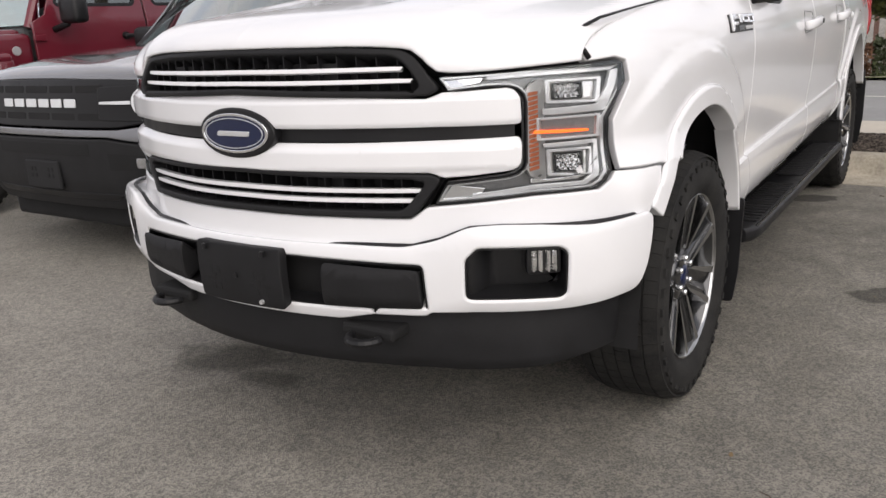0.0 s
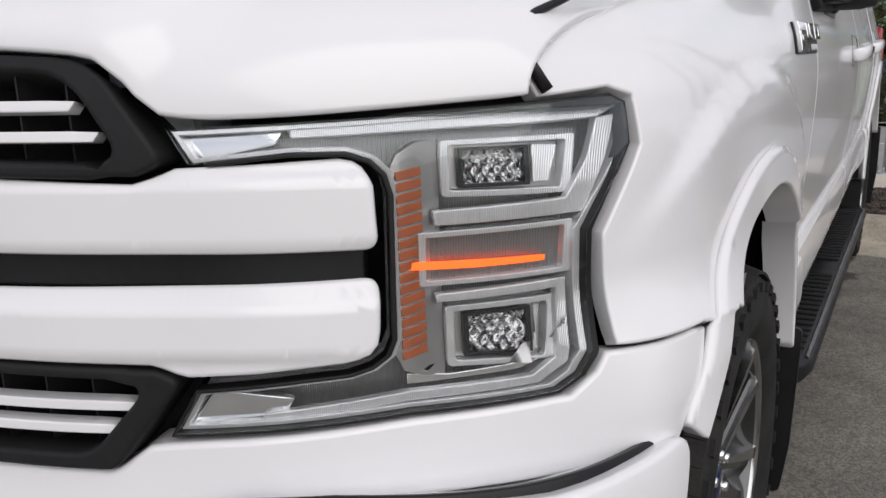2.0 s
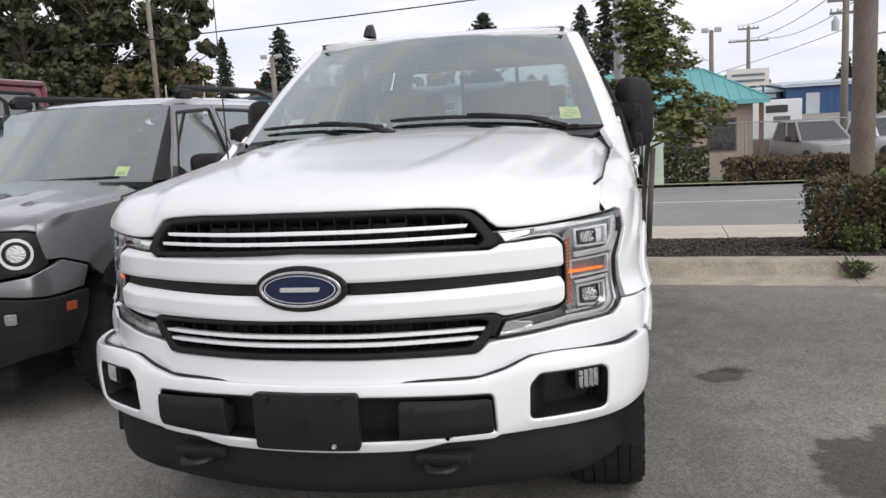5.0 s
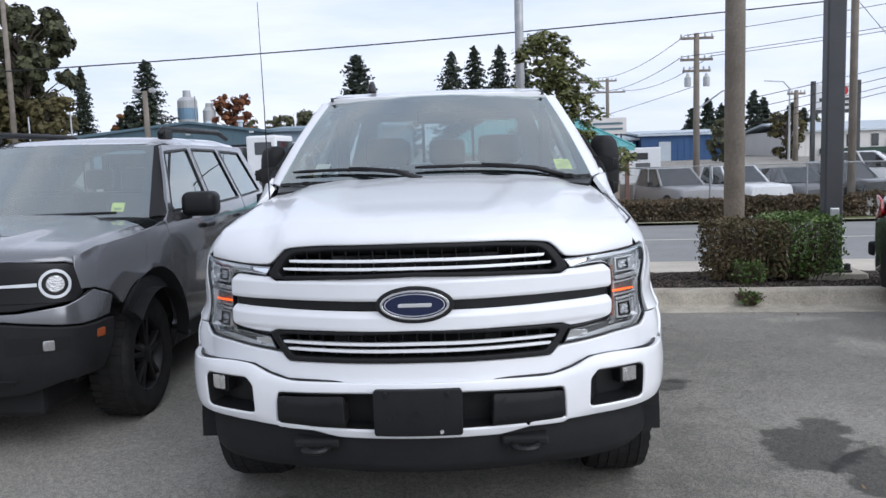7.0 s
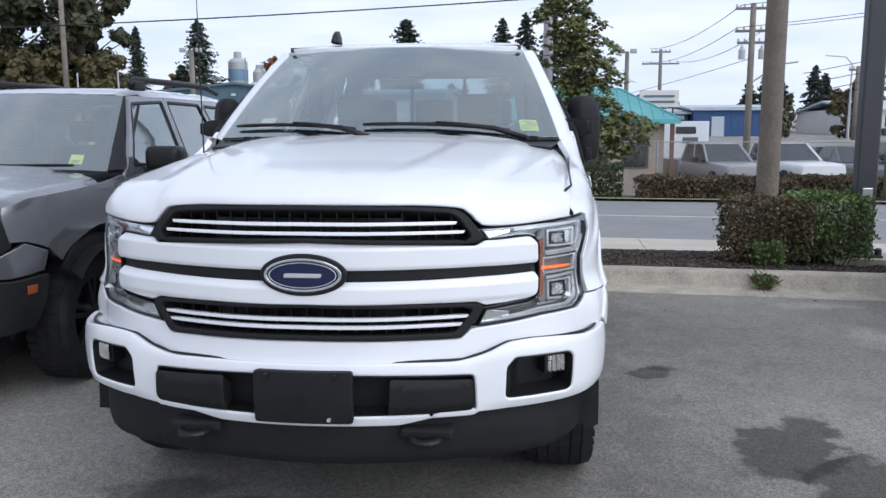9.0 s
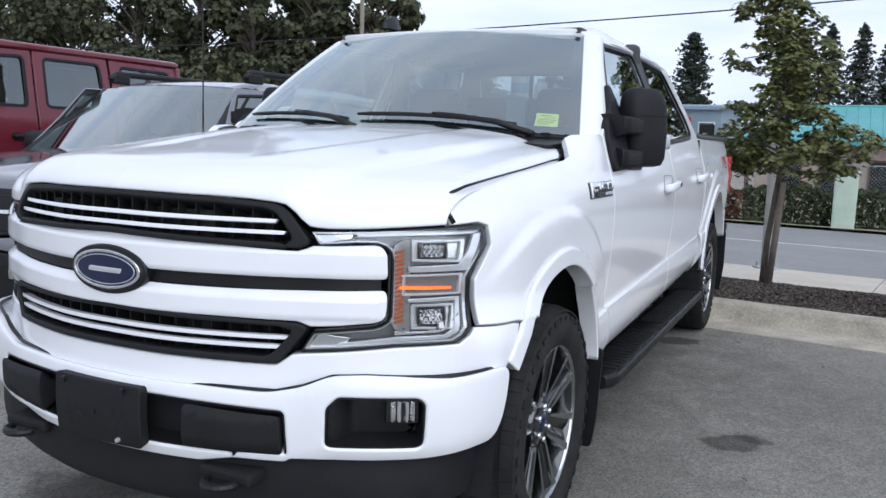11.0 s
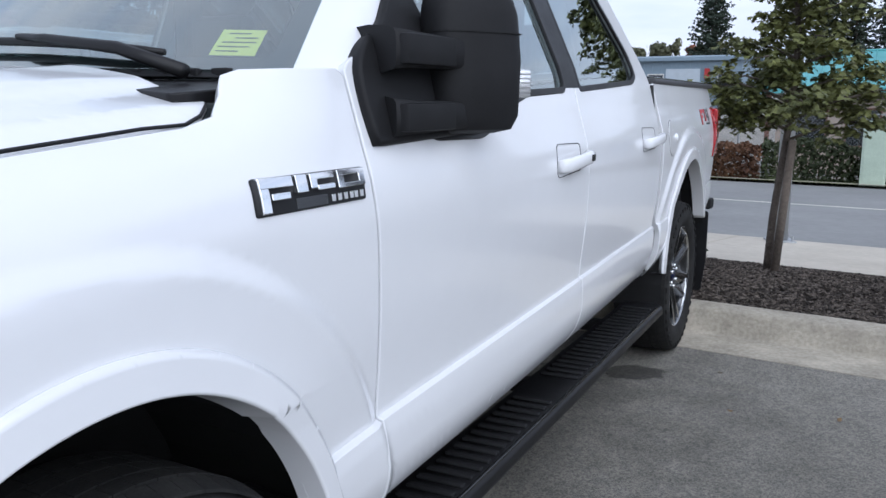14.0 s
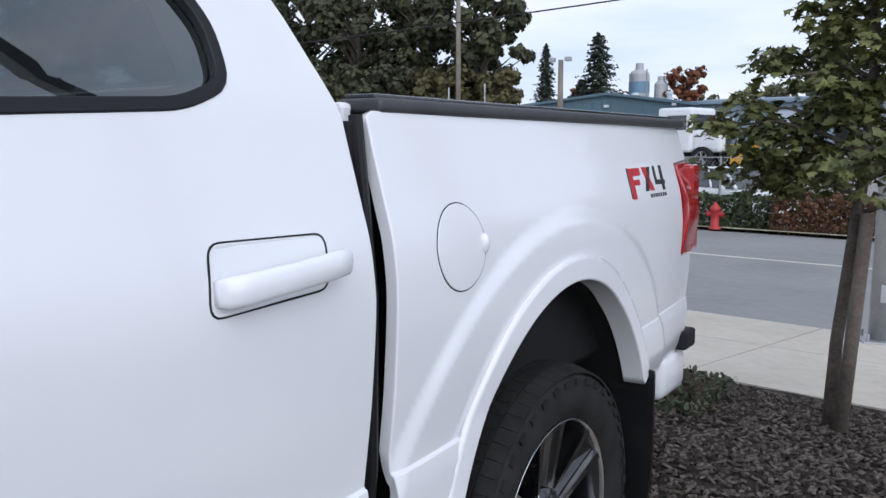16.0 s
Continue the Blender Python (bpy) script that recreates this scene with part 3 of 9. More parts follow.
def plan_curve(points):
    """Arc-length table of a smooth plan line through the points, from the second to the last but one."""
    out, pts = [], [Vector(p) for p in points]
    for i in range(1, len(pts) - 2):
        p0, p1, p2, p3 = pts[i - 1:i + 3]
        for k in range(16):
            t = k / 16
            out.append(0.5 * ((2 * p1) + (p2 - p0) * t + (2 * p0 - 5 * p1 + 4 * p2 - p3) * t * t + (3 * p1 - p0 - 3 * p2 + p3) * t ** 3))
    out.append(pts[-2])
    s = [0.0]
    for a, b in zip(out, out[1:]):
        s.append(s[-1] + (b - a).length)
    S, X, Y = np.array(s), np.array([p.x for p in out]), np.array([p.y for p in out])
    q = np.arange(0, S[-1] + 0.004, 0.004)
    h = 0.012
    lo, hi = q - h, np.minimum(q + h, S[-1])
    dx = np.interp(hi, S, X) - np.interp(abs(lo), S, X) * np.sign(lo)
    dy = np.interp(hi, S, Y) - np.interp(abs(lo), S, Y)
    d = np.hypot(dx, dy)
    return S, X, Y, [tuple(map(float, r)) for r in zip(np.interp(q, S, X), np.interp(q, S, Y), dy / d, -dx / d)]


BODY_LINE = plan_curve(PLAN)
BUMP_LINE = plan_curve(BUMP)
PS, PX, PY, BS, BX, BY = *BODY_LINE[:3], *BUMP_LINE[:3]


def sx(x):
    """The place along the body's plan line at that x (front half)."""
    return math.copysign(float(np.interp(abs(x), PX[:113], PS[:113])), x)


def sy(y):
    """The place along the body's plan line at that y (side)."""
    return float(np.interp(y, PY, PS))


def bx(x):
    return math.copysign(float(np.interp(abs(x), BX, BS)), x)


def plan_at(tab, s):
    """Place and outward direction on a plan line (by its fine table) at s."""
    k = abs(s) / 0.004
    i = min(int(k), len(tab[3]) - 2)
    f = min(1.0, k - i)
    x0, y0, nx0, ny0 = tab[3][i]
    x1, y1, nx1, ny1 = tab[3][i + 1]
    return Vector((x0 + (x1 - x0) * f, y0 + (y1 - y0) * f)), Vector((nx0 + (nx1 - nx0) * f, ny0 + (ny1 - ny0) * f))


door_low = curve([(0.44, -0.11), (0.50, -0.060), (0.56, -0.026), (0.62, -0.012), (0.68, -0.010), (0.72, -0.014), (0.80, -0.02)])
door_profile = curve([(0.66, -0.032), (0.72, -0.028), (0.78, -0.022), (0.95, -0.004),
                      (1.10, 0.003), (1.18, -0.004), (1.26, -0.024), (1.34, -0.046), (1.42, -0.068), (1.50, -0.103), (1.70, -0.195), (1.84, -0.262), (1.89, -0.30)])
front_profile = curve([(0.68, 0.016), (0.80, 0.005), (0.95, 0.0), (1.08, -0.004), (1.13, -0.012), (1.20, -0.04), (1.26, -0.09)])
fender_roll = curve([(-0.05, -0.20), (0.0, -0.115), (0.03, -0.072), (0.07, -0.034), (0.12, -0.010), (0.2, 0.0), (0.4, 0.0)])
corner_out = curve([(0.0, 0.0), (0.20, 0.0), (0.32, 0.012), (0.45, 0.060), (0.60, 0.046), (0.90, 0.022), (1.30, 0.008), (1.55, 0.0), (7.0, 0.0)])
WHEEL_Y, HUB_Z = (0.95, 4.633), 0.405


def crease(y):
    """Height of the sharp line over the sills."""
    return 0.70 + 0.0325 * (y - 1.46)


def body(s, z):
    """The truck's outer skin: s along the plan line from the nose's middle, z up."""
    p, n = plan_at(BODY_LINE, s)
    y = p.y
    zc = crease(y)
    side = door_profile(z) if z > zc + 0.003 else lerp(door_low(z - zc + 0.72), door_profile(z), smooth(zc - 0.003, zc + 0.003, z))
    if y < 1.5:
        zt = 1.212 + 0.104 * (y - 0.25)
        low = fender_roll(zt - z) + (side if z < 0.85 else 0.0) * smooth(0.98, 0.78, z)
        side = lerp(low, side, smooth(1.08, 1.48, y))
    off = lerp(front_profile(z), side, smooth(0.2, 0.5, y))
    for yc, rr in ((0.885, 0.757), (4.64, 0.80)):
        r = math.hypot(y - yc, z - HUB_Z)
        if r < 0.86 and y > 0.36:
            off += 0.013 * (1 - smooth(rr - 0.045, rr, r)) * smooth(0.36, 0.56, y)
    if 0.2 < y < 1.55:
        off += corner_out(y) * smooth(0.94, 0.77, z)
    p = p + n * off
    return (math.copysign(p.x, s) if s else 0.0, p.y, z)


def raised(f, off):
    """The surface f moved outward by off (a number or a function of u and v)."""
    def g(u, v):
        h = 1e-3
        p, a, b = Vector(f(u, v)), Vector(f(u + h, v)), Vector(f(u, v + h))
        n = (a - p).cross(b - p).normalized()
        return tuple(p + n * (off(u, v) if callable(off) else off))
    return g


def fx(pts):
    return [(sx(p[0]), *p[1:]) for p in pts]


def fyz(pts):
    return [(sy(y), z) for y, z in pts]


def rnd(pts):
    """Rounds the corners of an outline; its points may carry a third number, the corner's radius."""
    return rounded([p[:2] for p in pts], [p[2] if len(p) > 2 else 0 for p in pts])


def both(pts):
    """An outline over both halves from its right half, listed from bottom middle to top middle."""
    pts = pts + [(-p[0], *p[1:]) for p in reversed(pts)]
    keep = [p for i, p in enumerate(pts) if (p[0], p[1]) != (pts[i - 1][0], pts[i - 1][1]) and abs(p[0]) + abs(pts[i - 1][0]) > 1e-9]
    return rnd(keep)


def arc(yc, zc, r, a0, a1, n=24):
    return [(yc + r * math.cos(radians(lerp(a0, a1, k / n))), zc + r * math.sin(radians(lerp(a0, a1, k / n)))) for k in range(n + 1)]


# nose: valance under the grille
skin("valance", both([(0, 0.688), (sx(0.30), 0.686)] + fx([(0.485, 0.682, 0.03), (0.565, 0.698, 0.03), (0.64, 0.722, 0.03), (0.72, 0.726)])
     + fx([(0.80, 0.722), (0.90, 0.712)]) + fyz([(0.462, 0.712), (0.504, 0.79), (0.538, 0.848)]) + fx([(0.884, 0.852)])
     + fx([(0.878, 0.832), (0.862, 0.808), (0.744, 0.808), (0.535, 0.792), (0.515, 0.790), (0.478, 0.762, 0.01), (0.25, 0.766)]) + [(0, 0.768)]),
     body, PAINT, truck, cell=0.035, thick=0.05, edge=0.007)

# white grille bars, pushed forward, with a chamfered upper face
def bar_off(z0, z1):
    return lambda u, z: 0.012 - 0.018 * smooth(z1 - 0.024, z1, z) - 0.006 * smooth(z0 + 0.015, z0, z)


grille = part("grille", box((-0.3, 0.02, 0.80), (0.3, 0.05, 1.15)), DARK, truck)
part_outline = both([(0, 0.988), (sx(0.36), 0.988)] + fx([(0.725, 0.986, 0.014), (0.722, 1.081, 0.03)]) + fx([(0.56, 1.077), (0.525, 1.064), (0.30, 1.076)]) + [(0, 1.086)])
skin("upper_grille_bar", part_outline, raised(body, bar_off(0.988, 1.075)), PAINT, grille, cell=0.014, thick=0.06, edge=0.007, label="white painted grille bar")
part_outline = both([(0, 0.884), (sx(0.30), 0.880)] + fx([(0.525, 0.874), (0.56, 0.864)]) + fx([(0.722, 0.874, 0.035), (0.725, 0.963, 0.014)]) + [(sx(0.36), 0.960), (0, 0.960)])
skin("lower_grille_bar", part_outline, raised(body, bar_off(0.875, 0.960)), PAINT, grille, cell=0.014, thick=0.06, edge=0.007, label="white painted grille bar")
skin("grille_backing", both([(0, 0.76), (sx(0.50), 0.76), (sx(0.56), 0.86), (sx(0.72), 0.89), (sx(0.72), 1.06), (sx(0.56), 1.085), (sx(0.49), 1.18), (0, 1.20)]), raised(body, -0.075), DARK, grille, cell=0.06, thick=0.01)
skin("middle_insert", both([(0, 0.955), (sx(0.715), 0.955), (sx(0.715), 0.993), (0, 0.993)]), raised(body, -0.012), BLACK_SAT, grille, cell=0.05, thick=0.01)
def surround(name, zs, parent, lower):
    """Black rim round a grille opening."""
    if lower:
        o = both([(0, 0.772), (sx(0.47), 0.766)] + fx([(0.485, 0.766, 0.02), (0.556, 0.862, 0.02)]) + [(sx(0.53), 0.874), (0, 0.886)])
        i = both([(0, 0.788), (sx(0.40), 0.785)] + fx([(0.462, 0.784, 0.02), (0.517, 0.850, 0.02)]) + [(sx(0.50), 0.864), (0, 0.878)])
    else:
        o = both([(0, 1.082), (sx(0.53), 1.066)] + fx([(0.558, 1.080, 0.02), (0.492, 1.176, 0.04)]) + [(sx(0.30), 1.188), (0, 1.192)])
        i = both([(0, 1.090), (sx(0.49), 1.076)] + fx([(0.516, 1.088, 0.02), (0.470, 1.160, 0.035)]) + [(sx(0.30), 1.171), (0, 1.175)])
    return skin(name, o, raised(body, 0.010), BLACK_TEX, parent, cell=0.04, thick=0.075, edge=0.006, holes=[i])


surround("upper_grille_surround", 0, grille, False)
surround("lower_grille_surround", 0, grille, True)
for z, w in ((1.136, 0.470), (1.107, 0.492), (0.836, 0.500), (0.811, 0.484)):
    skin("trim_strip", both([(0, z - 0.006), (sx(w), z - 0.008), (sx(w + 0.008), z + 0.003), (0, z + 0.006)]), raised(body, 0.002), PAINT, grille, cell=0.05, thick=0.02, edge=0.002, label="white grille trim strip")
for k in range(-9, 10):
    for z0, z1 in ((1.078, 1.172), (0.784, 0.87)):
        x = 0.05 * k
        bm = bmesh.new()
        p = Vector(body(sx(x), (z0 + z1) / 2))
        add_box(bm, (x - 0.0015, p.y + 0.02, z0), (x + 0.0015, p.y + 0.07, z1))
        part("grille_rib", bm, BLACK_SAT, grille)

# emblem
def oval(rx, rz, n=40):
    return [(rx * math.cos(2 * math.pi * k / n), 0.980 + rz * math.sin(2 * math.pi * k / n)) for k in range(n)]


emblem = skin("emblem", oval(0.139, 0.067), raised(body, 0.018), BLACK_SAT, truck, cell=0.03, thick=0.06, edge=0.006, label="oval badge with black rim, chrome ring and blue centre")
skin("chrome_ring", oval(0.122, 0.053), raised(body, 0.024), CHROME, emblem, cell=0.03, thick=0.02, edge=0.002, holes=[oval(0.112, 0.045)[::-1]])
skin("blue_centre", oval(0.113, 0.046), raised(body, 0.023), EMBLEM_BLUE, emblem, cell=0.03, thick=0.01, edge=0.002)
skin("inner_ring", oval(0.106, 0.0405), raised(body, 0.0245), SILVER, emblem, cell=0.03, thick=0.01, edge=0.0004, holes=[oval(0.103, 0.038)[::-1]])
skin("emblem_mark", rounded([(-0.060, 0.972), (0.058, 0.972), (0.062, 0.986), (-0.056, 0.986)], 0.006), raised(body, 0.0255), SILVER, emblem, cell=0.03, thick=0.004, edge=0.002, label="plain silver script-shaped bar")

# front bumper
bump_profile = curve([(0.47, -0.035), (0.50, -0.012), (0.54, 0.0), (0.62, 0.004), (0.68, 0.0), (0.715, -0.010), (0.75, -0.03)])


def bumper_face(s, z):
    p, n = plan_at(BUMP_LINE, s)
    p = p + n * bump_profile(z - 0.035 * smooth(0.5, 0.66, abs(p.x)))
    return (math.copysign(p.x, s) if s else 0.0, p.y, z)


def fb(pts):
    return [(bx(p[0]), *p[1:]) for p in pts]


BUMP_END = float(BS[-1])
fog_hole = rounded(fb([(0.632, 0.668), (0.660, 0.698), (0.835, 0.695), (0.850, 0.680), (0.848, 0.572), (0.836, 0.560), (0.640, 0.562), (0.630, 0.572)]), 0.012)
pocket = rounded([(bx(-0.535), 0.530), (bx(0.535), 0.530), (bx(0.528), 0.652), (bx(0.2), 0.664), (bx(-0.2), 0.664), (bx(-0.528), 0.652)], 0.015)
bumper_out = both([(0, 0.490), (bx(0.27), 0.490)] + fb([(0.30, 0.490, 0.03), (0.44, 0.522, 0.05), (0.60, 0.522), (0.75, 0.520), (0.86, 0.522)])
                  + [(BUMP_END - 0.165, 0.535, 0.03), (BUMP_END - 0.13, 0.60), (BUMP_END - 0.09, 0.740, 0.04)]
                  + fb([(0.90, 0.742), (0.80, 0.753), (0.72, 0.757, 0.02), (0.64, 0.753, 0.03), (0.565, 0.718, 0.03), (0.485, 0.699, 0.03), (0.30, 0.703)]) + [(0, 0.704)])
bumper = skin("front_bumper", bumper_out, bumper_face, PAINT, truck, cell=0.03, thick=0.10, hole_thick=0.012, edge=0.009, holes=[fog_hole, [(-u, v) for u, v in fog_hole], pocket])
skin("pocket_wall", pocket, raised(bumper_face, -0.006), BLACK_SAT, bumper, cell=0.06, thick=0.06, edge=0.0004, holes=[inset(pocket, 0.004)[::-1]])
skin("bumper_pocket", both([(0, 0.50), (bx(0.56), 0.50), (bx(0.56), 0.68), (0, 0.68)]), raised(bumper_face, -0.06), DARK, bumper, cell=0.06, thick=0.01)
skin("bumper_gap_strip", both([(0, 0.67), (bx(0.5), 0.67), (bx(0.64), 0.71), (BUMP_END - 0.12, 0.70), (BUMP_END - 0.12, 0.747), (bx(0.72), 0.764), (bx(0.64), 0.760), (bx(0.565), 0.728), (bx(0.5), 0.710), (0, 0.715)]), raised(bumper_face, -0.022), BLACK_SAT, bumper, cell=0.03, thick=0.01)
for sgn in (1, -1):
    o = rounded([(bx(sgn * 0.262), 0.530), (bx(sgn * 0.526), 0.533), (bx(sgn * 0.520), 0.645), (bx(sgn * 0.266), 0.657)], 0.014)
    skin("bumper_pad", o, raised(bumper_face, lambda u, z: 0.014 * smooth(0.53, 0.56, z) * smooth(0.66, 0.635, z)), BLACK_TEX, bumper, cell=0.03, thick=0.05, edge=0.006, label="black textured bumper pad")
# number plate bracket with its slots
plate = skin("plate_bracket", rounded([(-0.155, 0.522), (0.157, 0.522), (0.157, 0.683), (-0.155, 0.683)], 0.012), raised(bumper_face, 0.028), BLACK_TEX, bumper, cell=0.04, thick=0.03, edge=0.005, label="empty black number plate bracket with slots")
for cx in (-0.083, 0.083):
    for dx, dz, w, h in ((-0.016, 0.02, 0.011, 0.026), (0.016, 0.02, 0.011, 0.026), (0, 0.0, 0.010, 0.022), (-0.026, -0.008, 0.020, 0.012), (0.026, -0.008, 0.020, 0.012), (-0.012, -0.027, 0.012, 0.024), (0.014, -0.027, 0.012, 0.024)):
        o = rounded([(cx + dx - w / 2, 0.588 + dz - h / 2), (cx + dx + w / 2, 0.588 + dz - h / 2), (cx + dx + w / 2, 0.588 + dz + h / 2), (cx + dx - w / 2, 0.588 + dz + h / 2)], 0.004)
        skin("slot", o, raised(bumper_face, 0.0285), DARK, plate, cell=0.02, thick=0.002, edge=0.0005)
for x in (-0.11, 0.11):
    part("clip", box((x - 0.006, -0.128, 0.664), (x + 0.006, -0.118, 0.680), 0.002), BLACK_SAT, plate)
part("bracket_screw", lathe([(-0.004, 0.0), (-0.004, 0.008), (0.004, 0.009)], "y", 14, (0.0, -0.121, 0.60)), BLACK_SAT, plate)
part("bracket_screw", lathe([(-0.004, 0.0), (-0.004, 0.006), (0.004, 0.007)], "y", 14, (0.085, -0.118, 0.533)), SILVER, plate)
# fog lamps in their recesses
for sgn in (1, -1):
    o = [(sgn * u, v) for u, v in fb([(0.62, 0.55), (0.86, 0.55), (0.86, 0.71), (0.62, 0.71)])]
    fog = skin("fog_lamp", o, raised(bumper_face, lambda u, z: -0.075 + 0.05 * smooth(bx(0.70), bx(0.64), abs(u))), BLACK_SAT, bumper, cell=0.03, thick=0.005, label="fog lamp in a black recess")
    tunnel = [(sgn * u, v) for u, v in fog_hole]
    skin("fog_tunnel", tunnel, raised(bumper_face, -0.006), BLACK_SAT, fog, cell=0.04, thick=0.085, edge=0.0004, holes=[[(sgn * u, v) for u, v in inset(fog_hole, 0.004)][::-1]])
    o = rounded([(sgn * u, v) for u, v in fb([(0.768, 0.618), (0.842, 0.618), (0.842, 0.690), (0.768, 0.692)])], 0.01)
    skin("fog_housing", o, raised(bumper_face, -0.03), BLACK_SAT, fog, cell=0.02, thick=0.05, edge=0.004)
    o = rounded([(sgn * u, v) for u, v in fb([(0.776, 0.628), (0.835, 0.626), (0.835, 0.684), (0.776, 0.686)])], 0.006)
    skin("fog_reflector", o, raised(bumper_face, lambda u, z: -0.026 + 0.008 * math.sin(u * 330)), CHROME, fog, cell=0.008, thick=0.004, edge=0.001)

# air dam under the bumper
dam_profile = curve([(0.34, -0.03), (0.38, -0.005), (0.44, 0.0), (0.55, -0.01)])


def dam_face(s, z):
    p, n = plan_at(BUMP_LINE, s)
    p = p + n * (-0.035 + dam_profile(z) - 0.03 * smooth(0.75, 0.95, abs(p.x)))
    return (math.copysign(p.x, s) if s else 0.0, p.y, z)


skin("air_dam", both([(0, 0.352), (bx(0.35), 0.350), (bx(0.62), 0.348), (bx(0.80), 0.355), (bx(0.90), 0.368), (BUMP_END - 0.19, 0.375), (BUMP_END - 0.15, 0.545), (bx(0.6), 0.56), (0, 0.53)]),
     dam_face, BLACK_TEX, bumper, cell=0.04, thick=0.03, edge=0.005, label="black plastic air dam")
for sgn in (1, -1):
    hook = [(sgn * 0.38 + 0.045 * math.cos(a), -0.050 + 0.045 * math.sin(a) * -1, 0.458) for a in [math.pi * k / 10 for k in range(11)]]
    part("tow_hook", tube(hook, 0.012, 8), BLACK_SAT, bumper, "black tow hook")
    part("hook_recess", box((sgn * 0.38 - 0.085, -0.045, 0.452), (sgn * 0.38 + 0.085, 0.06, 0.486), 0.01), DARK, bumper)

# headlamps
HL = [(0.548, 1.114), (0.70, 1.119), (0.842, 1.126), (0.898, 1.130), (0.914, 1.120), (0.917, 1.075), (0.881, 0.985), (0.880, 0.856), (0.873, 0.828), (0.856, 0.811), (0.744, 0.812), (0.533, 0.797),
      (0.562, 0.849), (0.66, 0.859), (0.698, 0.862), (0.715, 0.868), (0.727, 0.879), (0.732, 0.894), (0.734, 1.040), (0.730, 1.059), (0.720, 1.072), (0.703, 1.080), (0.66, 1.081), (0.572, 1.072)]


for sgn in (1, -1):
    def side_pts(pts, r=0.0):
        o = [(sgn * s, z) for s, z in fx(pts)]
        return rounded(o, r) if r else o

    hl = skin("headlamp", side_pts(HL), raised(body, -0.048), LAMP_SMOKE, truck, cell=0.03, thick=0.004, edge=0.001, label="clear headlamp with lit amber turn strip")
    skin("lamp_border", side_pts(HL), raised(body, -0.004), BLACK_SAT, hl, cell=0.03, thick=0.018, edge=0.002, holes=[side_pts(inset(HL, 0.0045))[::-1]])
    skin("chrome_border", side_pts(inset(HL, 0.0045)), raised(body, -0.014), LAMP_CLEAR, hl, cell=0.03, thick=0.034, edge=0.001, holes=[side_pts(inset(HL, 0.0095))[::-1]])
    skin("lens", side_pts(inset(HL, 0.004)), raised(body, -0.003), LENS, hl, cell=0.03, thick=0.003, edge=0.001).visible_shadow = False
    # satin inner wall that turns in beside the grille bars
    skin("inner_housing", side_pts([(0.735, 1.060), (0.742, 1.078), (0.76, 1.092), (0.777, 1.095), (0.777, 0.840), (0.76, 0.845), (0.742, 0.856), (0.735, 0.875)]), raised(body, lambda u, z: -0.016 - 0.022 * smooth(sx(0.740), sx(0.785), abs(u))), LAMP_GREY, hl, cell=0.015, thick=0.01, edge=0.001)
    # two lamp boxes: stepped silver frames, a dark throat and a faceted reflector
    for z0, z1, x1 in ((1.026, 1.092, 0.874), (0.846, 0.918, 0.858)):
        o = [(0.777, z0 + 0.006), (x1, z0), (x1 + 0.006, z1), (0.777, z1)]
        skin("lamp_frame", side_pts(o, 0.006), raised(body, -0.026), LAMP_CLEAR, hl, cell=0.02, thick=0.03, edge=0.0015, holes=[side_pts(inset(o, 0.007), 0.004)[::-1]])
        o2 = inset(o, 0.007)
        skin("lamp_throat", side_pts(o2), raised(body, -0.040), LAMP_GREY, hl, cell=0.02, thick=0.004, edge=0.001)
        xm = 0.777 + (x1 - 0.777) * (0.72 if z0 > 1 else 0.84)
        o3 = [(0.792, z0 + 0.014), (xm, z0 + 0.012), (xm, z1 - 0.010), (0.792, z1 - 0.010)]
        skin("projector_frame", side_pts(o3), raised(body, -0.030), BLACK_SAT, hl, cell=0.02, thick=0.02, edge=0.0008, holes=[side_pts(inset(o3, 0.004))[::-1]])
        skin("lamp_reflector", side_pts(inset(o3, 0.003)), raised(body, lambda u, z: -0.037 + 0.005 * math.sin(u * 420) * math.sin(z * 330)), REFLECTOR, hl, cell=0.007, thick=0.002, edge=0.0005)
        o4 = [(xm + 0.004, z0 + 0.014), (x1 - 0.012, z0 + 0.014), (x1 - 0.004, z1 - 0.012), (xm + 0.004, z1 - 0.010)]
        skin("fluted_side", side_pts(o4), raised(body, -0.036), LAMP_CLEAR, hl, cell=0.02, thick=0.003, edge=0.0005)
    # clear light pipes that frame the boxes
    top = [(0.66, 1.099), (0.80, 1.104), (0.892, 1.106), (0.906, 1.116), (0.900, 1.122), (0.84, 1.119), (0.66, 1.111)]
    skin("top_light_pipe", side_pts(top), raised(body, -0.018), LAMP_CLEAR, hl, cell=0.03, thick=0.010, edge=0.002)
    outer = [(0.892, 1.106), (0.884, 1.065), (0.868, 1.022), (0.769, 1.020), (0.769, 1.004), (0.880, 1.004), (0.896, 1.060), (0.906, 1.110)]
    skin("outer_light_pipe", side_pts(outer), raised(body, -0.018), LAMP_CLEAR, hl, cell=0.03, thick=0.010, edge=0.002)
    low = [(0.62, 0.809), (0.744, 0.822), (0.846, 0.822), (0.866, 0.842), (0.868, 0.936), (0.769, 0.934), (0.769, 0.924), (0.860, 0.925), (0.857, 0.848), (0.842, 0.833), (0.744, 0.833), (0.62, 0.819)]
    skin("lower_light_pipe", side_pts(low), raised(body, -0.018), LAMP_CLEAR, hl, cell=0.03, thick=0.010, edge=0.002)
    floor_o = [(0.745, 0.836), (0.835, 0.838), (0.850, 0.846), (0.78, 0.843), (0.745, 0.848)]
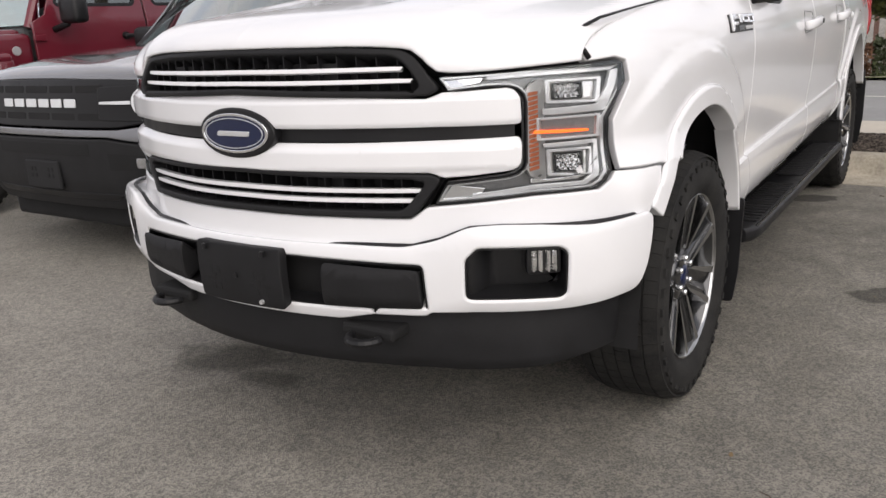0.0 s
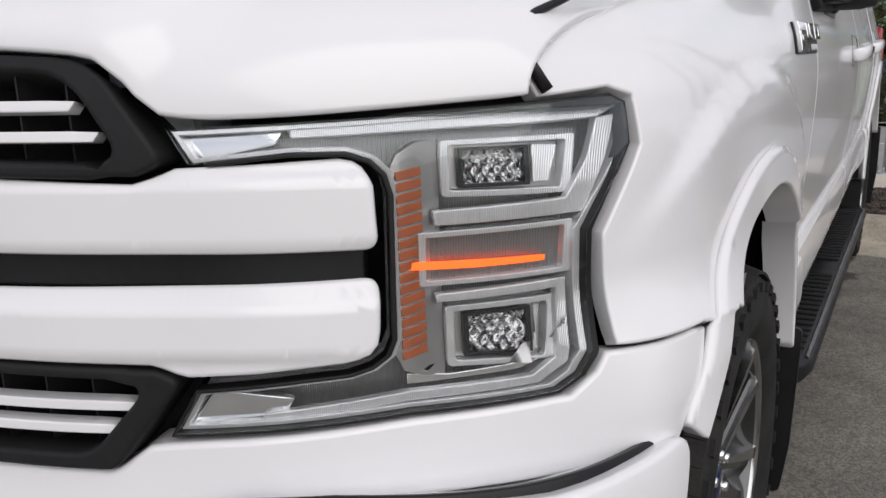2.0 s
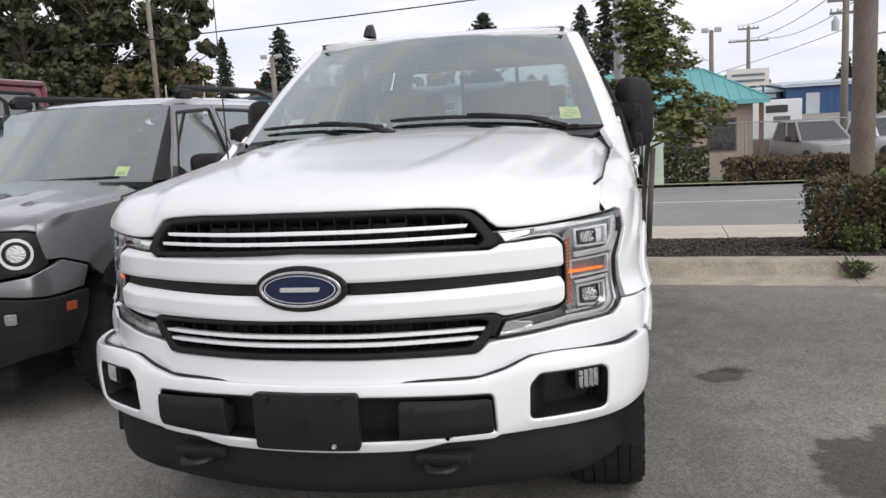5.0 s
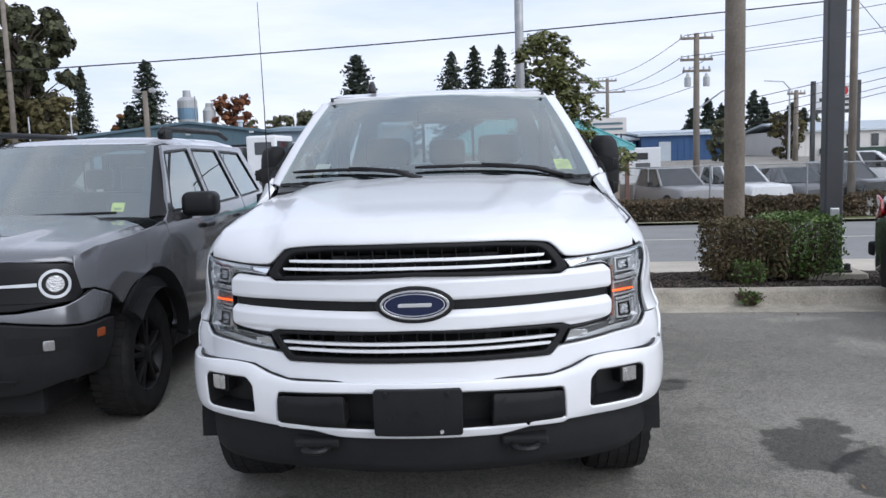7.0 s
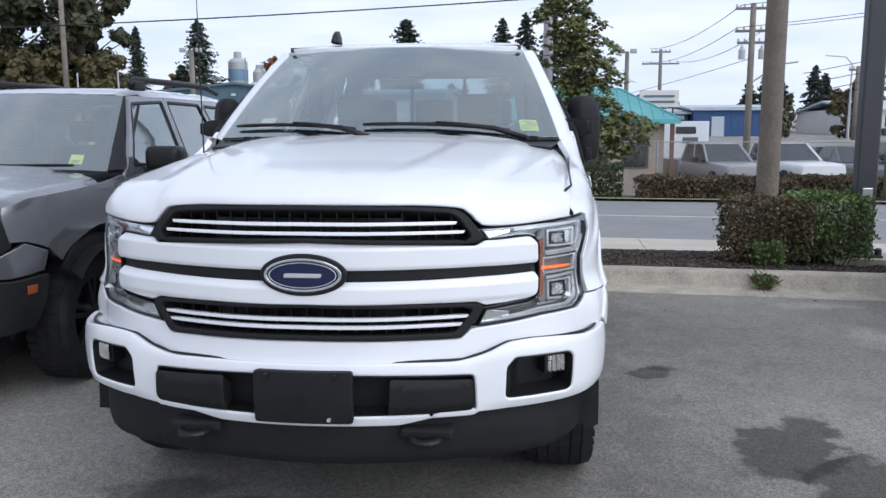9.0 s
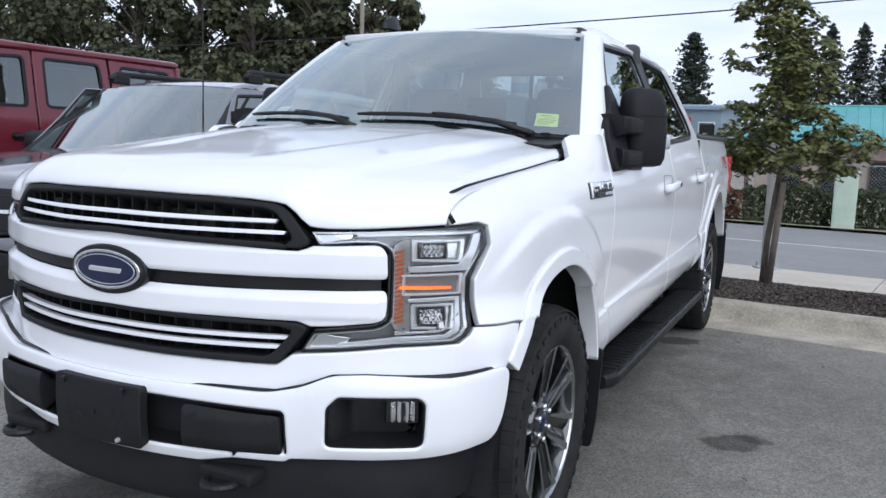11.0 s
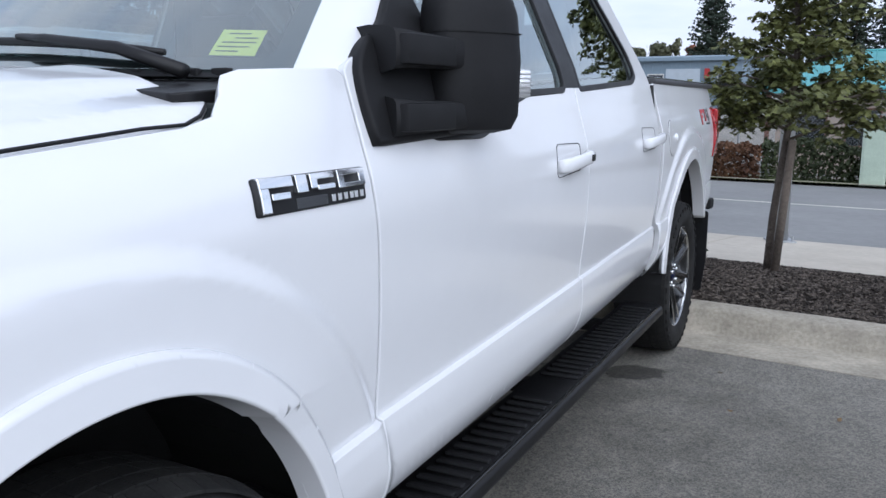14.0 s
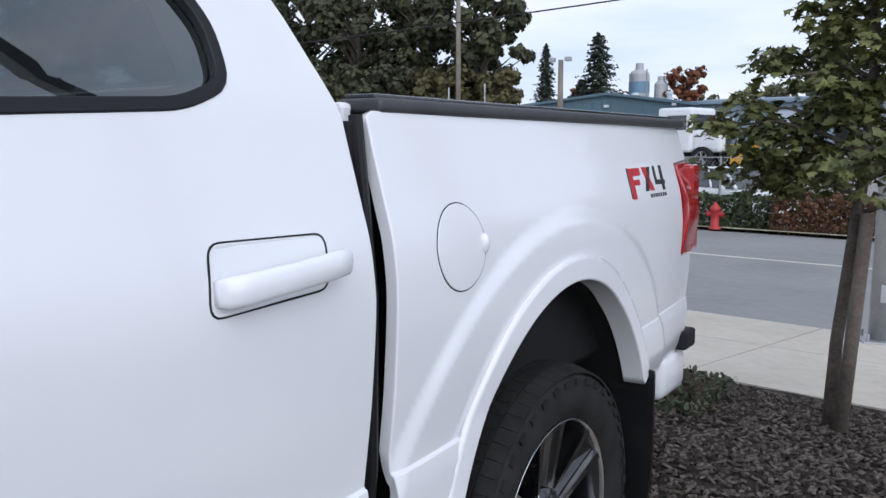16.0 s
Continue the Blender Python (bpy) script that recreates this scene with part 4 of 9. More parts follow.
    skin("lamp_shelf", side_pts(floor_o), raised(body, -0.03), CHROME, hl, cell=0.02, thick=0.008, edge=0.001)
    # turn signal in the middle, with its lit strip
    to = [(0.757, 0.942), (0.872, 0.940), (0.874, 0.998), (0.757, 0.998)]
    skin("turn_frame", side_pts(to, 0.004), raised(body, -0.020), LAMP_CLEAR, hl, cell=0.02, thick=0.02, edge=0.0012, holes=[side_pts(inset(to, 0.006), 0.003)[::-1]])
    skin("turn_lens", side_pts(inset(to, 0.005)), raised(body, -0.030), LAMP_SMOKE, hl, cell=0.03, thick=0.01, edge=0.001)
    skin("turn_strip", side_pts([(0.746, 0.961), (0.80, 0.958), (0.852, 0.957), (0.853, 0.963), (0.80, 0.966), (0.746, 0.969)]), raised(body, -0.017), AMBER_LIT, hl, cell=0.02, thick=0.004, edge=0.001, label="lit amber strip")
    n = 17
    for k in range(n):
        za = lerp(0.872, 1.068, k / n)
        zb = za + (1.068 - 0.872) / n * 0.80
        skin("amber_slat", side_pts([(0.741, za - 0.004), (0.762, za), (0.762, zb), (0.741, zb - 0.004)]), raised(body, lambda u, z: -0.012 - 0.012 * smooth(sx(0.74), sx(0.765), abs(u))), AMBER, hl, cell=0.02, thick=0.008, edge=0.001)
    for o in ([(0.560, 1.104), (0.655, 1.108), (0.647, 1.094), (0.580, 1.080)], [(0.548, 0.806), (0.64, 0.815), (0.65, 0.832), (0.574, 0.843)]):
        skin("corner_reflector", side_pts(o), raised(body, lambda u, z: -0.026 + 0.1 * (abs(u) - sx(0.6)) * (z - 0.96)), CHROME, hl, cell=0.02, thick=0.01, edge=0.002)

# hood
hood_mid = curve([(-0.05, 1.236), (0.1, 1.258), (0.3, 1.288), (0.7, 1.338), (1.0, 1.372), (1.32, 1.398)])
hood_edge = curve([(0.0, 1.200), (0.30, 1.197), (0.480, 1.185), (0.510, 1.168), (0.550, 1.128), (0.60, 1.124), (0.86, 1.137)])
nose_line = curve([(0.0, -0.028), (0.2, -0.013), (0.4, 0.042), (0.55, 0.092), (0.65, 0.140), (0.75, 0.216), (0.842, 0.314), (0.88, 0.37)])


def hood_top(x, y):
    a = abs(x)
    z = hood_mid(y) - 0.072 * (a / 0.85) ** 2.3 - 0.030 * smooth(0.80, 0.865, a)
    rear = smooth(0.0, 1.2, y)
    z += 0.016 * (1 - smooth(lerp(0.50, 0.62, rear), lerp(0.60, 0.72, rear), a))
    z -= 0.010 * (1 - smooth(lerp(0.20, 0.36, rear), lerp(0.30, 0.44, rear), a)) * smooth(0.1, 0.5, y)
    return z


def hood_face(x, q):
    y0 = nose_line(abs(x))
    y = y0 + q
    top, low = hood_top(x, max(y, y0)), hood_edge(abs(x))
    r = 0.16
    k = max(0.0, 1 - q / r)
    drop = (hood_top(x, y0 + r) - low - (hood_top(x, y0 + r) - top)) if q < r else 0
    return (x, y, top - drop * (1 - math.sqrt(max(0.0, 1 - k ** 2.2))))


def hood_q(x, y):
    return (x, y - nose_line(abs(x)))


hood_half = [(0, 0.0), (0.25, 0.0), (0.49, 0.0), (0.55, 0.0), (0.70, 0.0), (0.832, 0.0)] + [hood_q(x, y) for x, y in ((0.838, 0.40), (0.843, 0.60), (0.847, 0.85), (0.848, 1.10), (0.843, 1.19), (0.832, 1.235), (0.815, 1.265), (0.79, 1.285), (0.70, 1.30), (0.5, 1.315), (0.25, 1.325))] + [hood_q(0, 1.33)]
skin("hood", both(hood_half), hood_face, PAINT, truck, cell=0.035, thick=0.02, grow=True, edge=0.006, sharp_v=(0.004, 0.01, 0.02, 0.05, 0.085, 0.12))


# side panels
def side_panel(name, outline, holes=(), **kw):
    for sgn in (1, -1):
        o = [(sgn * s, z) for s, z in fyz(outline)]
        hs = [[(sgn * s, z) for s, z in fyz(h)] for h in holes]
        s0, s1 = sy(1.5), sy(5.5)
        cuts = []
        for dz in (-0.004, -0.0015, 0.0015, 0.004):
            d = Vector((s1 - s0, crease(5.5) - crease(1.5)))
            cuts.append(((sgn * s0, crease(1.5) + dz), (-d.y * sgn, d.x)))
        skin(name, o, body, PAINT, truck, cell=0.0135 if name in ("front_fender", "bed_side") else 0.035, thick=0.025, edge=0.004, holes=hs, cuts=cuts, **kw)


def gap_front(z):
    return 1.575 - 0.052 * smooth(0.6, 1.4, z)


def gap_mid(z):
    return lerp(2.848, 2.826, smooth(0.6, 1.4, z))


def ell(yc, ry, rz, a0, a1, n=26):
    """Part of an upright oval round a wheel, in (y, z)."""
    return [(yc + ry * math.cos(radians(lerp(a0, a1, k / n))), HUB_Z + rz * math.sin(radians(lerp(a0, a1, k / n)))) for k in range(n + 1)]


front_arch = ell(0.915, 0.495, 0.572, 131, 14)
side_panel("front_fender", [(0.316, 1.128), (0.30, 1.17), (0.305, 1.213), (0.36, 1.224), (0.60, 1.247), (0.85, 1.268), (1.0, 1.282), (1.15, 1.296), (1.215, 1.312), (1.255, 1.345), (1.28, 1.376), (1.31, 1.386), (1.38, 1.389), (1.50, 1.392)]
           + [(gap_front(z) - 0.003, z) for z in (1.38, 1.2, 1.0, 0.8, 0.6, 0.52)] + [(1.50, 0.50)] + front_arch[::-1] + [(0.517, 0.8545)] + [(0.384, 0.8575), (0.38, 0.98), (0.436, 1.072), (0.432, 1.125), (0.40, 1.135)])
for sgn in (1, -1):
    # dark tube added as the shut gap between hood and fender, from the lamp back to the screen
    line = [Vector(body(sy(y), z)) + Vector((0.006, -0.004, 0.004)) for y, z in ((0.322, 1.130), (0.306, 1.168), (0.318, 1.202))]
    for x, y in ((0.838, 0.40), (0.8405, 0.50), (0.843, 0.60), (0.845, 0.72), (0.847, 0.85), (0.848, 0.98), (0.848, 1.10), (0.843, 1.19), (0.832, 1.235), (0.815, 1.265)):
        p = Vector(hood_face(*hood_q(x, y)))
        rim = float(np.interp(y, [0.36, 0.60, 0.85, 1.0, 1.15, 1.215, 1.255, 1.28], [1.224, 1.247, 1.268, 1.282, 1.296, 1.312, 1.345, 1.376]))
        line.append(Vector((p.x + 0.003, p.y, max(p.z, rim if y < 1.15 else p.z) + 0.002)))
    line = [Vector((sgn * p.x, p.y, p.z)) for p in line]
    part("hood_seal", tube(line, [0.007, 0.0065, 0.0055, 0.0042, 0.0036] + [0.0032] * (len(line) - 5), 6), BLACK_SAT, truck, smooth_faces=True)
window_front = rounded([(1.70, 1.42), (1.76, 1.50), (2.10, 1.80), (2.69, 1.82), (2.73, 1.79), (2.73, 1.368), (2.40, 1.355), (2.28, 1.330), (2.18, 1.29), (2.05, 1.255), (1.80, 1.26)], 0.03)
side_panel("front_door", [(gap_front(0.52) + 0.003, 0.50), (2.845, 0.505)] + [(gap_mid(z) - 0.003, z) for z in (0.7, 0.9, 1.1, 1.3, 1.45, 1.65, 1.83)] + [(2.7, 1.848), (2.15, 1.84), (2.0, 1.78), (1.66, 1.46), (1.54, 1.402)]
           + [(gap_front(z) + 0.003, z) for z in (1.39, 1.2, 1.0, 0.8, 0.6)], holes=[window_front])
window_rear = rounded([(2.875, 1.372), (2.875, 1.79), (2.90, 1.82), (3.45, 1.80), (3.51, 1.76), (3.665, 1.52), (3.66, 1.437), (3.58, 1.407)], 0.03)
side_panel("rear_door", [(2.858, 0.505), (3.868, 0.54)] + [(3.885, 0.7), (3.895, 1.1), (3.89, 1.40)] + [(3.83, 1.55), (3.71, 1.78), (3.65, 1.84)] + [(gap_mid(z) + 0.003, z) for z in (1.845, 1.65, 1.45, 1.3, 1.1, 0.9, 0.7)], holes=[window_rear])
rear_arch = ell(4.62, 0.535, 0.655, 172, 20)
side_panel("bed_side", [(3.95, 0.56), (4.02, 0.515)] + rear_arch + [(5.20, 0.56), (5.45, 0.60), (5.60, 0.66), (5.62, 0.80), (5.60, 0.985), (5.48, 0.99), (5.47, 1.29), (5.62, 1.30), (5.61, 1.39), (5.57, 1.42), (3.97, 1.41), (3.95, 1.40)])


# roof, pillars, glass
def ws_edge(t):
    """Where the windscreen meets the pillar, from its foot to its head."""
    return Vector((lerp(0.835, 0.655, t), lerp(1.47, 2.06, t), lerp(1.385, 1.835, t) + 0.02 * math.sin(math.pi * t)))


def ws_face(u, v):
    """Windscreen: u from -1 to 1 across, v from 0 to 1 up."""
    e = ws_edge(v)
    bow = lerp(0.17, 0.10, v) * (1 - u * u)
    return (e.x * u, e.y - bow, e.z + lerp(0.012, 0.03, v) * (1 - u * u))


skin("windscreen", [(-1, 0), (1, 0), (1, 1), (-1, 1)], ws_face, GLASS, truck, cell=0.12, thick=0.005, edge=0.001).visible_shadow = False
ws_in = rounded([(-0.945, 0.05), (0.945, 0.05), (0.94, 0.955), (0.27, 0.955), (0.235, 0.90), (-0.235, 0.90), (-0.27, 0.955), (-0.94, 0.955)], 0.05)
skin("windscreen_border", [(-1.01, -0.02), (1.01, -0.02), (1.01, 1.0), (-1.01, 1.0)], raised(ws_face, -0.004), BLACK_SAT, truck, cell=0.12, thick=0.002, edge=0.001, holes=[ws_in])


def roof_face(x, y):
    a = abs(x)
    f = smooth(2.55, 1.93, y)
    z = 1.925 - 0.012 * (a / 0.7) ** 2 - 0.075 * smooth(0.60, 0.735, a) ** 1.2 - 0.055 * f * f - 0.02 * smooth(3.2, 3.75, y)
    z -= 0.008 * math.exp(-((a - 0.36) / 0.05) ** 2) * smooth(2.1, 2.4, y) * 0
    return (x, y, z)


skin("roof", both([(0, 1.955), (0.3, 1.968), (0.55, 2.02), (0.655, 2.06), (0.715, 2.12), (0.725, 2.4), (0.725, 3.55), (0.70, 3.66), (0, 3.70)]), roof_face, PAINT, truck, cell=0.06, thick=0.03, edge=0.006)
for sgn in (1, -1):
    def pillar(u, v):
        """A pillar: v up the windscreen's edge, u from the glass to the door frame."""
        e = ws_edge(v)
        o = Vector(body(sy(e.y + lerp(0.19, 0.10, v)), e.z - lerp(0.0, 0.015, v)))
        p = e.lerp(o, u) + Vector((0.02, -0.012, 0.014)) * math.sin(math.pi * u)
        return (sgn * p.x, p.y, p.z)
    skin("a_pillar", [(0, -0.02), (1.0, -0.02), (1.0, 1.02), (0, 1.02)], pillar, PAINT, truck, cell=0.1, thick=0.02, edge=0.004, flip=sgn < 0)
    for name, o, g in (("front_side_window", window_front, GLASS_SIDE), ("rear_side_window", window_rear, GLASS_DARK)):
        pts = [(sgn * s, z) for s, z in fyz(inset(o, -0.012))]
        skin(name, pts, raised(body, -0.012), g, truck, cell=0.06, thick=0.004, edge=0.001).visible_shadow = False
        pts_o, pts_i = [(sgn * s, z) for s, z in fyz(inset(o, -0.012))], [(sgn * s, z) for s, z in fyz(inset(o, 0.008))]
        skin("window_seal", pts_o, raised(body, 0.003), BLACK_SAT, truck, cell=0.06, thick=0.012, edge=0.003, holes=[pts_i[::-1]])
    skin("b_pillar_trim", [(sgn * s, z) for s, z in fyz([(2.73, 1.372), (2.875, 1.374), (2.875, 1.81), (2.73, 1.81)])], raised(body, 0.002), BLACK_SAT, truck, cell=0.06, thick=0.01, edge=0.001)

# cowl, cabin, bed inside, chassis
skin("cowl_panel", both([(0, 1.30), (0.4, 1.29), (0.79, 1.22), (0.84, 1.46), (0.4, 1.36), (0, 1.33)]), lambda x, y: (x, y, 1.372 + 0.1 * (y - 1.3) - 0.02 * (abs(x) / 0.8) ** 2), BLACK_SAT, truck, cell=0.06, thick=0.02)

# wheel-arch flares
def flare(name, yc, o_ry, o_rz, i_ry, i_rz, a0, a1):
    """A raised band round a wheel opening; u along the arch in degrees, v from its outer to its inner edge."""
    for sgn in (1, -1):
        def face(u, v):
            a = radians(u)
            ry, rz = lerp(o_ry, i_ry, v), lerp(o_rz, i_rz, v)
            ry *= 0.955 if yc < 2 and math.cos(a) > 0 else 1.0
            y, z = yc + ry * math.cos(a), HUB_Z + rz * math.sin(a)
            x = Vector(body(sy(y), max(z, 0.80))).x
            x = max(x, lerp(0.962, 0.955, smooth(3, 4, y)))
            return (sgn * (x + 0.003 + 0.008 * smooth(0.0, 0.12, v) + 0.004 * v), y, z)
        skin(name, [(0, 0), (1, 0), (1, 0.1), (0, 0.1)], lambda u, v: face(lerp(a0, a1, u), v * 10), PAINT, truck, cell=0.02, thick=0.065, edge=0.006, flip=sgn > 0)


flare("front_flare", 0.915, 0.553, 0.620, 0.503, 0.555, 147, 13)
flare("rear_flare", 4.62, 0.570, 0.692, 0.515, 0.628, 170, 24)


# wheels
def wheel(label, centre, sgn):
    """A six-spoke alloy wheel with its tyre; sgn 1 faces +x."""
    root = part("wheel", lathe([(-0.10, 0.20), (-0.10, 0.25), (0.02, 0.25), (0.02, 0.20)], "x", 36), DARK, truck, label)
    w = [root]
    prof = [(-0.105, 0.262), (-0.125, 0.285), (-0.137, 0.33), (-0.132, 0.365), (-0.112, 0.392), (-0.08, 0.4005), (0.08, 0.4005), (0.112, 0.392), (0.124, 0.378), (0.130, 0.374), (0.134, 0.350), (0.137, 0.330), (0.134, 0.305), (0.125, 0.283), (0.112, 0.268), (0.105, 0.262)]
    tyre = part("tyre", lathe(prof, "x", 72), RUBBER, root, smooth_faces=True)
    w.append(tyre)
    # tread blocks
    verts, faces = [], []
    for k in range(64):
        a = 2 * math.pi * k / 64
        for x0, x1, r0, r1, da in ((0.088, 0.128, 0.386, 0.4035, 0.0), (0.045, 0.082, 0.396, 0.4055, 0.03), (-0.002, 0.040, 0.396, 0.4060, 0.0), (-0.042, -0.006, 0.396, 0.4060, 0.04), (-0.084, -0.048, 0.396, 0.4055, 0.01), (-0.128, -0.09, 0.386, 0.4035, 0.05)):
            drop = 0.012 if abs(x0) > 0.085 else 0.0
            block(verts, faces, (x0, -0.0188, r0), (x1, 0.0188, r1), a + da, drop if x0 > 0 else 0, drop if x0 < 0 else 0)
    w.append(tagged(part("tread", mesh_of("tread", verts, faces), RUBBER, root), kind="stuff"))
    verts, faces = [], []
    for k in range(40):
        block(verts, faces, (0.126, -0.012, 0.358), (0.1375, 0.012, 0.374), 2 * math.pi * k / 40)
    w.append(tagged(part("sidewall_relief", mesh_of("sidewall_relief", verts, faces), RUBBER, root), kind="stuff"))
    rim = part("rim", lathe([(0.112, 0.268), (0.119, 0.270), (0.1185, 0.2665), (0.108, 0.262)], "x", 72), ALU, root, "machined alloy rim", True)
    w.append(part("barrel", lathe([(0.108, 0.262), (0.09, 0.253), (0.0, 0.243), (-0.09, 0.250), (-0.11, 0.268)], "x", 72), ALU_DARK, rim, smooth_faces=True))
    w.append(rim)
    w.append(part("brake_disc", lathe([(0.0, 0.0), (0.0, 0.165), (-0.02, 0.165), (-0.02, 0.0)], "x", 40), ALU_DARK, root))
    hub = part("hub", lathe([(0.086, 0.0), (0.086, 0.040), (0.080, 0.052), (0.078, 0.085), (0.05, 0.092), (0.0, 0.095)], "x", 36), ALU_DARK, root, smooth_faces=True)
    w.append(hub)
    w.append(part("centre_cap", lathe([(0.094, 0.0), (0.093, 0.030), (0.086, 0.036), (0.08, 0.037)], "x", 28), EMBLEM_BLUE, hub, "dark blue centre cap", True))
    for k in range(6):
        a = 2 * math.pi * (k + 0.5) / 6
        bm = bmesh.new()
        add_lathe(bm, [(0.098, 0.0), (0.098, 0.008), (0.092, 0.010), (0.078, 0.010)], "x", 10, (0, 0.058 * math.cos(a), 0.058 * math.sin(a)))
        w.append(part("lug_nut", bm, CHROME, hub, smooth_faces=True))
    for k in range(6):
        m = Matrix.Rotation(2 * math.pi * k / 6 + 0.12, 4, "X")
        # painted web with a groove, and machined ridges along both of its edges
        def quad(pts):
            return [Vector(p) for p in pts]
        sec = []
        for r, hw, xf in ((0.045, 0.034, 0.074), (0.10, 0.042, 0.086), (0.18, 0.053, 0.100), (0.255, 0.066, 0.113)):
            sec.append([(xf - 0.05, -hw, r), (xf - 0.006, -hw, r), (xf - 0.012, -hw * 0.40, r), (xf - 0.024, 0, r), (xf - 0.012, hw * 0.40, r), (xf - 0.006, hw, r), (xf - 0.05, hw, r)])
        bm = bmesh.new()
        rings = [[bm.verts.new(p) for p in row] for row in sec]
        for r0, r1 in zip(rings, rings[1:]):
            for i in range(7):
                bm.faces.new((r0[i], r0[(i + 1) % 7], r1[(i + 1) % 7], r1[i]))
        bm.faces.new(rings[0])
        bm.faces.new(rings[-1])
        bmesh.ops.transform(bm, matrix=m, verts=bm.verts)
        sp = part("spoke", bm, ALU_DARK, root)
        w.append(sp)
        for e in (-1, 1):
            bm = bmesh.new()
            rows = []
            for r, hw, xf, wd in ((0.082, 0.036, 0.084, 0.005), (0.10, 0.042, 0.087, 0.010), (0.18, 0.053, 0.101, 0.017), (0.257, 0.067, 0.114, 0.024)):
                rows.append([bm.verts.new(p) for p in ((xf - 0.02, e * hw * 1.01, r), (xf, e * hw * 1.01, r), (xf - 0.001, e * (hw - wd), r), (xf - 0.02, e * (hw - wd), r))])
            for r0, r1 in zip(rows, rows[1:]):
                for i in range(4):
                    bm.faces.new((r0[i], r0[(i + 1) % 4], r1[(i + 1) % 4], r1[i]))
            bm.faces.new(rows[0])
            bm.faces.new(rows[-1])
            bmesh.ops.transform(bm, matrix=m, verts=bm.verts)
            w.append(part("machined_ridge", bm, ALU, sp))
    root.matrix_basis = Matrix.Translation(centre) @ (Matrix.Rotation(math.pi, 4, "Z") if sgn < 0 else Matrix.Identity(4))
    return root


for yc in WHEEL_Y:
    for sgn in (1, -1):
        wheel("six-spoke alloy wheel with black tyre", (sgn * (0.826 if yc < 2 else 0.812), yc, 0.405), sgn)

# wheel housings, chassis, mud flaps
for yc, rz in ((0.93, 0.575), (4.62, 0.645)):
    for sgn in (1, -1):
        bm = bmesh.new()
        n = 20
        for x0, x1 in ((0.52, 0.955),):
            rows = [[bm.verts.new((sgn * x, yc + 0.54 * math.cos(math.pi * k / n), 0.36 + (rz + 0.03) * math.sin(math.pi * k / n))) for k in range(n + 1)] for x in (x0, x1)]
            for k in range(n):
                bm.faces.new((rows[0][k], rows[0][k + 1], rows[1][k + 1], rows[1][k]))
            bm.faces.new(rows[0])
        part("wheel_housing", bm, DARK, truck, smooth_faces=False)
part("chassis", box((-0.52, 0.25, 0.30), (0.52, 5.4, 0.62), 0.03), DARK, truck)
part("cab_floor", box((-0.78, 1.52, 0.48), (0.78, 3.88, 0.60), 0.02), DARK, truck)
part("bed_floor", box((-0.80, 3.95, 0.72), (0.80, 5.55, 0.80), 0.01), BLACK_TEX, truck)
for sgn in (1, -1):
    part("axle", lathe([(0, 0.0), (0, 0.06), (0.5, 0.06), (0.5, 0)], "x", 14, (0.3 if sgn > 0 else -0.8, 4.633, 0.40)), DARK, truck)
    bm = bmesh.new()
    extrude_poly(bm, rounded([(0.74, 0.175), (0.97, 0.185), (0.985, 0.30), (0.995, 0.575), (0.74, 0.60)], 0.015), 0, 0.012, Matrix.Rotation(math.pi / 2, 4, "X"))
    for v in bm.verts:
        v.co = Vector((sgn * v.co.x, 1.400 + v.co.y + 0.10 * (0.575 - v.co.z) * -0.3, v.co.z))
    part("mud_flap", bm, BLACK_SAT, truck, "black rubber mud flap")
    bm = bmesh.new()
    extrude_poly(bm, rounded([(0.74, 0.22), (0.965, 0.23), (0.985, 0.42), (0.985, 0.70), (0.74, 0.72)], 0.015), 0, 0.012, Matrix.Rotation(math.pi / 2, 4, "X"))
    for v in bm.verts:
        v.co = Vector((sgn * v.co.x, 5.125 + v.co.y, v.co.z))
    part("mud_flap", bm, BLACK_SAT, truck, "black rubber mud flap")

# running boards with tread ribs
for sgn in (1, -1):
    bm = bmesh.new()
    prof = rounded([(0.80, 0.355), (0.80, 0.395), (0.976, 0.402), (0.992, 0.394), (0.996, 0.362), (0.980, 0.345), (0.84, 0.335)], 0.010, 3)
    rows = []
    for y, k in ((1.625, 0.55), (1.655, 0.85), (1.72, 1.0), (3.90, 1.0), (3.965, 1.0), (3.995, 0.6)):
        rows.append([bm.verts.new((sgn * (x if k == 1 else lerp(0.86, x, 0.35 + 0.65 * k)), y, z)) for x, z in prof])
    for r0, r1 in zip(rows, rows[1:]):
        for i in range(len(prof)):
            bm.faces.new((r0[i], r0[(i + 1) % len(prof)], r1[(i + 1) % len(prof)], r1[i]))
    bm.faces.new(rows[0])
    bm.faces.new(rows[-1])
    board = smooth_angle(part("running_board", bm, BLACK_SAT, truck, "black running board with ribbed steps"), 30)
    bm = bmesh.new()
    add_box(bm, (min(sgn * 0.974, sgn * 0.985), 1.70, 0.396), (max(sgn * 0.974, sgn * 0.985), 3.90, 0.4055), 0.003)
    part("edge_rail", bm, ALU_DARK, board)
    y = 1.76
    while y < 3.88:
        if not (2.55 < y < 2.78):
            bm = bmesh.new()
            add_box(bm, (min(sgn * 0.835, sgn * 0.965), y, 0.399), (max(sgn * 0.835, sgn * 0.965), y + 0.022, 0.409), 0.004)
            part("step_rib", bm, BLACK_TEX, board)
        y += 0.052
    for yb in (1.95, 2.75, 3.60):
        part("board_bracket", box((min(sgn * 0.60, sgn * 0.86), yb, 0.34), (max(sgn * 0.60, sgn * 0.86), yb + 0.05, 0.39), 0.008), BLACK_SAT, board)

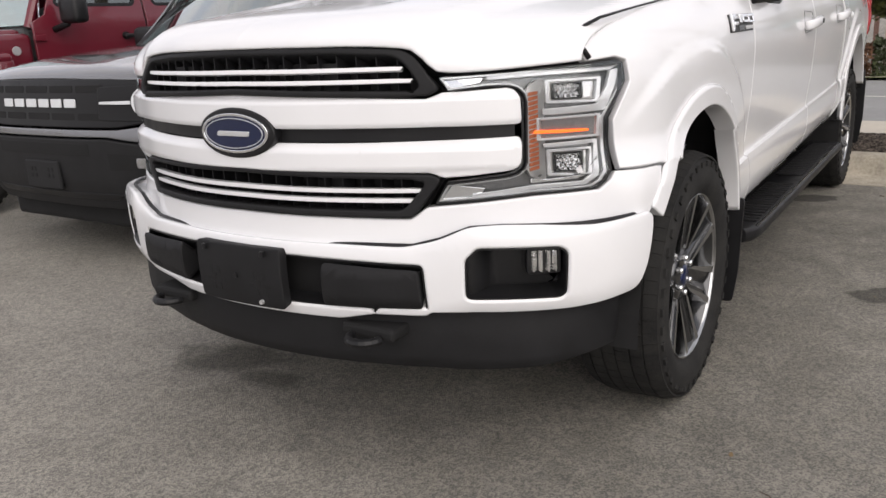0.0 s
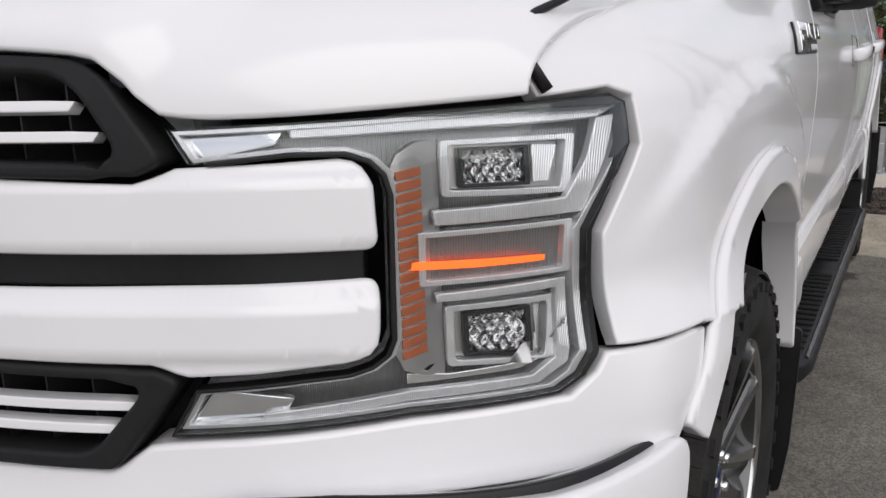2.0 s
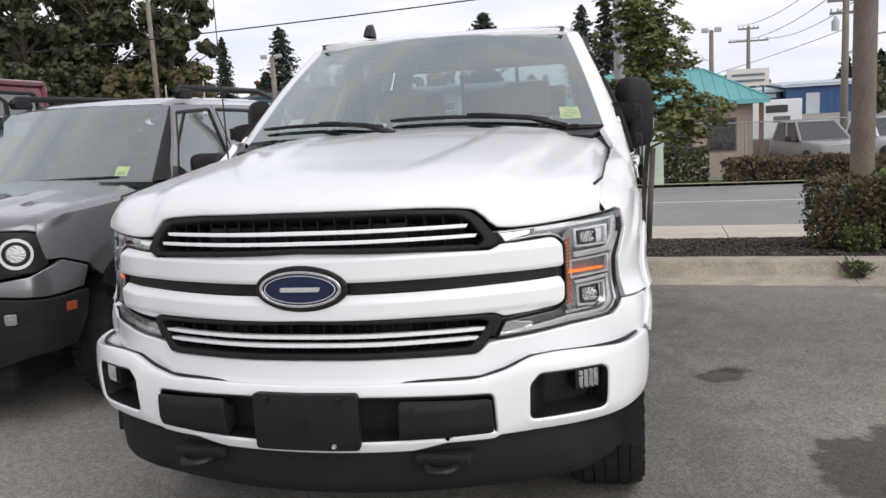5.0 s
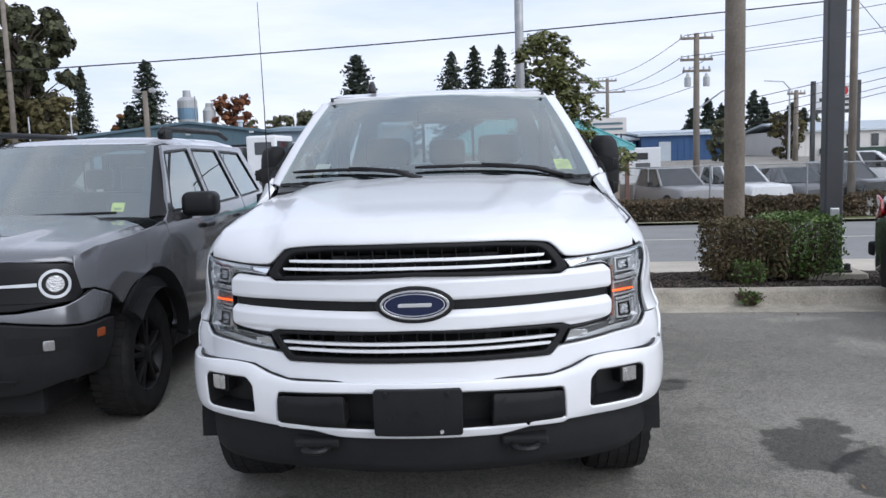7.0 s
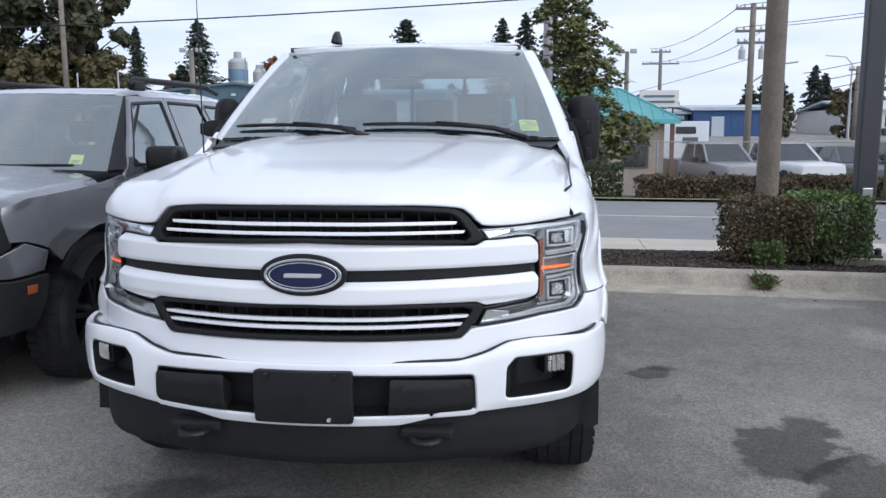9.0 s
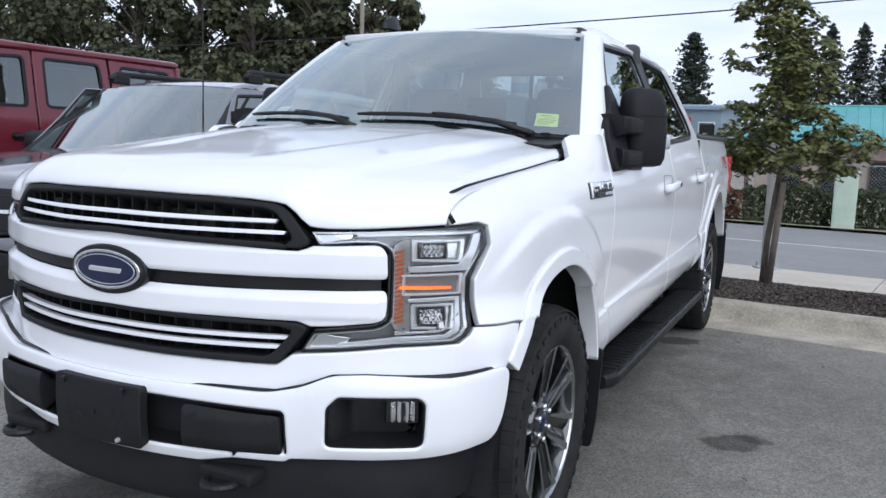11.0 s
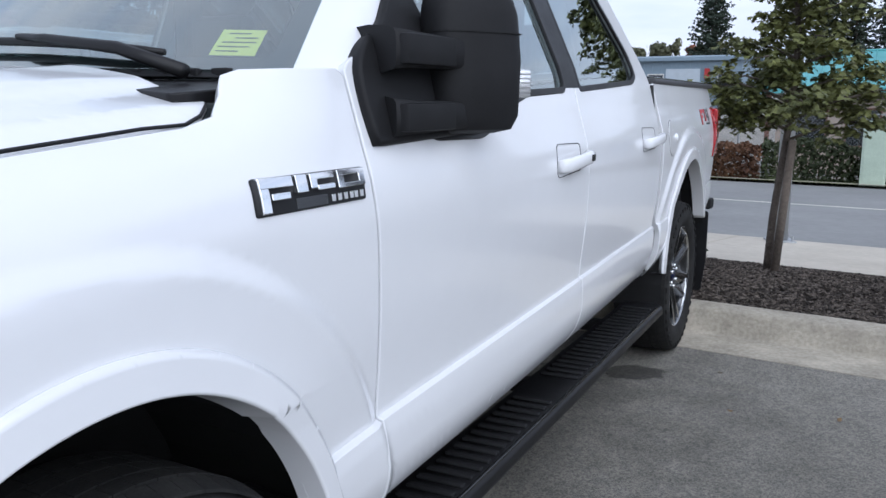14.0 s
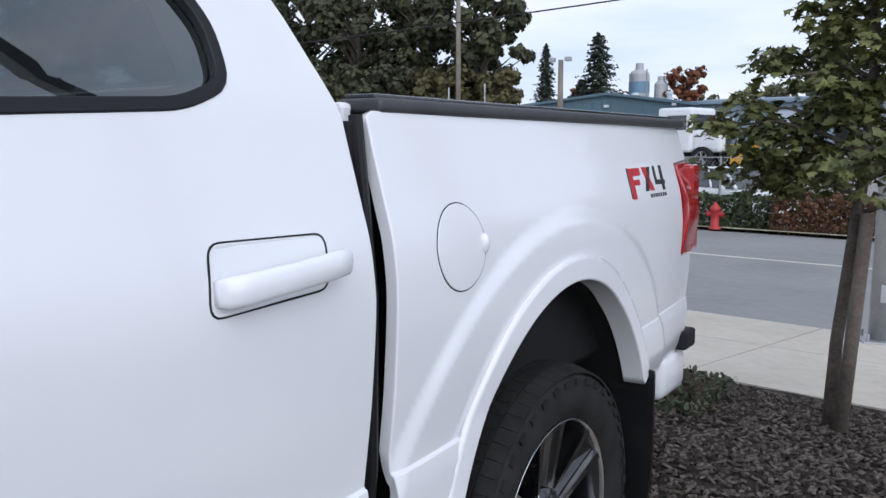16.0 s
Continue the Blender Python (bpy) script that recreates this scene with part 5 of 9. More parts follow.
# door handles with their cups
def handle(y0, z0, button, sgn):
    """A pull handle over a shallow cup, y0 its front end."""
    def on(y, z, off):
        p = Vector(body(sy(y), z))
        return Vector((sgn * (p.x + off), p.y, p.z))
    cup = rounded([(y0, z0 - 0.045), (y0 + 0.22, z0 - 0.035), (y0 + 0.225, z0 + 0.045), (y0 + 0.01, z0 + 0.05)], 0.02)
    pts = [(sgn * s, z) for s, z in fyz(cup)]
    h = skin("door_handle", pts, raised(body, lambda u, z: 0.002 - 0.016 * smooth(0, 0.03, min(z - z0 + 0.045, z0 + 0.05 - z))), PAINT, truck, cell=0.012, thick=0.003, edge=0.001)
    skin("cup_edge", [(sgn * s, z) for s, z in fyz(inset(cup, -0.003))], raised(body, 0.0008), BLACK_SAT, h, cell=0.03, thick=0.003, edge=0.0005, holes=[[(sgn * s, z) for s, z in fyz(inset(cup, 0.0005))][::-1]])
    bm = bmesh.new()
    rings = []
    for f, off, hh, tt in ((0.0, 0.004, 0.017, 0.012), (0.03, 0.016, 0.021, 0.014), (0.12, 0.027, 0.022, 0.013), (0.5, 0.036, 0.021, 0.012), (0.8, 0.038, 0.021, 0.013), (0.93, 0.034, 0.020, 0.016), (1.0, 0.020, 0.015, 0.016)):
        y = y0 + 0.008 + 0.235 * f
        zc = z0 - 0.012 + 0.020 * f
        ring = []
        for a in range(12):
            an = 2 * math.pi * a / 12
            cz, cx = math.sin(an), math.cos(an)
            k = 0.75
            cz, cx = math.copysign(abs(cz) ** k, cz), math.copysign(abs(cx) ** k, cx)
            p = on(y, zc + hh * cz, 0)
            ring.append(bm.verts.new(p + Vector((sgn * (off + tt * cx - (p.x * sgn - (on(y, zc, 0).x * sgn))), 0, 0))))
        rings.append(ring)
    for r0, r1 in zip(rings, rings[1:]):
        for i in range(12):
            bm.faces.new((r0[i], r0[(i + 1) % 12], r1[(i + 1) % 12], r1[i]))
    bm.faces.new(rings[0])
    bm.faces.new(rings[-1])
    part("grip", bm, PAINT, h, smooth_faces=True)
    if button:
        c = on(y0 + 0.195, z0 + 0.004, 0.052)
        bm = bmesh.new()
        add_box(bm, (-0.002, -0.014, -0.010), (0.002, 0.014, 0.010), 0.0018, m=Matrix.Translation(c))
        part("lock_button", bm, DARK, h, "black lock button")
        c = on(y0 + 0.240, z0 + 0.010, 0.038)
        part("key_cap", lathe([(0.006, 0.0), (0.005, 0.006), (-0.01, 0.007)], "x" if sgn > 0 else "x", 12, c), BLACK_SAT, h)


for sgn in (1, -1):
    handle(2.528, 1.155, True, sgn)
    handle(3.562, 1.173, False, sgn)

# folded towing mirrors
for sgn in (1, -1):
    sail = rounded([(1.550, 1.40), (1.546, 1.33), (1.558, 1.234), (1.60, 1.229), (1.767, 1.238), (2.02, 1.262), (1.96, 1.30), (1.88, 1.50), (1.86, 1.60), (1.82, 1.60), (1.69, 1.485), (1.60, 1.445)], [0.03, 0.03, 0.02, 0.01, 0.02, 0.02, 0.02, 0.02, 0.02, 0.02, 0.03, 0.03])
    mirror = skin("side_mirror", [(sgn * s, z) for s, z in fyz(sail)], raised(body, 0.020), BLACK_TEX, truck, cell=0.04, thick=0.05, edge=0.010, label="black folded towing mirror with two arms")
    for z0, z1, h in ((1.395, 1.465, 0.036), (1.268, 1.335, 0.034)):
        bm = bmesh.new()
        zc = (z0 + z1) / 2
        rows = []
        for x, y, hz, hw in ((0.900, 1.625, h * 1.3, 0.050), (0.935, 1.615, h * 1.12, 0.040), (0.957, 1.625, h * 1.05, 0.032), (0.966, 1.66, h, 0.026), (0.972, 1.80, h * 0.92, 0.024), (0.985, 1.90, h * 0.75, 0.022)):
            ring = []
            for a in range(12):
                an = 2 * math.pi * a / 12
                cz, cx = math.sin(an), math.cos(an)
                cz, cx = math.copysign(abs(cz) ** 0.4, cz), math.copysign(abs(cx) ** 0.4, cx)
                ring.append(bm.verts.new((sgn * (x + hw * cx), y - 0.3 * hw * cx, zc + hz * cz)))
            rows.append(ring)
        for r0, r1 in zip(rows, rows[1:]):
            for i in range(12):
                bm.faces.new((r0[i], r0[(i + 1) % 12], r1[(i + 1) % 12], r1[i]))
        bm.faces.new(rows[0])
        bm.faces.new(rows[-1])
        arm = smooth_angle(part("mirror_arm", bm, BLACK_TEX, mirror), 40)
        bm = bmesh.new()
        add_box(bm, (-0.020, -0.092, -h * 0.80), (0.014, 0.092, h * 0.80), 0.005, 2, Matrix.Translation((sgn * 0.990, 1.700, zc)) @ Matrix.Rotation(-sgn * 0.05, 4, "Z"))
        smooth_angle(part("arm_cover", bm, BLACK_TEX, arm), 40)
    # head: a tall rounded shell set obliquely
    bm = bmesh.new()
    rows = []
    for z, hu, hw, du in ((1.262, 0.070, 0.030, -0.01), (1.270, 0.098, 0.052, 0.0), (1.30, 0.112, 0.064, 0.0), (1.42, 0.116, 0.068, 0.0), (1.52, 0.110, 0.064, -0.004), (1.565, 0.098, 0.056, -0.010), (1.588, 0.074, 0.040, -0.016), (1.595, 0.045, 0.022, -0.016)):
        ring = []
        for a in range(24):
            an = 2 * math.pi * a / 24
            cu, cw = math.cos(an), math.sin(an)
            cu, cw = math.copysign(abs(cu) ** 0.62, cu), math.copysign(abs(cw) ** 0.62, cw)
            u, w = du + hu * cu, hw * cw
            x = 0.975 + 0.50 * u + 0.866 * w
            y = 1.925 + 0.866 * u - 0.50 * w
            ring.append(bm.verts.new((sgn * x, y, z)))
        rows.append(ring)
    for r0, r1 in zip(rows, rows[1:]):
        for i in range(24):
            bm.faces.new((r0[i], r0[(i + 1) % 24], r1[(i + 1) % 24], r1[i]))
    bm.faces.new(rows[0])
    bm.faces.new(rows[-1])
    head = smooth_angle(part("mirror_head", bm, BLACK_TEX, mirror), 45)
    bm = bmesh.new()
    ring = []
    for a in range(24):
        an = 2 * math.pi * a / 24
        cu, cw = math.cos(an), math.sin(an)
        cu, cw = math.copysign(abs(cu) ** 0.62, cu), math.copysign(abs(cw) ** 0.62, cw)
        ring.append((0.1165 * cu, 0.0685 * cw))
    extrude_poly(bm, ring, -0.0015, 0.0015)
    for v in bm.verts:
        u, w, z = v.co
        v.co = Vector((sgn * (0.975 + 0.50 * u + 0.866 * w), 1.925 + 0.866 * u - 0.50 * w, 1.478 + z))
    part("shell_seam", bm, DARK, head)
    bm = bmesh.new()
    add_box(bm, (-0.018, -0.024, -0.032), (0.014, 0.024, 0.032), 0.007, 3, Matrix.Translation((sgn * 1.052, 2.026, 1.372)) @ Matrix.Rotation(-sgn * 0.5, 4, "Z"))
    lampm = smooth_angle(part("mirror_lamp", bm, LAMP_CLEAR, head, "clear side lamp"), 40)
    for k in range(5):
        bm = bmesh.new()
        add_box(bm, (0.012, -0.020, -0.020 + 0.01 * k), (0.0165, 0.020, -0.0175 + 0.01 * k), 0, 1, Matrix.Translation((sgn * 1.052, 2.026, 1.372)) @ Matrix.Rotation(-sgn * 0.5, 4, "Z") @ Matrix.Diagonal((sgn, 1, 1, 1)))
        part("lamp_rib", bm, LAMP_GREY, lampm)

# bed rails, tailgate, tail lamps, rear bumper
for sgn in (1, -1):
    bm = bmesh.new()
    add_box(bm, (0.80, 3.985, 1.405), (0.905, 5.59, 1.432), 0.010, 3)
    for v in bm.verts:
        v.co.x = sgn * (v.co.x - 0.02 * smooth(4.6, 5.7, v.co.y))
    rail = smooth_angle(part("bed_rail_cap", bm, RAIL, truck, "black ribbed bed rail cap"), 40)
    bm = bmesh.new()
    add_box(bm, (0.80, 4.01, 1.431), (0.870, 5.56, 1.441), 0.004)
    for v in bm.verts:
        v.co.x = sgn * (v.co.x - 0.02 * smooth(4.6, 5.7, v.co.y))
    part("rail_lip", bm, ALU_DARK, rail)
    part("bed_inner_wall", box((min(sgn * 0.78, sgn * 0.84), 3.97, 0.75), (max(sgn * 0.78, sgn * 0.84), 5.55, 1.42), 0.01), BLACK_TEX, truck)
    o = [(sgn * s, z) for s, z in fyz(rounded([(5.475, 0.995), (5.595, 0.99), (5.625, 1.14), (5.62, 1.295), (5.475, 1.288), (5.49, 1.16)], 0.012))]
    tail = skin("tail_lamp", o, raised(body, lambda u, z: 0.012 + 0.006 * math.cos((z - 1.14) * 20)), RED_LENS, truck, cell=0.02, thick=0.06, edge=0.008, label="red tail lamp")
    part("lamp_back", box((min(sgn * 0.80, sgn * 0.93), 5.56, 1.0), (max(sgn * 0.80, sgn * 0.93), 5.635, 1.285), 0.012), RED_LENS, tail)
    bm = bmesh.new()
    add_tube(bm, [(sgn * 0.90, 3.925, 0.56), (sgn * 0.925, 3.925, 0.8), (sgn * 0.93, 3.925, 1.1), (sgn * 0.90, 3.925, 1.40)], 0.012, 8)
    part("cab_gap_seal", bm, BLACK_SAT, truck)
    part("gap_filler", box((min(sgn * 0.5, sgn * 0.905), 3.90, 0.56), (max(sgn * 0.5, sgn * 0.905), 3.94, 1.39), 0.005), DARK, truck)
part("bed_front_wall", box((-0.84, 3.955, 0.75), (0.84, 3.99, 1.425), 0.01), PAINT, truck)
tailgate = part("tailgate", box((-0.80, 5.53, 0.72), (0.80, 5.62, 1.415), 0.02, 3), PAINT, truck)
part("tailgate_cap", box((-0.80, 5.525, 1.415), (0.80, 5.63, 1.432), 0.006), BLACK_TEX, tailgate)
bm = bmesh.new()
add_box(bm, (-0.90, 5.42, 0.50), (0.90, 5.66, 0.66), 0.04, 3)
rb = smooth_angle(part("rear_bumper", bm, PAINT, truck), 40)
part("step_pad", box((-0.925, 5.56, 0.655), (0.925, 5.67, 0.72), 0.01), BLACK_TEX, rb)

# fuel door
for sgn in (1,):
    circ = [(4.155 + 0.082 * math.cos(a), 1.160 + 0.082 * math.sin(a)) for a in [2 * math.pi * k / 40 for k in range(40)]]
    ring_o, ring_i = [(s, z) for s, z in fyz(inset(circ, -0.0022))], [(s, z) for s, z in fyz(inset(circ, 0.0005))]
    fuel = skin("fuel_door", fyz(circ), raised(body, 0.0025), PAINT, truck, cell=0.03, thick=0.004, edge=0.002, label="round white fuel door")
    skin("fuel_door_gap", ring_o, raised(body, 0.0008), DARK, fuel, cell=0.03, thick=0.002, edge=0.0003, holes=[ring_i[::-1]])
    p = body(sy(4.232), 1.160)
    bm = bmesh.new()
    bmesh.ops.create_uvsphere(bm, u_segments=16, v_segments=10, radius=1.0, matrix=Matrix.Translation((p[0] + 0.002, p[1], p[2])) @ Matrix.Diagonal((0.012, 0.011, 0.020, 1)))
    part("finger_pull", bm, PAINT, fuel, smooth_faces=True)

# badges as plain shapes
def bar_badge(parent, name, y0, y1, z0, z1, material, off, thick=0.004, r=0.004, skew=0.0):
    o = rounded([(sy(y0 + skew), z0), (sy(y1 + skew), z0), (sy(y1), z1), (sy(y0), z1)], r)
    return skin(name, o, raised(body, off), material, parent, cell=0.03, thick=thick, edge=0.0015)


badge = bar_badge(truck, "model_badge", 1.205, 1.50, 1.158, 1.216, BLACK_SAT, 0.004, 0.005, 0.006)
tagged(badge, "chrome and black model badge of plain bars")
for y0, y1, z0, z1 in ((1.212, 1.232, 1.162, 1.212), (1.212, 1.290, 1.198, 1.214), (1.236, 1.280, 1.180, 1.191), (1.298, 1.326, 1.186, 1.214), (1.334, 1.400, 1.203, 1.214), (1.334, 1.352, 1.190, 1.206), (1.352, 1.400, 1.186, 1.195),
                       (1.410, 1.428, 1.186, 1.214), (1.410, 1.492, 1.204, 1.214), (1.474, 1.492, 1.186, 1.214), (1.410, 1.492, 1.184, 1.192)):
    bar_badge(badge, "badge_bar", y0, y1, z0, z1, CHROME, 0.012, 0.008, 0.002)
for y0 in (1.395, 1.413, 1.431, 1.449, 1.463, 1.481):
    bar_badge(badge, "badge_tick", y0, y0 + 0.010, 1.164, 1.176, SILVER, 0.006, 0.002, 0.001)
for k in range(5):
    bar_badge(badge, "badge_groove", 1.30, 1.385, 1.162 + 0.0035 * k, 1.1635 + 0.0035 * k, ALU_DARK, 0.0048, 0.001, 0.0)
decal = bar_badge(truck, "bed_decal", 5.035, 5.043, 1.200, 1.286, INK, 0.0012, 0.001, 0.0)
tagged(decal, "red and black bed decal of plain shapes")
for y0, y1, z0, z1, m, sk in ((5.045, 5.075, 1.198, 1.284, RED_INK, 0.0), (5.075, 5.135, 1.262, 1.284, RED_INK, 0.0), (5.075, 5.12, 1.236, 1.252, RED_INK, 0.0), (5.150, 5.185, 1.216, 1.286, RED_INK, 0.045), (5.195, 5.225, 1.216, 1.286, INK, -0.045),
                              (5.245, 5.265, 1.240, 1.288, INK, 0.0), (5.245, 5.335, 1.232, 1.246, INK, 0.0), (5.300, 5.325, 1.214, 1.288, INK, 0.0)):
    bar_badge(decal, "decal_bar", y0, y1, z0, z1, m, 0.0016, 0.001, 0.0, sk)
for k in range(7):
    bar_badge(decal, "decal_tick", 5.185 + 0.021 * k, 5.198 + 0.021 * k, 1.196, 1.208, INK, 0.0014, 0.001, 0.0)

# wipers, cowl vents, antenna, sticker, camera housing

def wiper(x0, x1, v0, v1, pivot):
    """A wiper lying across the foot of the screen from x0 to x1."""
    n = 12
    pts = []
    for k in range(n + 1):
        f = k / n
        x, v = lerp(x0, x1, f), lerp(v0, v1, f) + 0.02 * math.sin(math.pi * f)
        e = ws_edge(v)
        p = Vector(ws_face(x / e.x, v))
        pts.append(p + Vector((0, -0.016, 0.012)))
    wp = part("wiper", tube(pts, [0.006] + [0.0085] * (n - 1) + [0.006], 8), BLACK_SAT, truck, "black windscreen wiper", True)
    mid = pts[n // 2]
    e = ws_edge(0.0)
    base = Vector(ws_face(pivot / e.x, 0.0)) + Vector((0, -0.05, -0.005))
    part("wiper_arm", tube([base, base.lerp(mid, 0.35) + Vector((0, -0.012, 0.022)), base.lerp(mid, 0.8) + Vector((0, -0.01, 0.016)), mid + Vector((0, -0.004, 0.010))], [0.014, 0.012, 0.009, 0.006], 8), BLACK_SAT, wp, smooth_faces=True)


wiper(0.60, -0.09, 0.035, 0.075, 0.68)
wiper(-0.12, -0.76, 0.035, 0.085, -0.05)
for k in range(26):
    x = -0.74 + 0.058 * k
    y = 1.345 + 0.13 * (abs(x) / 0.8) ** 2
    if abs(x) < 0.74:
        part("cowl_slot", box((x - 0.020, y - 0.032, 1.372), (x + 0.020, y + 0.012, 1.392), 0.004), DARK if k % 2 else BLACK_TEX, truck)
fin = bmesh.new()
rows = []
for f, hw, h in ((0.0, 0.012, 0.02), (0.25, 0.022, 0.05), (0.6, 0.026, 0.068), (0.85, 0.024, 0.072), (1.0, 0.012, 0.05)):
    y = 2.06 + 0.15 * f
    rows.append([fin.verts.new((-0.40 + a * hw, y, 1.905 + b * h)) for a, b in ((-1, 0), (-0.8, 0.5), (-0.35, 1), (0.35, 1), (0.8, 0.5), (1, 0))])
for r0, r1 in zip(rows, rows[1:]):
    for i in range(5):
        fin.faces.new((r0[i], r0[i + 1], r1[i + 1], r1[i]))
fin.faces.new(rows[0])
fin.faces.new(rows[-1])
part("roof_antenna", fin, BLACK_SAT, truck, smooth_faces=True)
whip = part("whip_aerial", tube([(-0.83, 1.22, 1.30), (-0.835, 1.23, 1.8), (-0.845, 1.25, 2.30)], [0.004, 0.0025, 0.0015], 6), BLACK_SAT, truck, "thin black whip aerial")
def ws_patch(name, u0, u1, v0, v1, material, off, parent):
    return skin(name, [(u0, v0), (u1, v0), (u1, v1), (u0, v1)], raised(ws_face, off), material, parent, cell=0.1, thick=0.001, edge=0.0003)


stk = ws_patch("price_sticker", 0.795, 0.90, 0.065, 0.165, PAPER, -0.007, truck)
tagged(stk, "yellow paper sticker behind the screen")
for k, (a, b) in enumerate(((0.1, 0.6), (0.1, 0.8), (0.15, 0.9), (0.4, 0.9), (0.2, 0.7))):
    ws_patch("print_line", lerp(0.795, 0.90, a), lerp(0.795, 0.90, b), 0.078 + 0.017 * k, 0.081 + 0.017 * k, INK, -0.0055, stk)
ws_patch("grey_notice", -0.80, -0.70, 0.10, 0.19, SLAB, -0.008, truck)
ws_patch("sensor_housing", -0.06, 0.02, 0.80, 0.91, DARK, -0.02, truck)

# cabin: dash, seats, wheel, rear wall
part("dashboard", box((-0.74, 1.50, 0.95), (0.74, 1.95, 1.325), 0.06, 3), INTERIOR, truck)
part("cabin_floor", box((-0.80, 1.6, 0.6), (0.80, 3.75, 0.66)), INTERIOR, truck)
def seat(x, y, w, head=True):
    bm = bmesh.new()
    add_box(bm, (x - w, y - 0.25, 0.72), (x + w, y + 0.27, 0.92), 0.06, 3)
    s = part("seat", bm, SEAT, truck, smooth_faces=False)
    bm = bmesh.new()
    add_box(bm, (x - w, y + 0.20, 0.90), (x + w, y + 0.34, 1.42), 0.06, 3, Matrix.Translation((0, 0, 0)))
    part("backrest", bm, SEAT, s)
    if head:
        bm = bmesh.new()
        add_box(bm, (x - 0.14, y + 0.24, 1.44), (x + 0.14, y + 0.34, 1.64), 0.045, 3)
        part("headrest", bm, SEAT, s)
        for dx in (-0.05, 0.05):
            part("post", tube([(x + dx, y + 0.29, 1.38), (x + dx, y + 0.29, 1.5)], 0.007, 8), CHROME, s)


seat(0.38, 2.35, 0.25)
seat(-0.38, 2.35, 0.25)
seat(0.42, 3.20, 0.27)
seat(-0.42, 3.20, 0.27)
seat(0.0, 3.20, 0.14)
ring = [(0.38 + 0.18 * math.cos(a), 1.98 + 0.06 * math.sin(a), 1.20 + 0.17 * math.sin(a)) for a in [2 * math.pi * k / 32 for k in range(33)]]
part("steering_wheel", tube(ring, 0.016, 8), INTERIOR, truck, smooth_faces=True)
for sgn in (1, -1):
    part("b_post", box((min(sgn * 0.66, sgn * 0.74), 2.74, 1.35), (max(sgn * 0.66, sgn * 0.74), 2.84, 1.88), 0.02), INTERIOR, truck)
part("rear_wall", box((-0.80, 3.70, 0.6), (0.80, 3.76, 1.40)), INTERIOR, truck)
def rear_screen(x, z):
    return (x, 3.86 - (z - 1.40) * 0.42, z)


rw_hole = rounded([(-0.60, 1.46), (0.60, 1.46), (0.56, 1.80), (-0.56, 1.80)], 0.05)
skin("cab_back", [(-0.84, 1.38), (0.84, 1.38), (0.66, 1.88), (-0.66, 1.88)], rear_screen, PAINT, truck, cell=0.1, thick=0.02, edge=0.004, holes=[rw_hole], flip=True)
skin("rear_window", rw_hole, rear_screen, GLASS_SIDE, truck, cell=0.1, thick=0.003, edge=0.001, flip=True).visible_shadow = False
for x in (-0.2, 0.2):
    part("rear_window_bar", box((x - 0.012, 3.73, 1.46), (x + 0.012, 3.75, 1.80)), BLACK_SAT, truck)
part("headliner", box((-0.64, 2.05, 1.85), (0.64, 3.6, 1.875)), INTERIOR, truck)
bm = bmesh.new()
add_box(bm, (-0.12, 2.02, 1.70), (0.12, 2.05, 1.77), 0.015, 2)
part("interior_mirror", bm, BLACK_SAT, truck)
for sgn in (1, -1):
    part("door_inner", box((min(sgn * 0.76, sgn * 0.88), 1.62, 0.62), (max(sgn * 0.76, sgn * 0.88), 3.80, 1.30), 0.02), INTERIOR, truck)

# ---- neighbouring cars ----
GREY_PAINT = mat("dark_grey_metallic_paint", (0.20, 0.203, 0.215), 0.2, metal=0.6, coat=1.0, var=0.05, scale=1.5)
RED_PAINT = mat("deep_red_paint", (0.12, 0.010, 0.020), 0.3, coat=0.7, var=0.06, scale=1.5)
CLAD = mat("grey_black_cladding", (0.016, 0.016, 0.017), 0.6, spec=0.25, var=0.2, scale=10, bump=0.2, bscale=500)
LAMP_WHITE = mat("lamp_ring_white", (0.62, 0.64, 0.66), 0.2, var=0.03, scale=20, coat=0.5)


def make_body(points, profile):
    """An outer skin over a plan line, with its finders by x and by y."""
    line = plan_curve(points)
    S, X, Y = line[:3]
    top = int(np.argmax(X))

    def f(s, z):
        p, n = plan_at(line, s)
        p = p + n * profile(p.y, z)
        return (math.copysign(p.x, s) if s else 0.0, p.y, z)
    return f, (lambda x: math.copysign(float(np.interp(abs(x), X[:top + 1], S[:top + 1])), x)), (lambda y: float(np.interp(y, Y, S)))


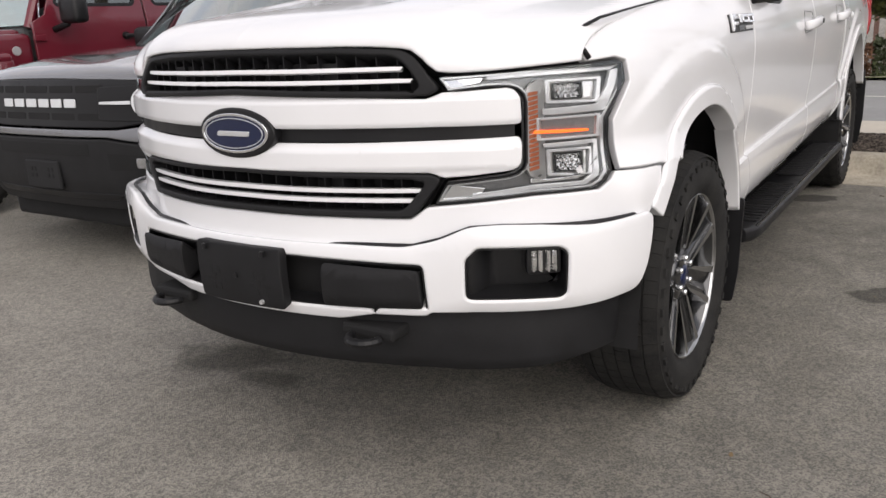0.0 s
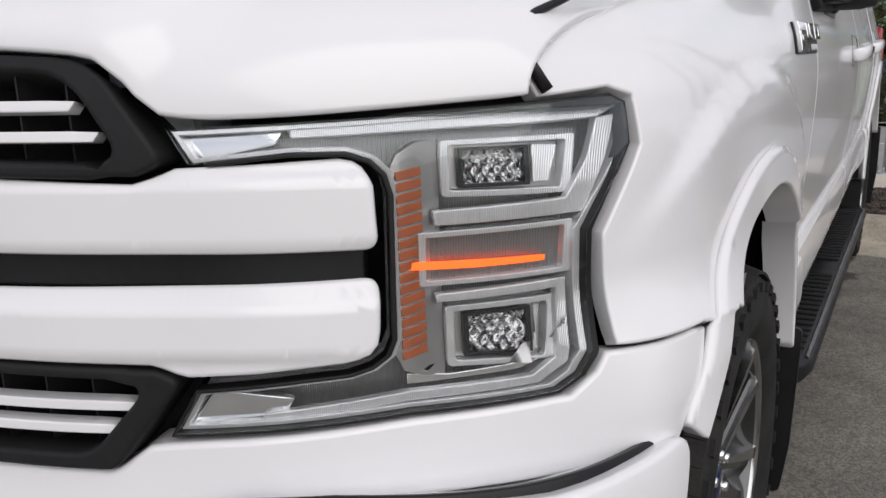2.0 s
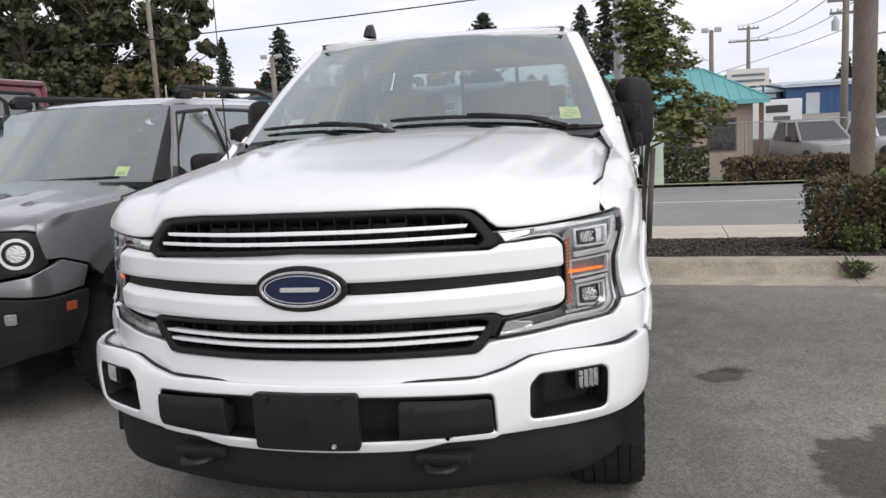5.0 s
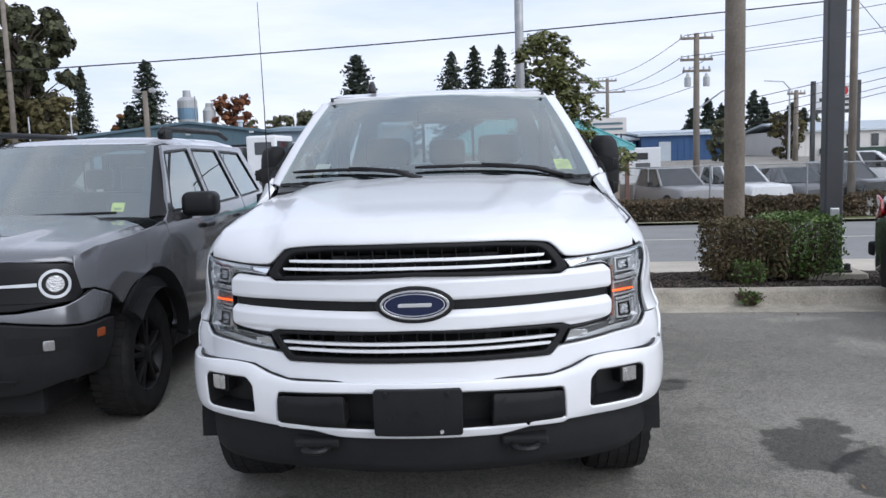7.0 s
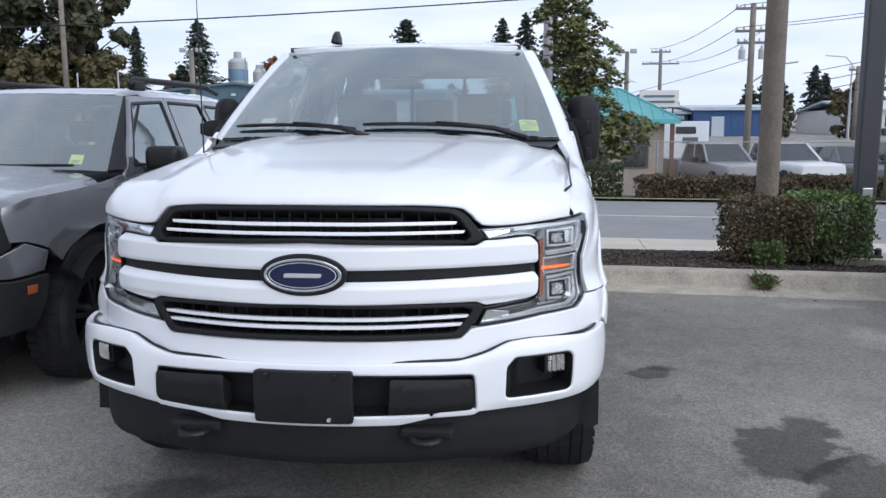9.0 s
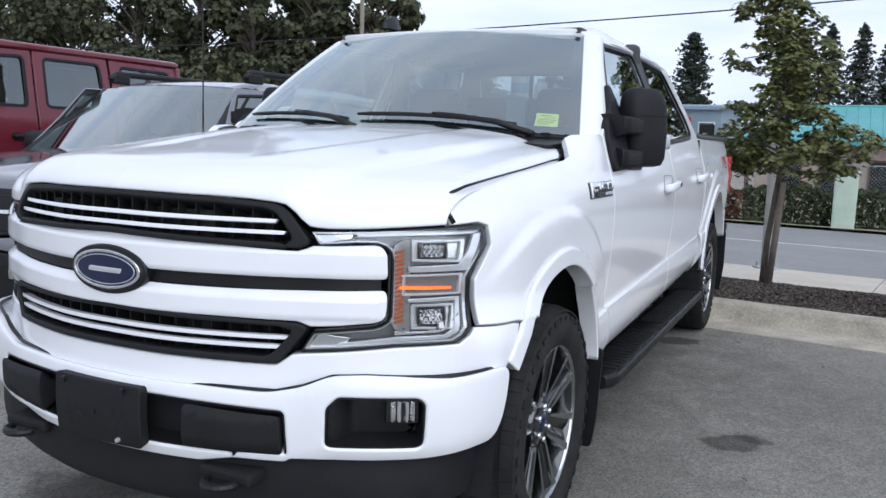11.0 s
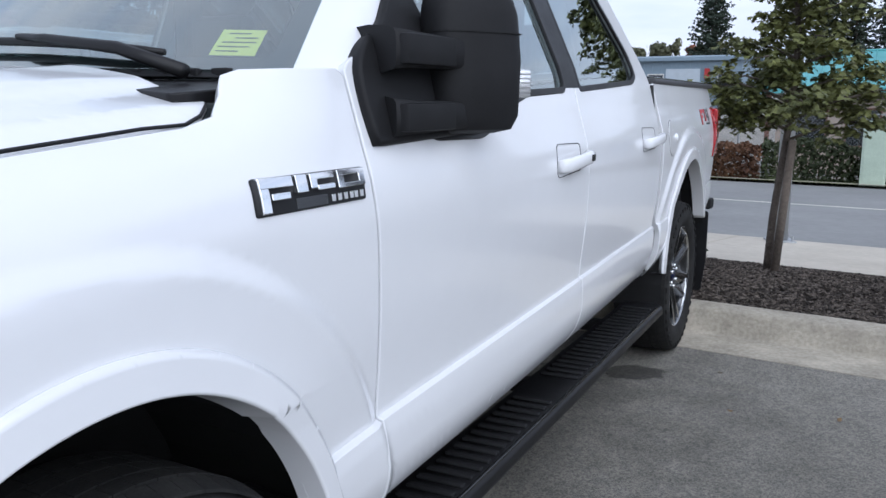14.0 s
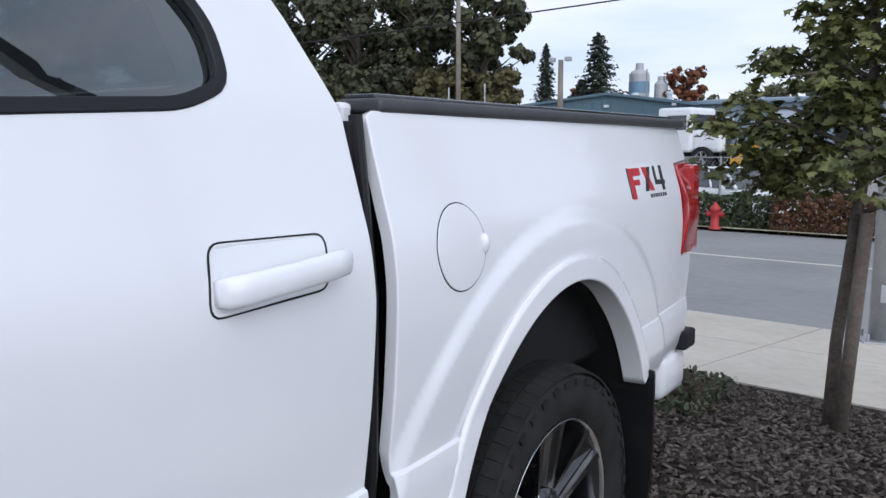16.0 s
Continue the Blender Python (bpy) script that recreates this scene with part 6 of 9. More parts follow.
def simple_wheel(root, centre, sgn, radius, rim_r, dark, width=0.11):
    """A road wheel with ten spokes."""
    base = part("wheel", lathe([(-width, rim_r), (-width * 1.1, radius * 0.86), (-width * 0.8, radius), (width * 0.8, radius), (width * 1.08, radius * 0.93), (width * 1.12, radius * 0.84), (width * 1.02, rim_r), (width, rim_r * 0.98)], "x", 48), RUBBER, root, smooth_faces=True)
    part("rim", lathe([(width, rim_r), (width * 1.04, rim_r * 1.015), (width * 0.95, rim_r * 0.95), (0.0, rim_r * 0.9)], "x", 48), dark, base, smooth_faces=True)
    part("hub", lathe([(width * 0.95, 0.0), (width * 0.93, 0.05), (width * 0.7, 0.075), (0.0, 0.08)], "x", 24), dark, base, smooth_faces=True)
    part("disc", lathe([(0.01, 0.0), (0.01, rim_r * 0.7), (-0.01, rim_r * 0.7)], "x", 28), ALU_DARK, base)
    for k in range(5):
        for d in (-0.16, 0.16):
            bm = bmesh.new()
            add_box(bm, (width * 0.55, -0.014, 0.05), (width * 0.92, 0.014, rim_r * 0.97), 0.006, 1, Matrix.Rotation(2 * math.pi * k / 5 + d, 4, "X"))
            part("spoke", bm, dark, base)
    verts, faces = [], []
    for k in range(44):
        for x0, x1, da in ((-0.095, -0.035, 0.0), (-0.028, 0.03, 0.05), (0.037, 0.098, 0.02)):
            block(verts, faces, (x0 * width / 0.11, -0.019, radius - 0.008), (x1 * width / 0.11, 0.019, radius + 0.004), 2 * math.pi * k / 44 + da)
    tagged(part("tread", mesh_of("tread", verts, faces), RUBBER, base), kind="stuff")
    base.matrix_basis = Matrix.Translation(centre) @ (Matrix.Rotation(math.pi, 4, "Z") if sgn < 0 else Matrix.Identity(4))


def grey_suv():
    """Dark grey compact off-road SUV; its nose at y 0, on z 0."""
    root = thing("suv", "dark grey compact suv with black cladding parked on asphalt", "car")
    pts = [(-0.3, 0.005), (0, 0.0), (0.3, 0.005), (0.6, 0.045), (0.78, 0.11), (0.87, 0.20), (0.915, 0.36), (0.93, 0.7), (0.935, 1.2), (0.935, 2.4), (0.93, 3.3), (0.915, 3.9), (0.89, 4.25), (0.86, 4.33), (0.84, 4.36)]
    prof = curve([(0.30, -0.05), (0.45, -0.01), (0.60, 0.0), (0.85, 0.002), (1.0, -0.004), (1.12, -0.016), (1.18, -0.03), (1.30, -0.075), (1.55, -0.165), (1.68, -0.215), (1.72, -0.25)])
    nose = curve([(0.30, -0.06), (0.5, 0.0), (0.7, 0.012), (0.85, 0.0), (1.0, -0.012), (1.06, -0.03), (1.12, -0.08)])

    def pf(y, z):
        off = lerp(nose(z), prof(z), smooth(0.1, 0.5, y))
        r = math.hypot(y - 0.86, z - 0.37)
        return off + 0.02 * (1 - smooth(0.44, 0.56, r)) * (y > 0.2)
    f, fx_, fy_ = make_body(pts, pf)

    def X(ps):
        return [(fx_(p[0]), *p[1:]) for p in ps]

    def Y(ps, sg=1):
        return [(sg * fy_(p[0]), *p[1:]) for p in ps]

    def el(yc, r, a0, a1, n=18):
        return [(yc + r * math.cos(radians(lerp(a0, a1, k / n))), 0.37 + r * math.sin(radians(lerp(a0, a1, k / n)))) for k in range(n + 1)]
    # nose: painted band, black bumper, grille panel
    band_o = both([(0, 0.735), (fx_(0.55), 0.735)] + X([(0.80, 0.70), (0.87, 0.69)]) + Y([(0.42, 0.70), (0.47, 0.80)]) + X([(0.905, 0.86), (0.83, 0.80), (0.62, 0.775), (0.30, 0.775)]) + [(0, 0.775)])
    skin("nose_band", band_o, f, GREY_PAINT, root, cell=0.05, thick=0.03, edge=0.006)
    bump_o = both([(0, 0.34), (fx_(0.6), 0.34), (fx_(0.80), 0.40)] + Y([(0.33, 0.42), (0.40, 0.55), (0.44, 0.685)]) + X([(0.87, 0.680), (0.80, 0.69), (0.55, 0.725)]) + [(0, 0.725)])
    bp = skin("bumper", bump_o, raised(f, 0.012), CLAD, root, cell=0.05, thick=0.05, edge=0.008)
    skin("bumper_slot", both([(0, 0.635), (fx_(0.42), 0.635), (fx_(0.42), 0.70), (0, 0.70)]), raised(f, 0.0135), DARK, bp, cell=0.06, thick=0.004, edge=0.001)
    skin("skid_band", both([(0, 0.395), (fx_(0.55), 0.395), (fx_(0.60), 0.43), (0, 0.43)]), raised(f, 0.017), BLACK_SAT, bp, cell=0.06, thick=0.02, edge=0.004)
    for sg in (1, -1):
        skin("fog_pod", [(sg * s, z) for s, z in X([(0.55, 0.56), (0.82, 0.57), (0.83, 0.64), (0.55, 0.655)])], raised(f, 0.0135), DARK, bp, cell=0.05, thick=0.004, edge=0.001)
        skin("fog_lamp", [(sg * s, z) for s, z in rounded(X([(0.72, 0.575), (0.77, 0.575), (0.77, 0.63), (0.72, 0.63)]), 0.012)], raised(f, 0.02), REFLECTOR, bp, cell=0.02, thick=0.01, edge=0.003)
        skin("side_marker", [(sg * s, z) for s, z in Y([(0.27, 0.60), (0.335, 0.60), (0.34, 0.645), (0.275, 0.645)])], raised(f, 0.016), AMBER, bp, cell=0.03, thick=0.005, edge=0.002)
    br = part("plate_bracket", box((-0.16, -0.035, 0.44), (0.16, -0.012, 0.60), 0.008), CLAD, bp)
    for x in (-0.08, 0.08):
        for dx, dz in ((-0.018, 0.02), (0.018, 0.02), (-0.02, -0.015), (0.02, -0.015)):
            part("slot", box((x + dx - 0.009, -0.037, 0.53 + dz - 0.012), (x + dx + 0.009, -0.034, 0.53 + dz + 0.012), 0.001), DARK, br)
    gr = skin("grille", both([(0, 0.785), (fx_(0.60), 0.785), (fx_(0.84), 0.815), (fx_(0.86), 0.86), (fx_(0.86), 1.015), (fx_(0.60), 1.045), (0, 1.050)]), raised(f, -0.012), BLACK_SAT, root, cell=0.05, thick=0.03, edge=0.008)
    for z0, z1 in ((0.825, 0.862), (0.970, 1.010)):
        for k in range(5):
            x0 = -0.56 + 0.225 * k
            skin("grille_opening", rounded([(fx_(x0), z0), (fx_(x0 + 0.20), z0), (fx_(x0 + 0.20), z1), (fx_(x0), z1)], 0.012), raised(f, -0.0105), DARK, gr, cell=0.06, thick=0.003, edge=0.001)
    for k in range(6):
        x0 = -0.345 + 0.118 * k
        o = rounded([(fx_(x0), 0.892), (fx_(x0 + 0.092), 0.892), (fx_(x0 + 0.092), 0.938), (fx_(x0), 0.938)], 0.008)
        skin("grille_mark", o, raised(f, -0.004), LAMP_WHITE, gr, cell=0.06, thick=0.006, edge=0.002, label="plain white block")
    for sg in (1, -1):
        o = [(sg * s, z) for s, z in rounded(X([(0.50, 0.825), (0.85, 0.815), (0.885, 0.85), (0.886, 0.99), (0.85, 1.008), (0.51, 0.998)]), 0.02)]
        hl = skin("headlamp", o, raised(f, -0.006), BLACK_SAT, root, cell=0.03, thick=0.02, edge=0.004, label="dark headlamp with a bright ring")
        c = Vector(f(sg * fx_(0.75), 0.915))
        cx = fx_(0.792)
        ring_o = [(sg * (cx + 0.080 * math.cos(a)), 0.915 + 0.076 * math.sin(a)) for a in [2 * math.pi * k / 28 for k in range(28)]]
        ring_i = [(sg * (cx + 0.066 * math.cos(a)), 0.915 + 0.060 * math.sin(a)) for a in [2 * math.pi * k / 28 for k in range(28)]]
        skin("ring", ring_o, raised(f, 0.002), LAMP_WHITE, hl, cell=0.03, thick=0.01, edge=0.001, holes=[ring_i[::-1]])
        skin("projector", [(sg * (cx + 0.046 * math.cos(a)), 0.915 + 0.044 * math.sin(a)) for a in [2 * math.pi * k / 20 for k in range(20)]], raised(f, 0.003), REFLECTOR, hl, cell=0.02, thick=0.008, edge=0.003)
        skin("light_bar", [(sg * s, z) for s, z in X([(0.52, 0.909), (0.715, 0.906), (0.715, 0.926), (0.52, 0.923)])], raised(f, 0.001), LAMP_WHITE, hl, cell=0.05, thick=0.006, edge=0.002)
    # hood
    hm = curve([(0.0, 1.075), (0.15, 1.115), (0.5, 1.15), (1.0, 1.185), (1.35, 1.205)])
    nl = curve([(0.0, 0.045), (0.3, 0.05), (0.6, 0.085), (0.78, 0.145), (0.87, 0.24)])

    def hood(x, q):
        a = abs(x)
        y = nl(a) + q
        z = hm(y) - 0.055 * (a / 0.85) ** 2.4 - 0.03 * smooth(0.80, 0.88, a) + 0.014 * (1 - smooth(0.42, 0.56, a)) * smooth(0.1, 0.4, y)
        k = max(0.0, 1 - q / 0.12)
        return (x, y, z - 0.040 * (1 - math.sqrt(max(0.0, 1 - k ** 2.2))))
    hq = lambda x, y: (x, y - nl(abs(x)))
    skin("hood", both([(0, 0), (0.4, 0), (0.7, 0), (0.85, 0), hq(0.862, 0.45), hq(0.868, 0.8), hq(0.865, 1.12), hq(0.70, 1.20), hq(0.4, 1.25), hq(0, 1.27)]), hood, GREY_PAINT, root, cell=0.05, thick=0.02, grow=True, edge=0.005, sharp_v=(0.01, 0.03))
    for sg in (1, -1):
        fo = Y([(0.200, 1.048), (0.36, 1.085), (0.8, 1.105), (1.12, 1.125), (1.30, 1.15), (1.335, 1.10), (1.34, 0.50), (1.28, 0.46)], sg) + [(sg * fy_(y), z) for y, z in el(0.86, 0.475, 12, 130)] + Y([(0.475, 0.81), (0.31, 0.865), (0.215, 0.872), (0.192, 0.99)], sg)
        skin("fender", fo, f, GREY_PAINT, root, cell=0.05, thick=0.02, edge=0.004)
        for yc, a0, a1 in ((0.86, 5, 140), (3.53, 10, 175)):
            def arch(u, v, yc=yc):
                a = radians(u)
                r = lerp(0.475, 0.405, v)
                y, z = yc + r * math.cos(a), 0.37 + r * math.sin(a)
                x = f(fy_(y), max(z, 0.4))[0]
                return (sg * (x + 0.006 + 0.016 * smooth(0, 0.3, v)), y, z)
            skin("arch_cladding", [(0, 0), (1, 0), (1, 0.1), (0, 0.1)], lambda u, v, A=arch, p=a0, q=a1: A(lerp(q, p, u), v * 10), CLAD, root, cell=0.03, thick=0.08, edge=0.005, flip=sg < 0)
        w1 = rounded([(1.50, 1.20), (1.62, 1.34), (1.80, 1.60), (2.28, 1.625), (2.28, 1.205)], 0.02)
        w2 = rounded([(2.37, 1.205), (2.37, 1.625), (2.95, 1.62), (3.08, 1.22)], 0.02)
        w3 = rounded([(3.17, 1.225), (3.05, 1.615), (3.62, 1.60), (3.85, 1.25)], 0.02)
        skin("front_door", Y([(1.345, 0.42), (2.32, 0.42), (2.325, 1.66), (1.80, 1.655), (1.62, 1.42), (1.42, 1.20), (1.34, 1.15)], sg), f, GREY_PAINT, root, cell=0.05, thick=0.02, edge=0.004, holes=[Y(w1, sg)])
        skin("rear_door", Y([(2.335, 0.42), (3.10, 0.42), (3.16, 0.75), (3.14, 1.22), (3.0, 1.66), (2.335, 1.66)], sg), f, GREY_PAINT, root, cell=0.05, thick=0.02, edge=0.004, holes=[Y(w2, sg)])
        skin("quarter_panel", Y([(3.11, 0.42), (3.17, 0.75), (3.15, 1.22), (3.01, 1.66), (3.75, 1.66), (4.0, 1.30), (4.25, 1.10), (4.28, 0.50), (4.02, 0.45)], sg) + [(sg * fy_(y), z) for y, z in el(3.53, 0.475, 12, 168)], f, GREY_PAINT, root, cell=0.05, thick=0.02, edge=0.004, holes=[Y(w3, sg)])
        for w, g in ((w1, GLASS_SIDE), (w2, GLASS_DARK), (w3, GLASS_DARK)):
            skin("side_window", Y(inset(w, -0.01), sg), raised(f, -0.010), g, root, cell=0.08, thick=0.003, edge=0.001).visible_shadow = False
            skin("window_seal", Y(inset(w, -0.012), sg), raised(f, 0.002), BLACK_SAT, root, cell=0.08, thick=0.01, edge=0.003, holes=[Y(inset(w, 0.008), sg)[::-1]])
        skin("sill_cladding", Y([(1.28, 0.30), (3.10, 0.30), (3.10, 0.43), (1.30, 0.43)], sg), raised(f, 0.012), CLAD, root, cell=0.08, thick=0.04, edge=0.006)
        for y0, z in ((1.98, 1.06), (2.86, 1.07)):
            p = Vector(f(fy_(y0), z))
            bm = bmesh.new()
            add_box(bm, (sg * p.x - 0.012, y0, z - 0.018), (sg * p.x + 0.036, y0 + 0.22, z + 0.018), 0.012, 3)
            part("door_handle", bm, BLACK_SAT, root)
        sgn_m = Matrix.Translation((sg * 1.045, 1.66, 1.235))
        bm = bmesh.new()
        add_box(bm, (-0.12, -0.09, -0.085), (0.12, 0.09, 0.085), 0.05, 4, sgn_m)
        mr = smooth_angle(part("side_mirror", bm, BLACK_SAT, root), 50)
        part("mirror_foot", box((min(sg * 0.88, sg * 0.97), 1.60, 1.13), (max(sg * 0.88, sg * 0.97), 1.70, 1.18), 0.015), BLACK_SAT, mr)
        rl = part("roof_rail", tube([(sg * 0.66, 1.98, 1.735), (sg * 0.66, 2.05, 1.775), (sg * 0.66, 3.30, 1.785), (sg * 0.66, 3.55, 1.735)], [0.022, 0.024, 0.024, 0.02], 10), BLACK_SAT, root, smooth_faces=True)
        part("rail_foot", box((min(sg * 0.63, sg * 0.69), 2.0, 1.70), (max(sg * 0.63, sg * 0.69), 2.16, 1.77), 0.012), BLACK_SAT, rl)

        def pillar(u, v):
            e = Vector((lerp(0.80, 0.63, v), lerp(1.34, 1.93, v), lerp(1.17, 1.655, v)))
            o = Vector(f(fy_(e.y + 0.06), e.z))
            p = e.lerp(o, u) + Vector((0.01, -0.01, 0.01)) * math.sin(math.pi * u)
            return (sg * p.x, p.y, p.z)
        skin("a_pillar", [(0, 0), (1, 0), (1, 1), (0, 1)], pillar, BLACK_SAT, root, cell=0.1, thick=0.02, edge=0.004, flip=sg < 0)
        for yc in (0.86, 3.53):
            simple_wheel(root, (sg * 0.83, yc, 0.365), sg, 0.365, 0.225, BLACK_SAT)
            part("wheel_housing", box((min(sg * 0.5, sg * 0.70), yc - 0.42, 0.3), (max(sg * 0.5, sg * 0.70), yc + 0.42, 0.82), 0.02), DARK, root)

    def screen(u, v):
        x, y, z = lerp(0.80, 0.63, v), lerp(1.34, 1.93, v), lerp(1.17, 1.655, v)
        return (x * u, y - lerp(0.13, 0.08, v) * (1 - u * u), z + 0.02 * (1 - u * u))
    skin("windscreen", [(-1, 0), (1, 0), (1, 1), (-1, 1)], screen, GLASS, root, cell=0.15, thick=0.004, edge=0.001).visible_shadow = False
    skin("screen_border", [(-1.01, -0.02), (1.01, -0.02), (1.01, 1.01), (-1.01, 1.01)], raised(screen, -0.004), BLACK_SAT, root, cell=0.15, thick=0.002, edge=0.001, holes=[rounded([(-0.93, 0.06), (0.93, 0.06), (0.93, 0.93), (0.2, 0.93), (0.16, 0.84), (-0.16, 0.84), (-0.2, 0.93), (-0.93, 0.93)], 0.05)])
    st = skin("price_sticker", [(0.70, 0.085), (0.80, 0.085), (0.80, 0.20), (0.70, 0.20)], raised(screen, -0.008), PAPER, root, cell=0.1, thick=0.001, edge=0.0003, label="yellow paper sticker")
    for v0 in (0.10, 0.12):
        skin("print_line", [(0.72, v0), (0.78, v0), (0.78, v0 + 0.008), (0.72, v0 + 0.008)], raised(screen, -0.006), INK, st, cell=0.1, thick=0.0006, edge=0.0002)

    def roof(x, y):
        a = abs(x)
        return (x, y, 1.735 - 0.015 * (a / 0.65) ** 2 - 0.055 * smooth(0.56, 0.72, a) - 0.06 * smooth(2.4, 1.85, y) ** 2 - 0.03 * smooth(3.3, 3.9, y))
    skin("roof", both([(0, 1.86), (0.4, 1.88), (0.63, 1.93), (0.715, 2.0), (0.715, 3.72), (0.6, 3.88), (0, 3.90)]), roof, GREY_PAINT, root, cell=0.08, thick=0.03, edge=0.006)
    part("underbody", box((-0.66, 0.15, 0.20), (0.66, 4.25, 0.45), 0.03), DARK, root)
    part("cabin_trim", box((-0.72, 1.30, 0.75), (0.72, 1.75, 1.14), 0.06), INTERIOR, root)
    part("tail_panel", box((-0.86, 4.20, 0.45), (0.86, 4.33, 1.12), 0.04), GREY_PAINT, root)
    part("rear_glass", box((-0.68, 3.86, 1.14), (0.68, 3.89, 1.64), 0.01), GLASS_DARK, root)
    part("lower_cabin", box((-0.78, 1.35, 0.44), (0.78, 4.2, 0.74), 0.02), INTERIOR, root)
    for x, y in ((0.36, 2.15), (-0.36, 2.15), (0.36, 3.05), (-0.36, 3.05)):
        s = part("seat", box((x - 0.24, y, 0.70), (x + 0.24, y + 0.14, 1.30), 0.05, 3), SEAT, root)
        part("headrest", box((x - 0.12, y + 0.03, 1.32), (x + 0.12, y + 0.12, 1.50), 0.04, 3), SEAT, s)
    skin("windscreen_wiper", [(0.05, 0.02), (0.75, 0.05), (0.75, 0.065), (0.05, 0.035)], raised(screen, 0.008), BLACK_SAT, root, cell=0.1, thick=0.01, edge=0.002)
    return root


suv = grey_suv()
suv.matrix_basis = pose(-2.745, 1.04, 0, 0, 0, 0)


def red_offroader():
    """Boxy deep red four-door off-roader; its nose at y 0, on z 0."""
    root = thing("off_roader", "deep red boxy four-door off-roader with tinted windows", "car")
    prof = curve([(0.5, -0.01), (0.8, 0.0), (1.2, 0.0), (1.30, -0.008), (1.36, -0.02), (1.6, -0.05), (1.88, -0.085), (1.95, -0.12)])
    pts = [(-0.2, 1.45), (0, 1.45), (0.5, 1.45), (0.70, 1.46), (0.80, 1.52), (0.82, 1.65), (0.825, 2.2), (0.825, 3.5), (0.82, 4.3), (0.80, 4.45), (0.74, 4.5), (0.7, 4.5)]
    f, fx_, fy_ = make_body(pts, lambda y, z: prof(z))

    def Y(ps, sg=1):
        return [(sg * fy_(p[0]), *p[1:]) for p in ps]
    for sg in (1, -1):
        w1 = rounded([(1.84, 1.41), (2.02, 1.80), (2.60, 1.83), (2.60, 1.41)], 0.05)
        w2 = rounded([(2.80, 1.41), (2.80, 1.83), (3.40, 1.83), (3.44, 1.41)], 0.05)
        w3 = rounded([(3.66, 1.41), (3.66, 1.83), (4.30, 1.82), (4.34, 1.41)], 0.05)
        skin("front_door", Y([(1.62, 0.62), (2.68, 0.62), (2.68, 1.89), (2.0, 1.87), (1.74, 1.34), (1.62, 1.28)], sg), f, RED_PAINT, root, cell=0.06, thick=0.02, edge=0.006, holes=[Y(w1, sg)])
        skin("rear_door", Y([(2.70, 0.62), (3.30, 0.62), (3.52, 0.95), (3.54, 1.33), (3.50, 1.89), (2.70, 1.89)], sg), f, RED_PAINT, root, cell=0.06, thick=0.02, edge=0.006, holes=[Y(w2, sg)])
        skin("rear_quarter", Y([(3.36, 0.75), (3.55, 0.98), (3.57, 1.33), (3.53, 1.89), (4.44, 1.88), (4.44, 0.70), (4.15, 0.70), (3.95, 1.02), (3.60, 1.0)], sg), f, RED_PAINT, root, cell=0.06, thick=0.02, edge=0.006, holes=[Y(w3, sg)])
        for w in (w1, w2, w3):
            skin("side_window", Y(inset(w, -0.012), sg), raised(f, -0.014), GLASS_DARK, root, cell=0.1, thick=0.003, edge=0.001)
            skin("window_seal", Y(inset(w, -0.016), sg), raised(f, 0.003), BLACK_SAT, root, cell=0.1, thick=0.012, edge=0.004, holes=[Y(inset(w, 0.012), sg)[::-1]])
        for y0 in (2.42, 3.26):
            p = f(fy_(y0), 1.14)
            h = part("door_handle", box((min(sg * p[0], sg * (p[0] + 0.05)), y0, 1.13), (max(sg * p[0], sg * (p[0] + 0.05)), y0 + 0.17, 1.165), 0.014, 3), BLACK_SAT, root)
            part("handle_boss", lathe([(0.03, 0.0), (0.028, 0.03), (-0.01, 0.034)] if sg > 0 else [(-0.03, 0.0), (-0.028, 0.03), (0.01, 0.034)], "x", 16, (sg * p[0], y0 + 0.03, 1.15)), BLACK_SAT, h)
        for y0, z0 in ((1.66, 1.16), (1.66, 0.86), (2.72, 1.16), (2.72, 0.86)):
            p = f(fy_(y0), z0)
            part("door_hinge", box((min(sg * p[0], sg * (p[0] + 0.025)), y0 - 0.06, z0 - 0.025), (max(sg * p[0], sg * (p[0] + 0.025)), y0 + 0.05, z0 + 0.025), 0.008), RED_PAINT, root)
        bm = bmesh.new()
        add_box(bm, (-0.11, -0.07, -0.10), (0.11, 0.07, 0.10), 0.04, 3, Matrix.Translation((sg * 1.02, 1.86, 1.36)))
        m = smooth_angle(part("side_mirror", bm, BLACK_SAT, root), 50)
        part("mirror_arm", tube([(sg * 0.82, 1.80, 1.22), (sg * 0.95, 1.84, 1.26), (sg * 0.98, 1.86, 1.32)], 0.025, 8), BLACK_SAT, m, smooth_faces=True)
        bm = bmesh.new()
        add_box(bm, (min(sg * 0.60, sg * 0.94), 0.30, 0.98), (max(sg * 0.60, sg * 0.94), 1.35, 1.06), 0.03, 3)
        add_box(bm, (min(sg * 0.62, sg * 0.94), 1.22, 0.70), (max(sg * 0.62, sg * 0.94), 1.36, 1.02), 0.03, 3)
        fl = smooth_angle(part("front_fender", bm, RED_PAINT, root), 40)
        part("fender_badge", lathe([(0.008, 0.0), (0.008, 0.034), (0, 0.036)] if sg > 0 else [(-0.008, 0.0), (-0.008, 0.034), (0, 0.036)], "x", 24, (sg * 0.79, 1.47, 1.07)), SILVER, root)
        bm = bmesh.new()
        add_box(bm, (min(sg * 0.55, sg * 0.79), 0.35, 0.80), (max(sg * 0.55, sg * 0.79), 1.62, 1.20), 0.05, 3)
        smooth_angle(part("cowl_side", bm, RED_PAINT, root), 40)
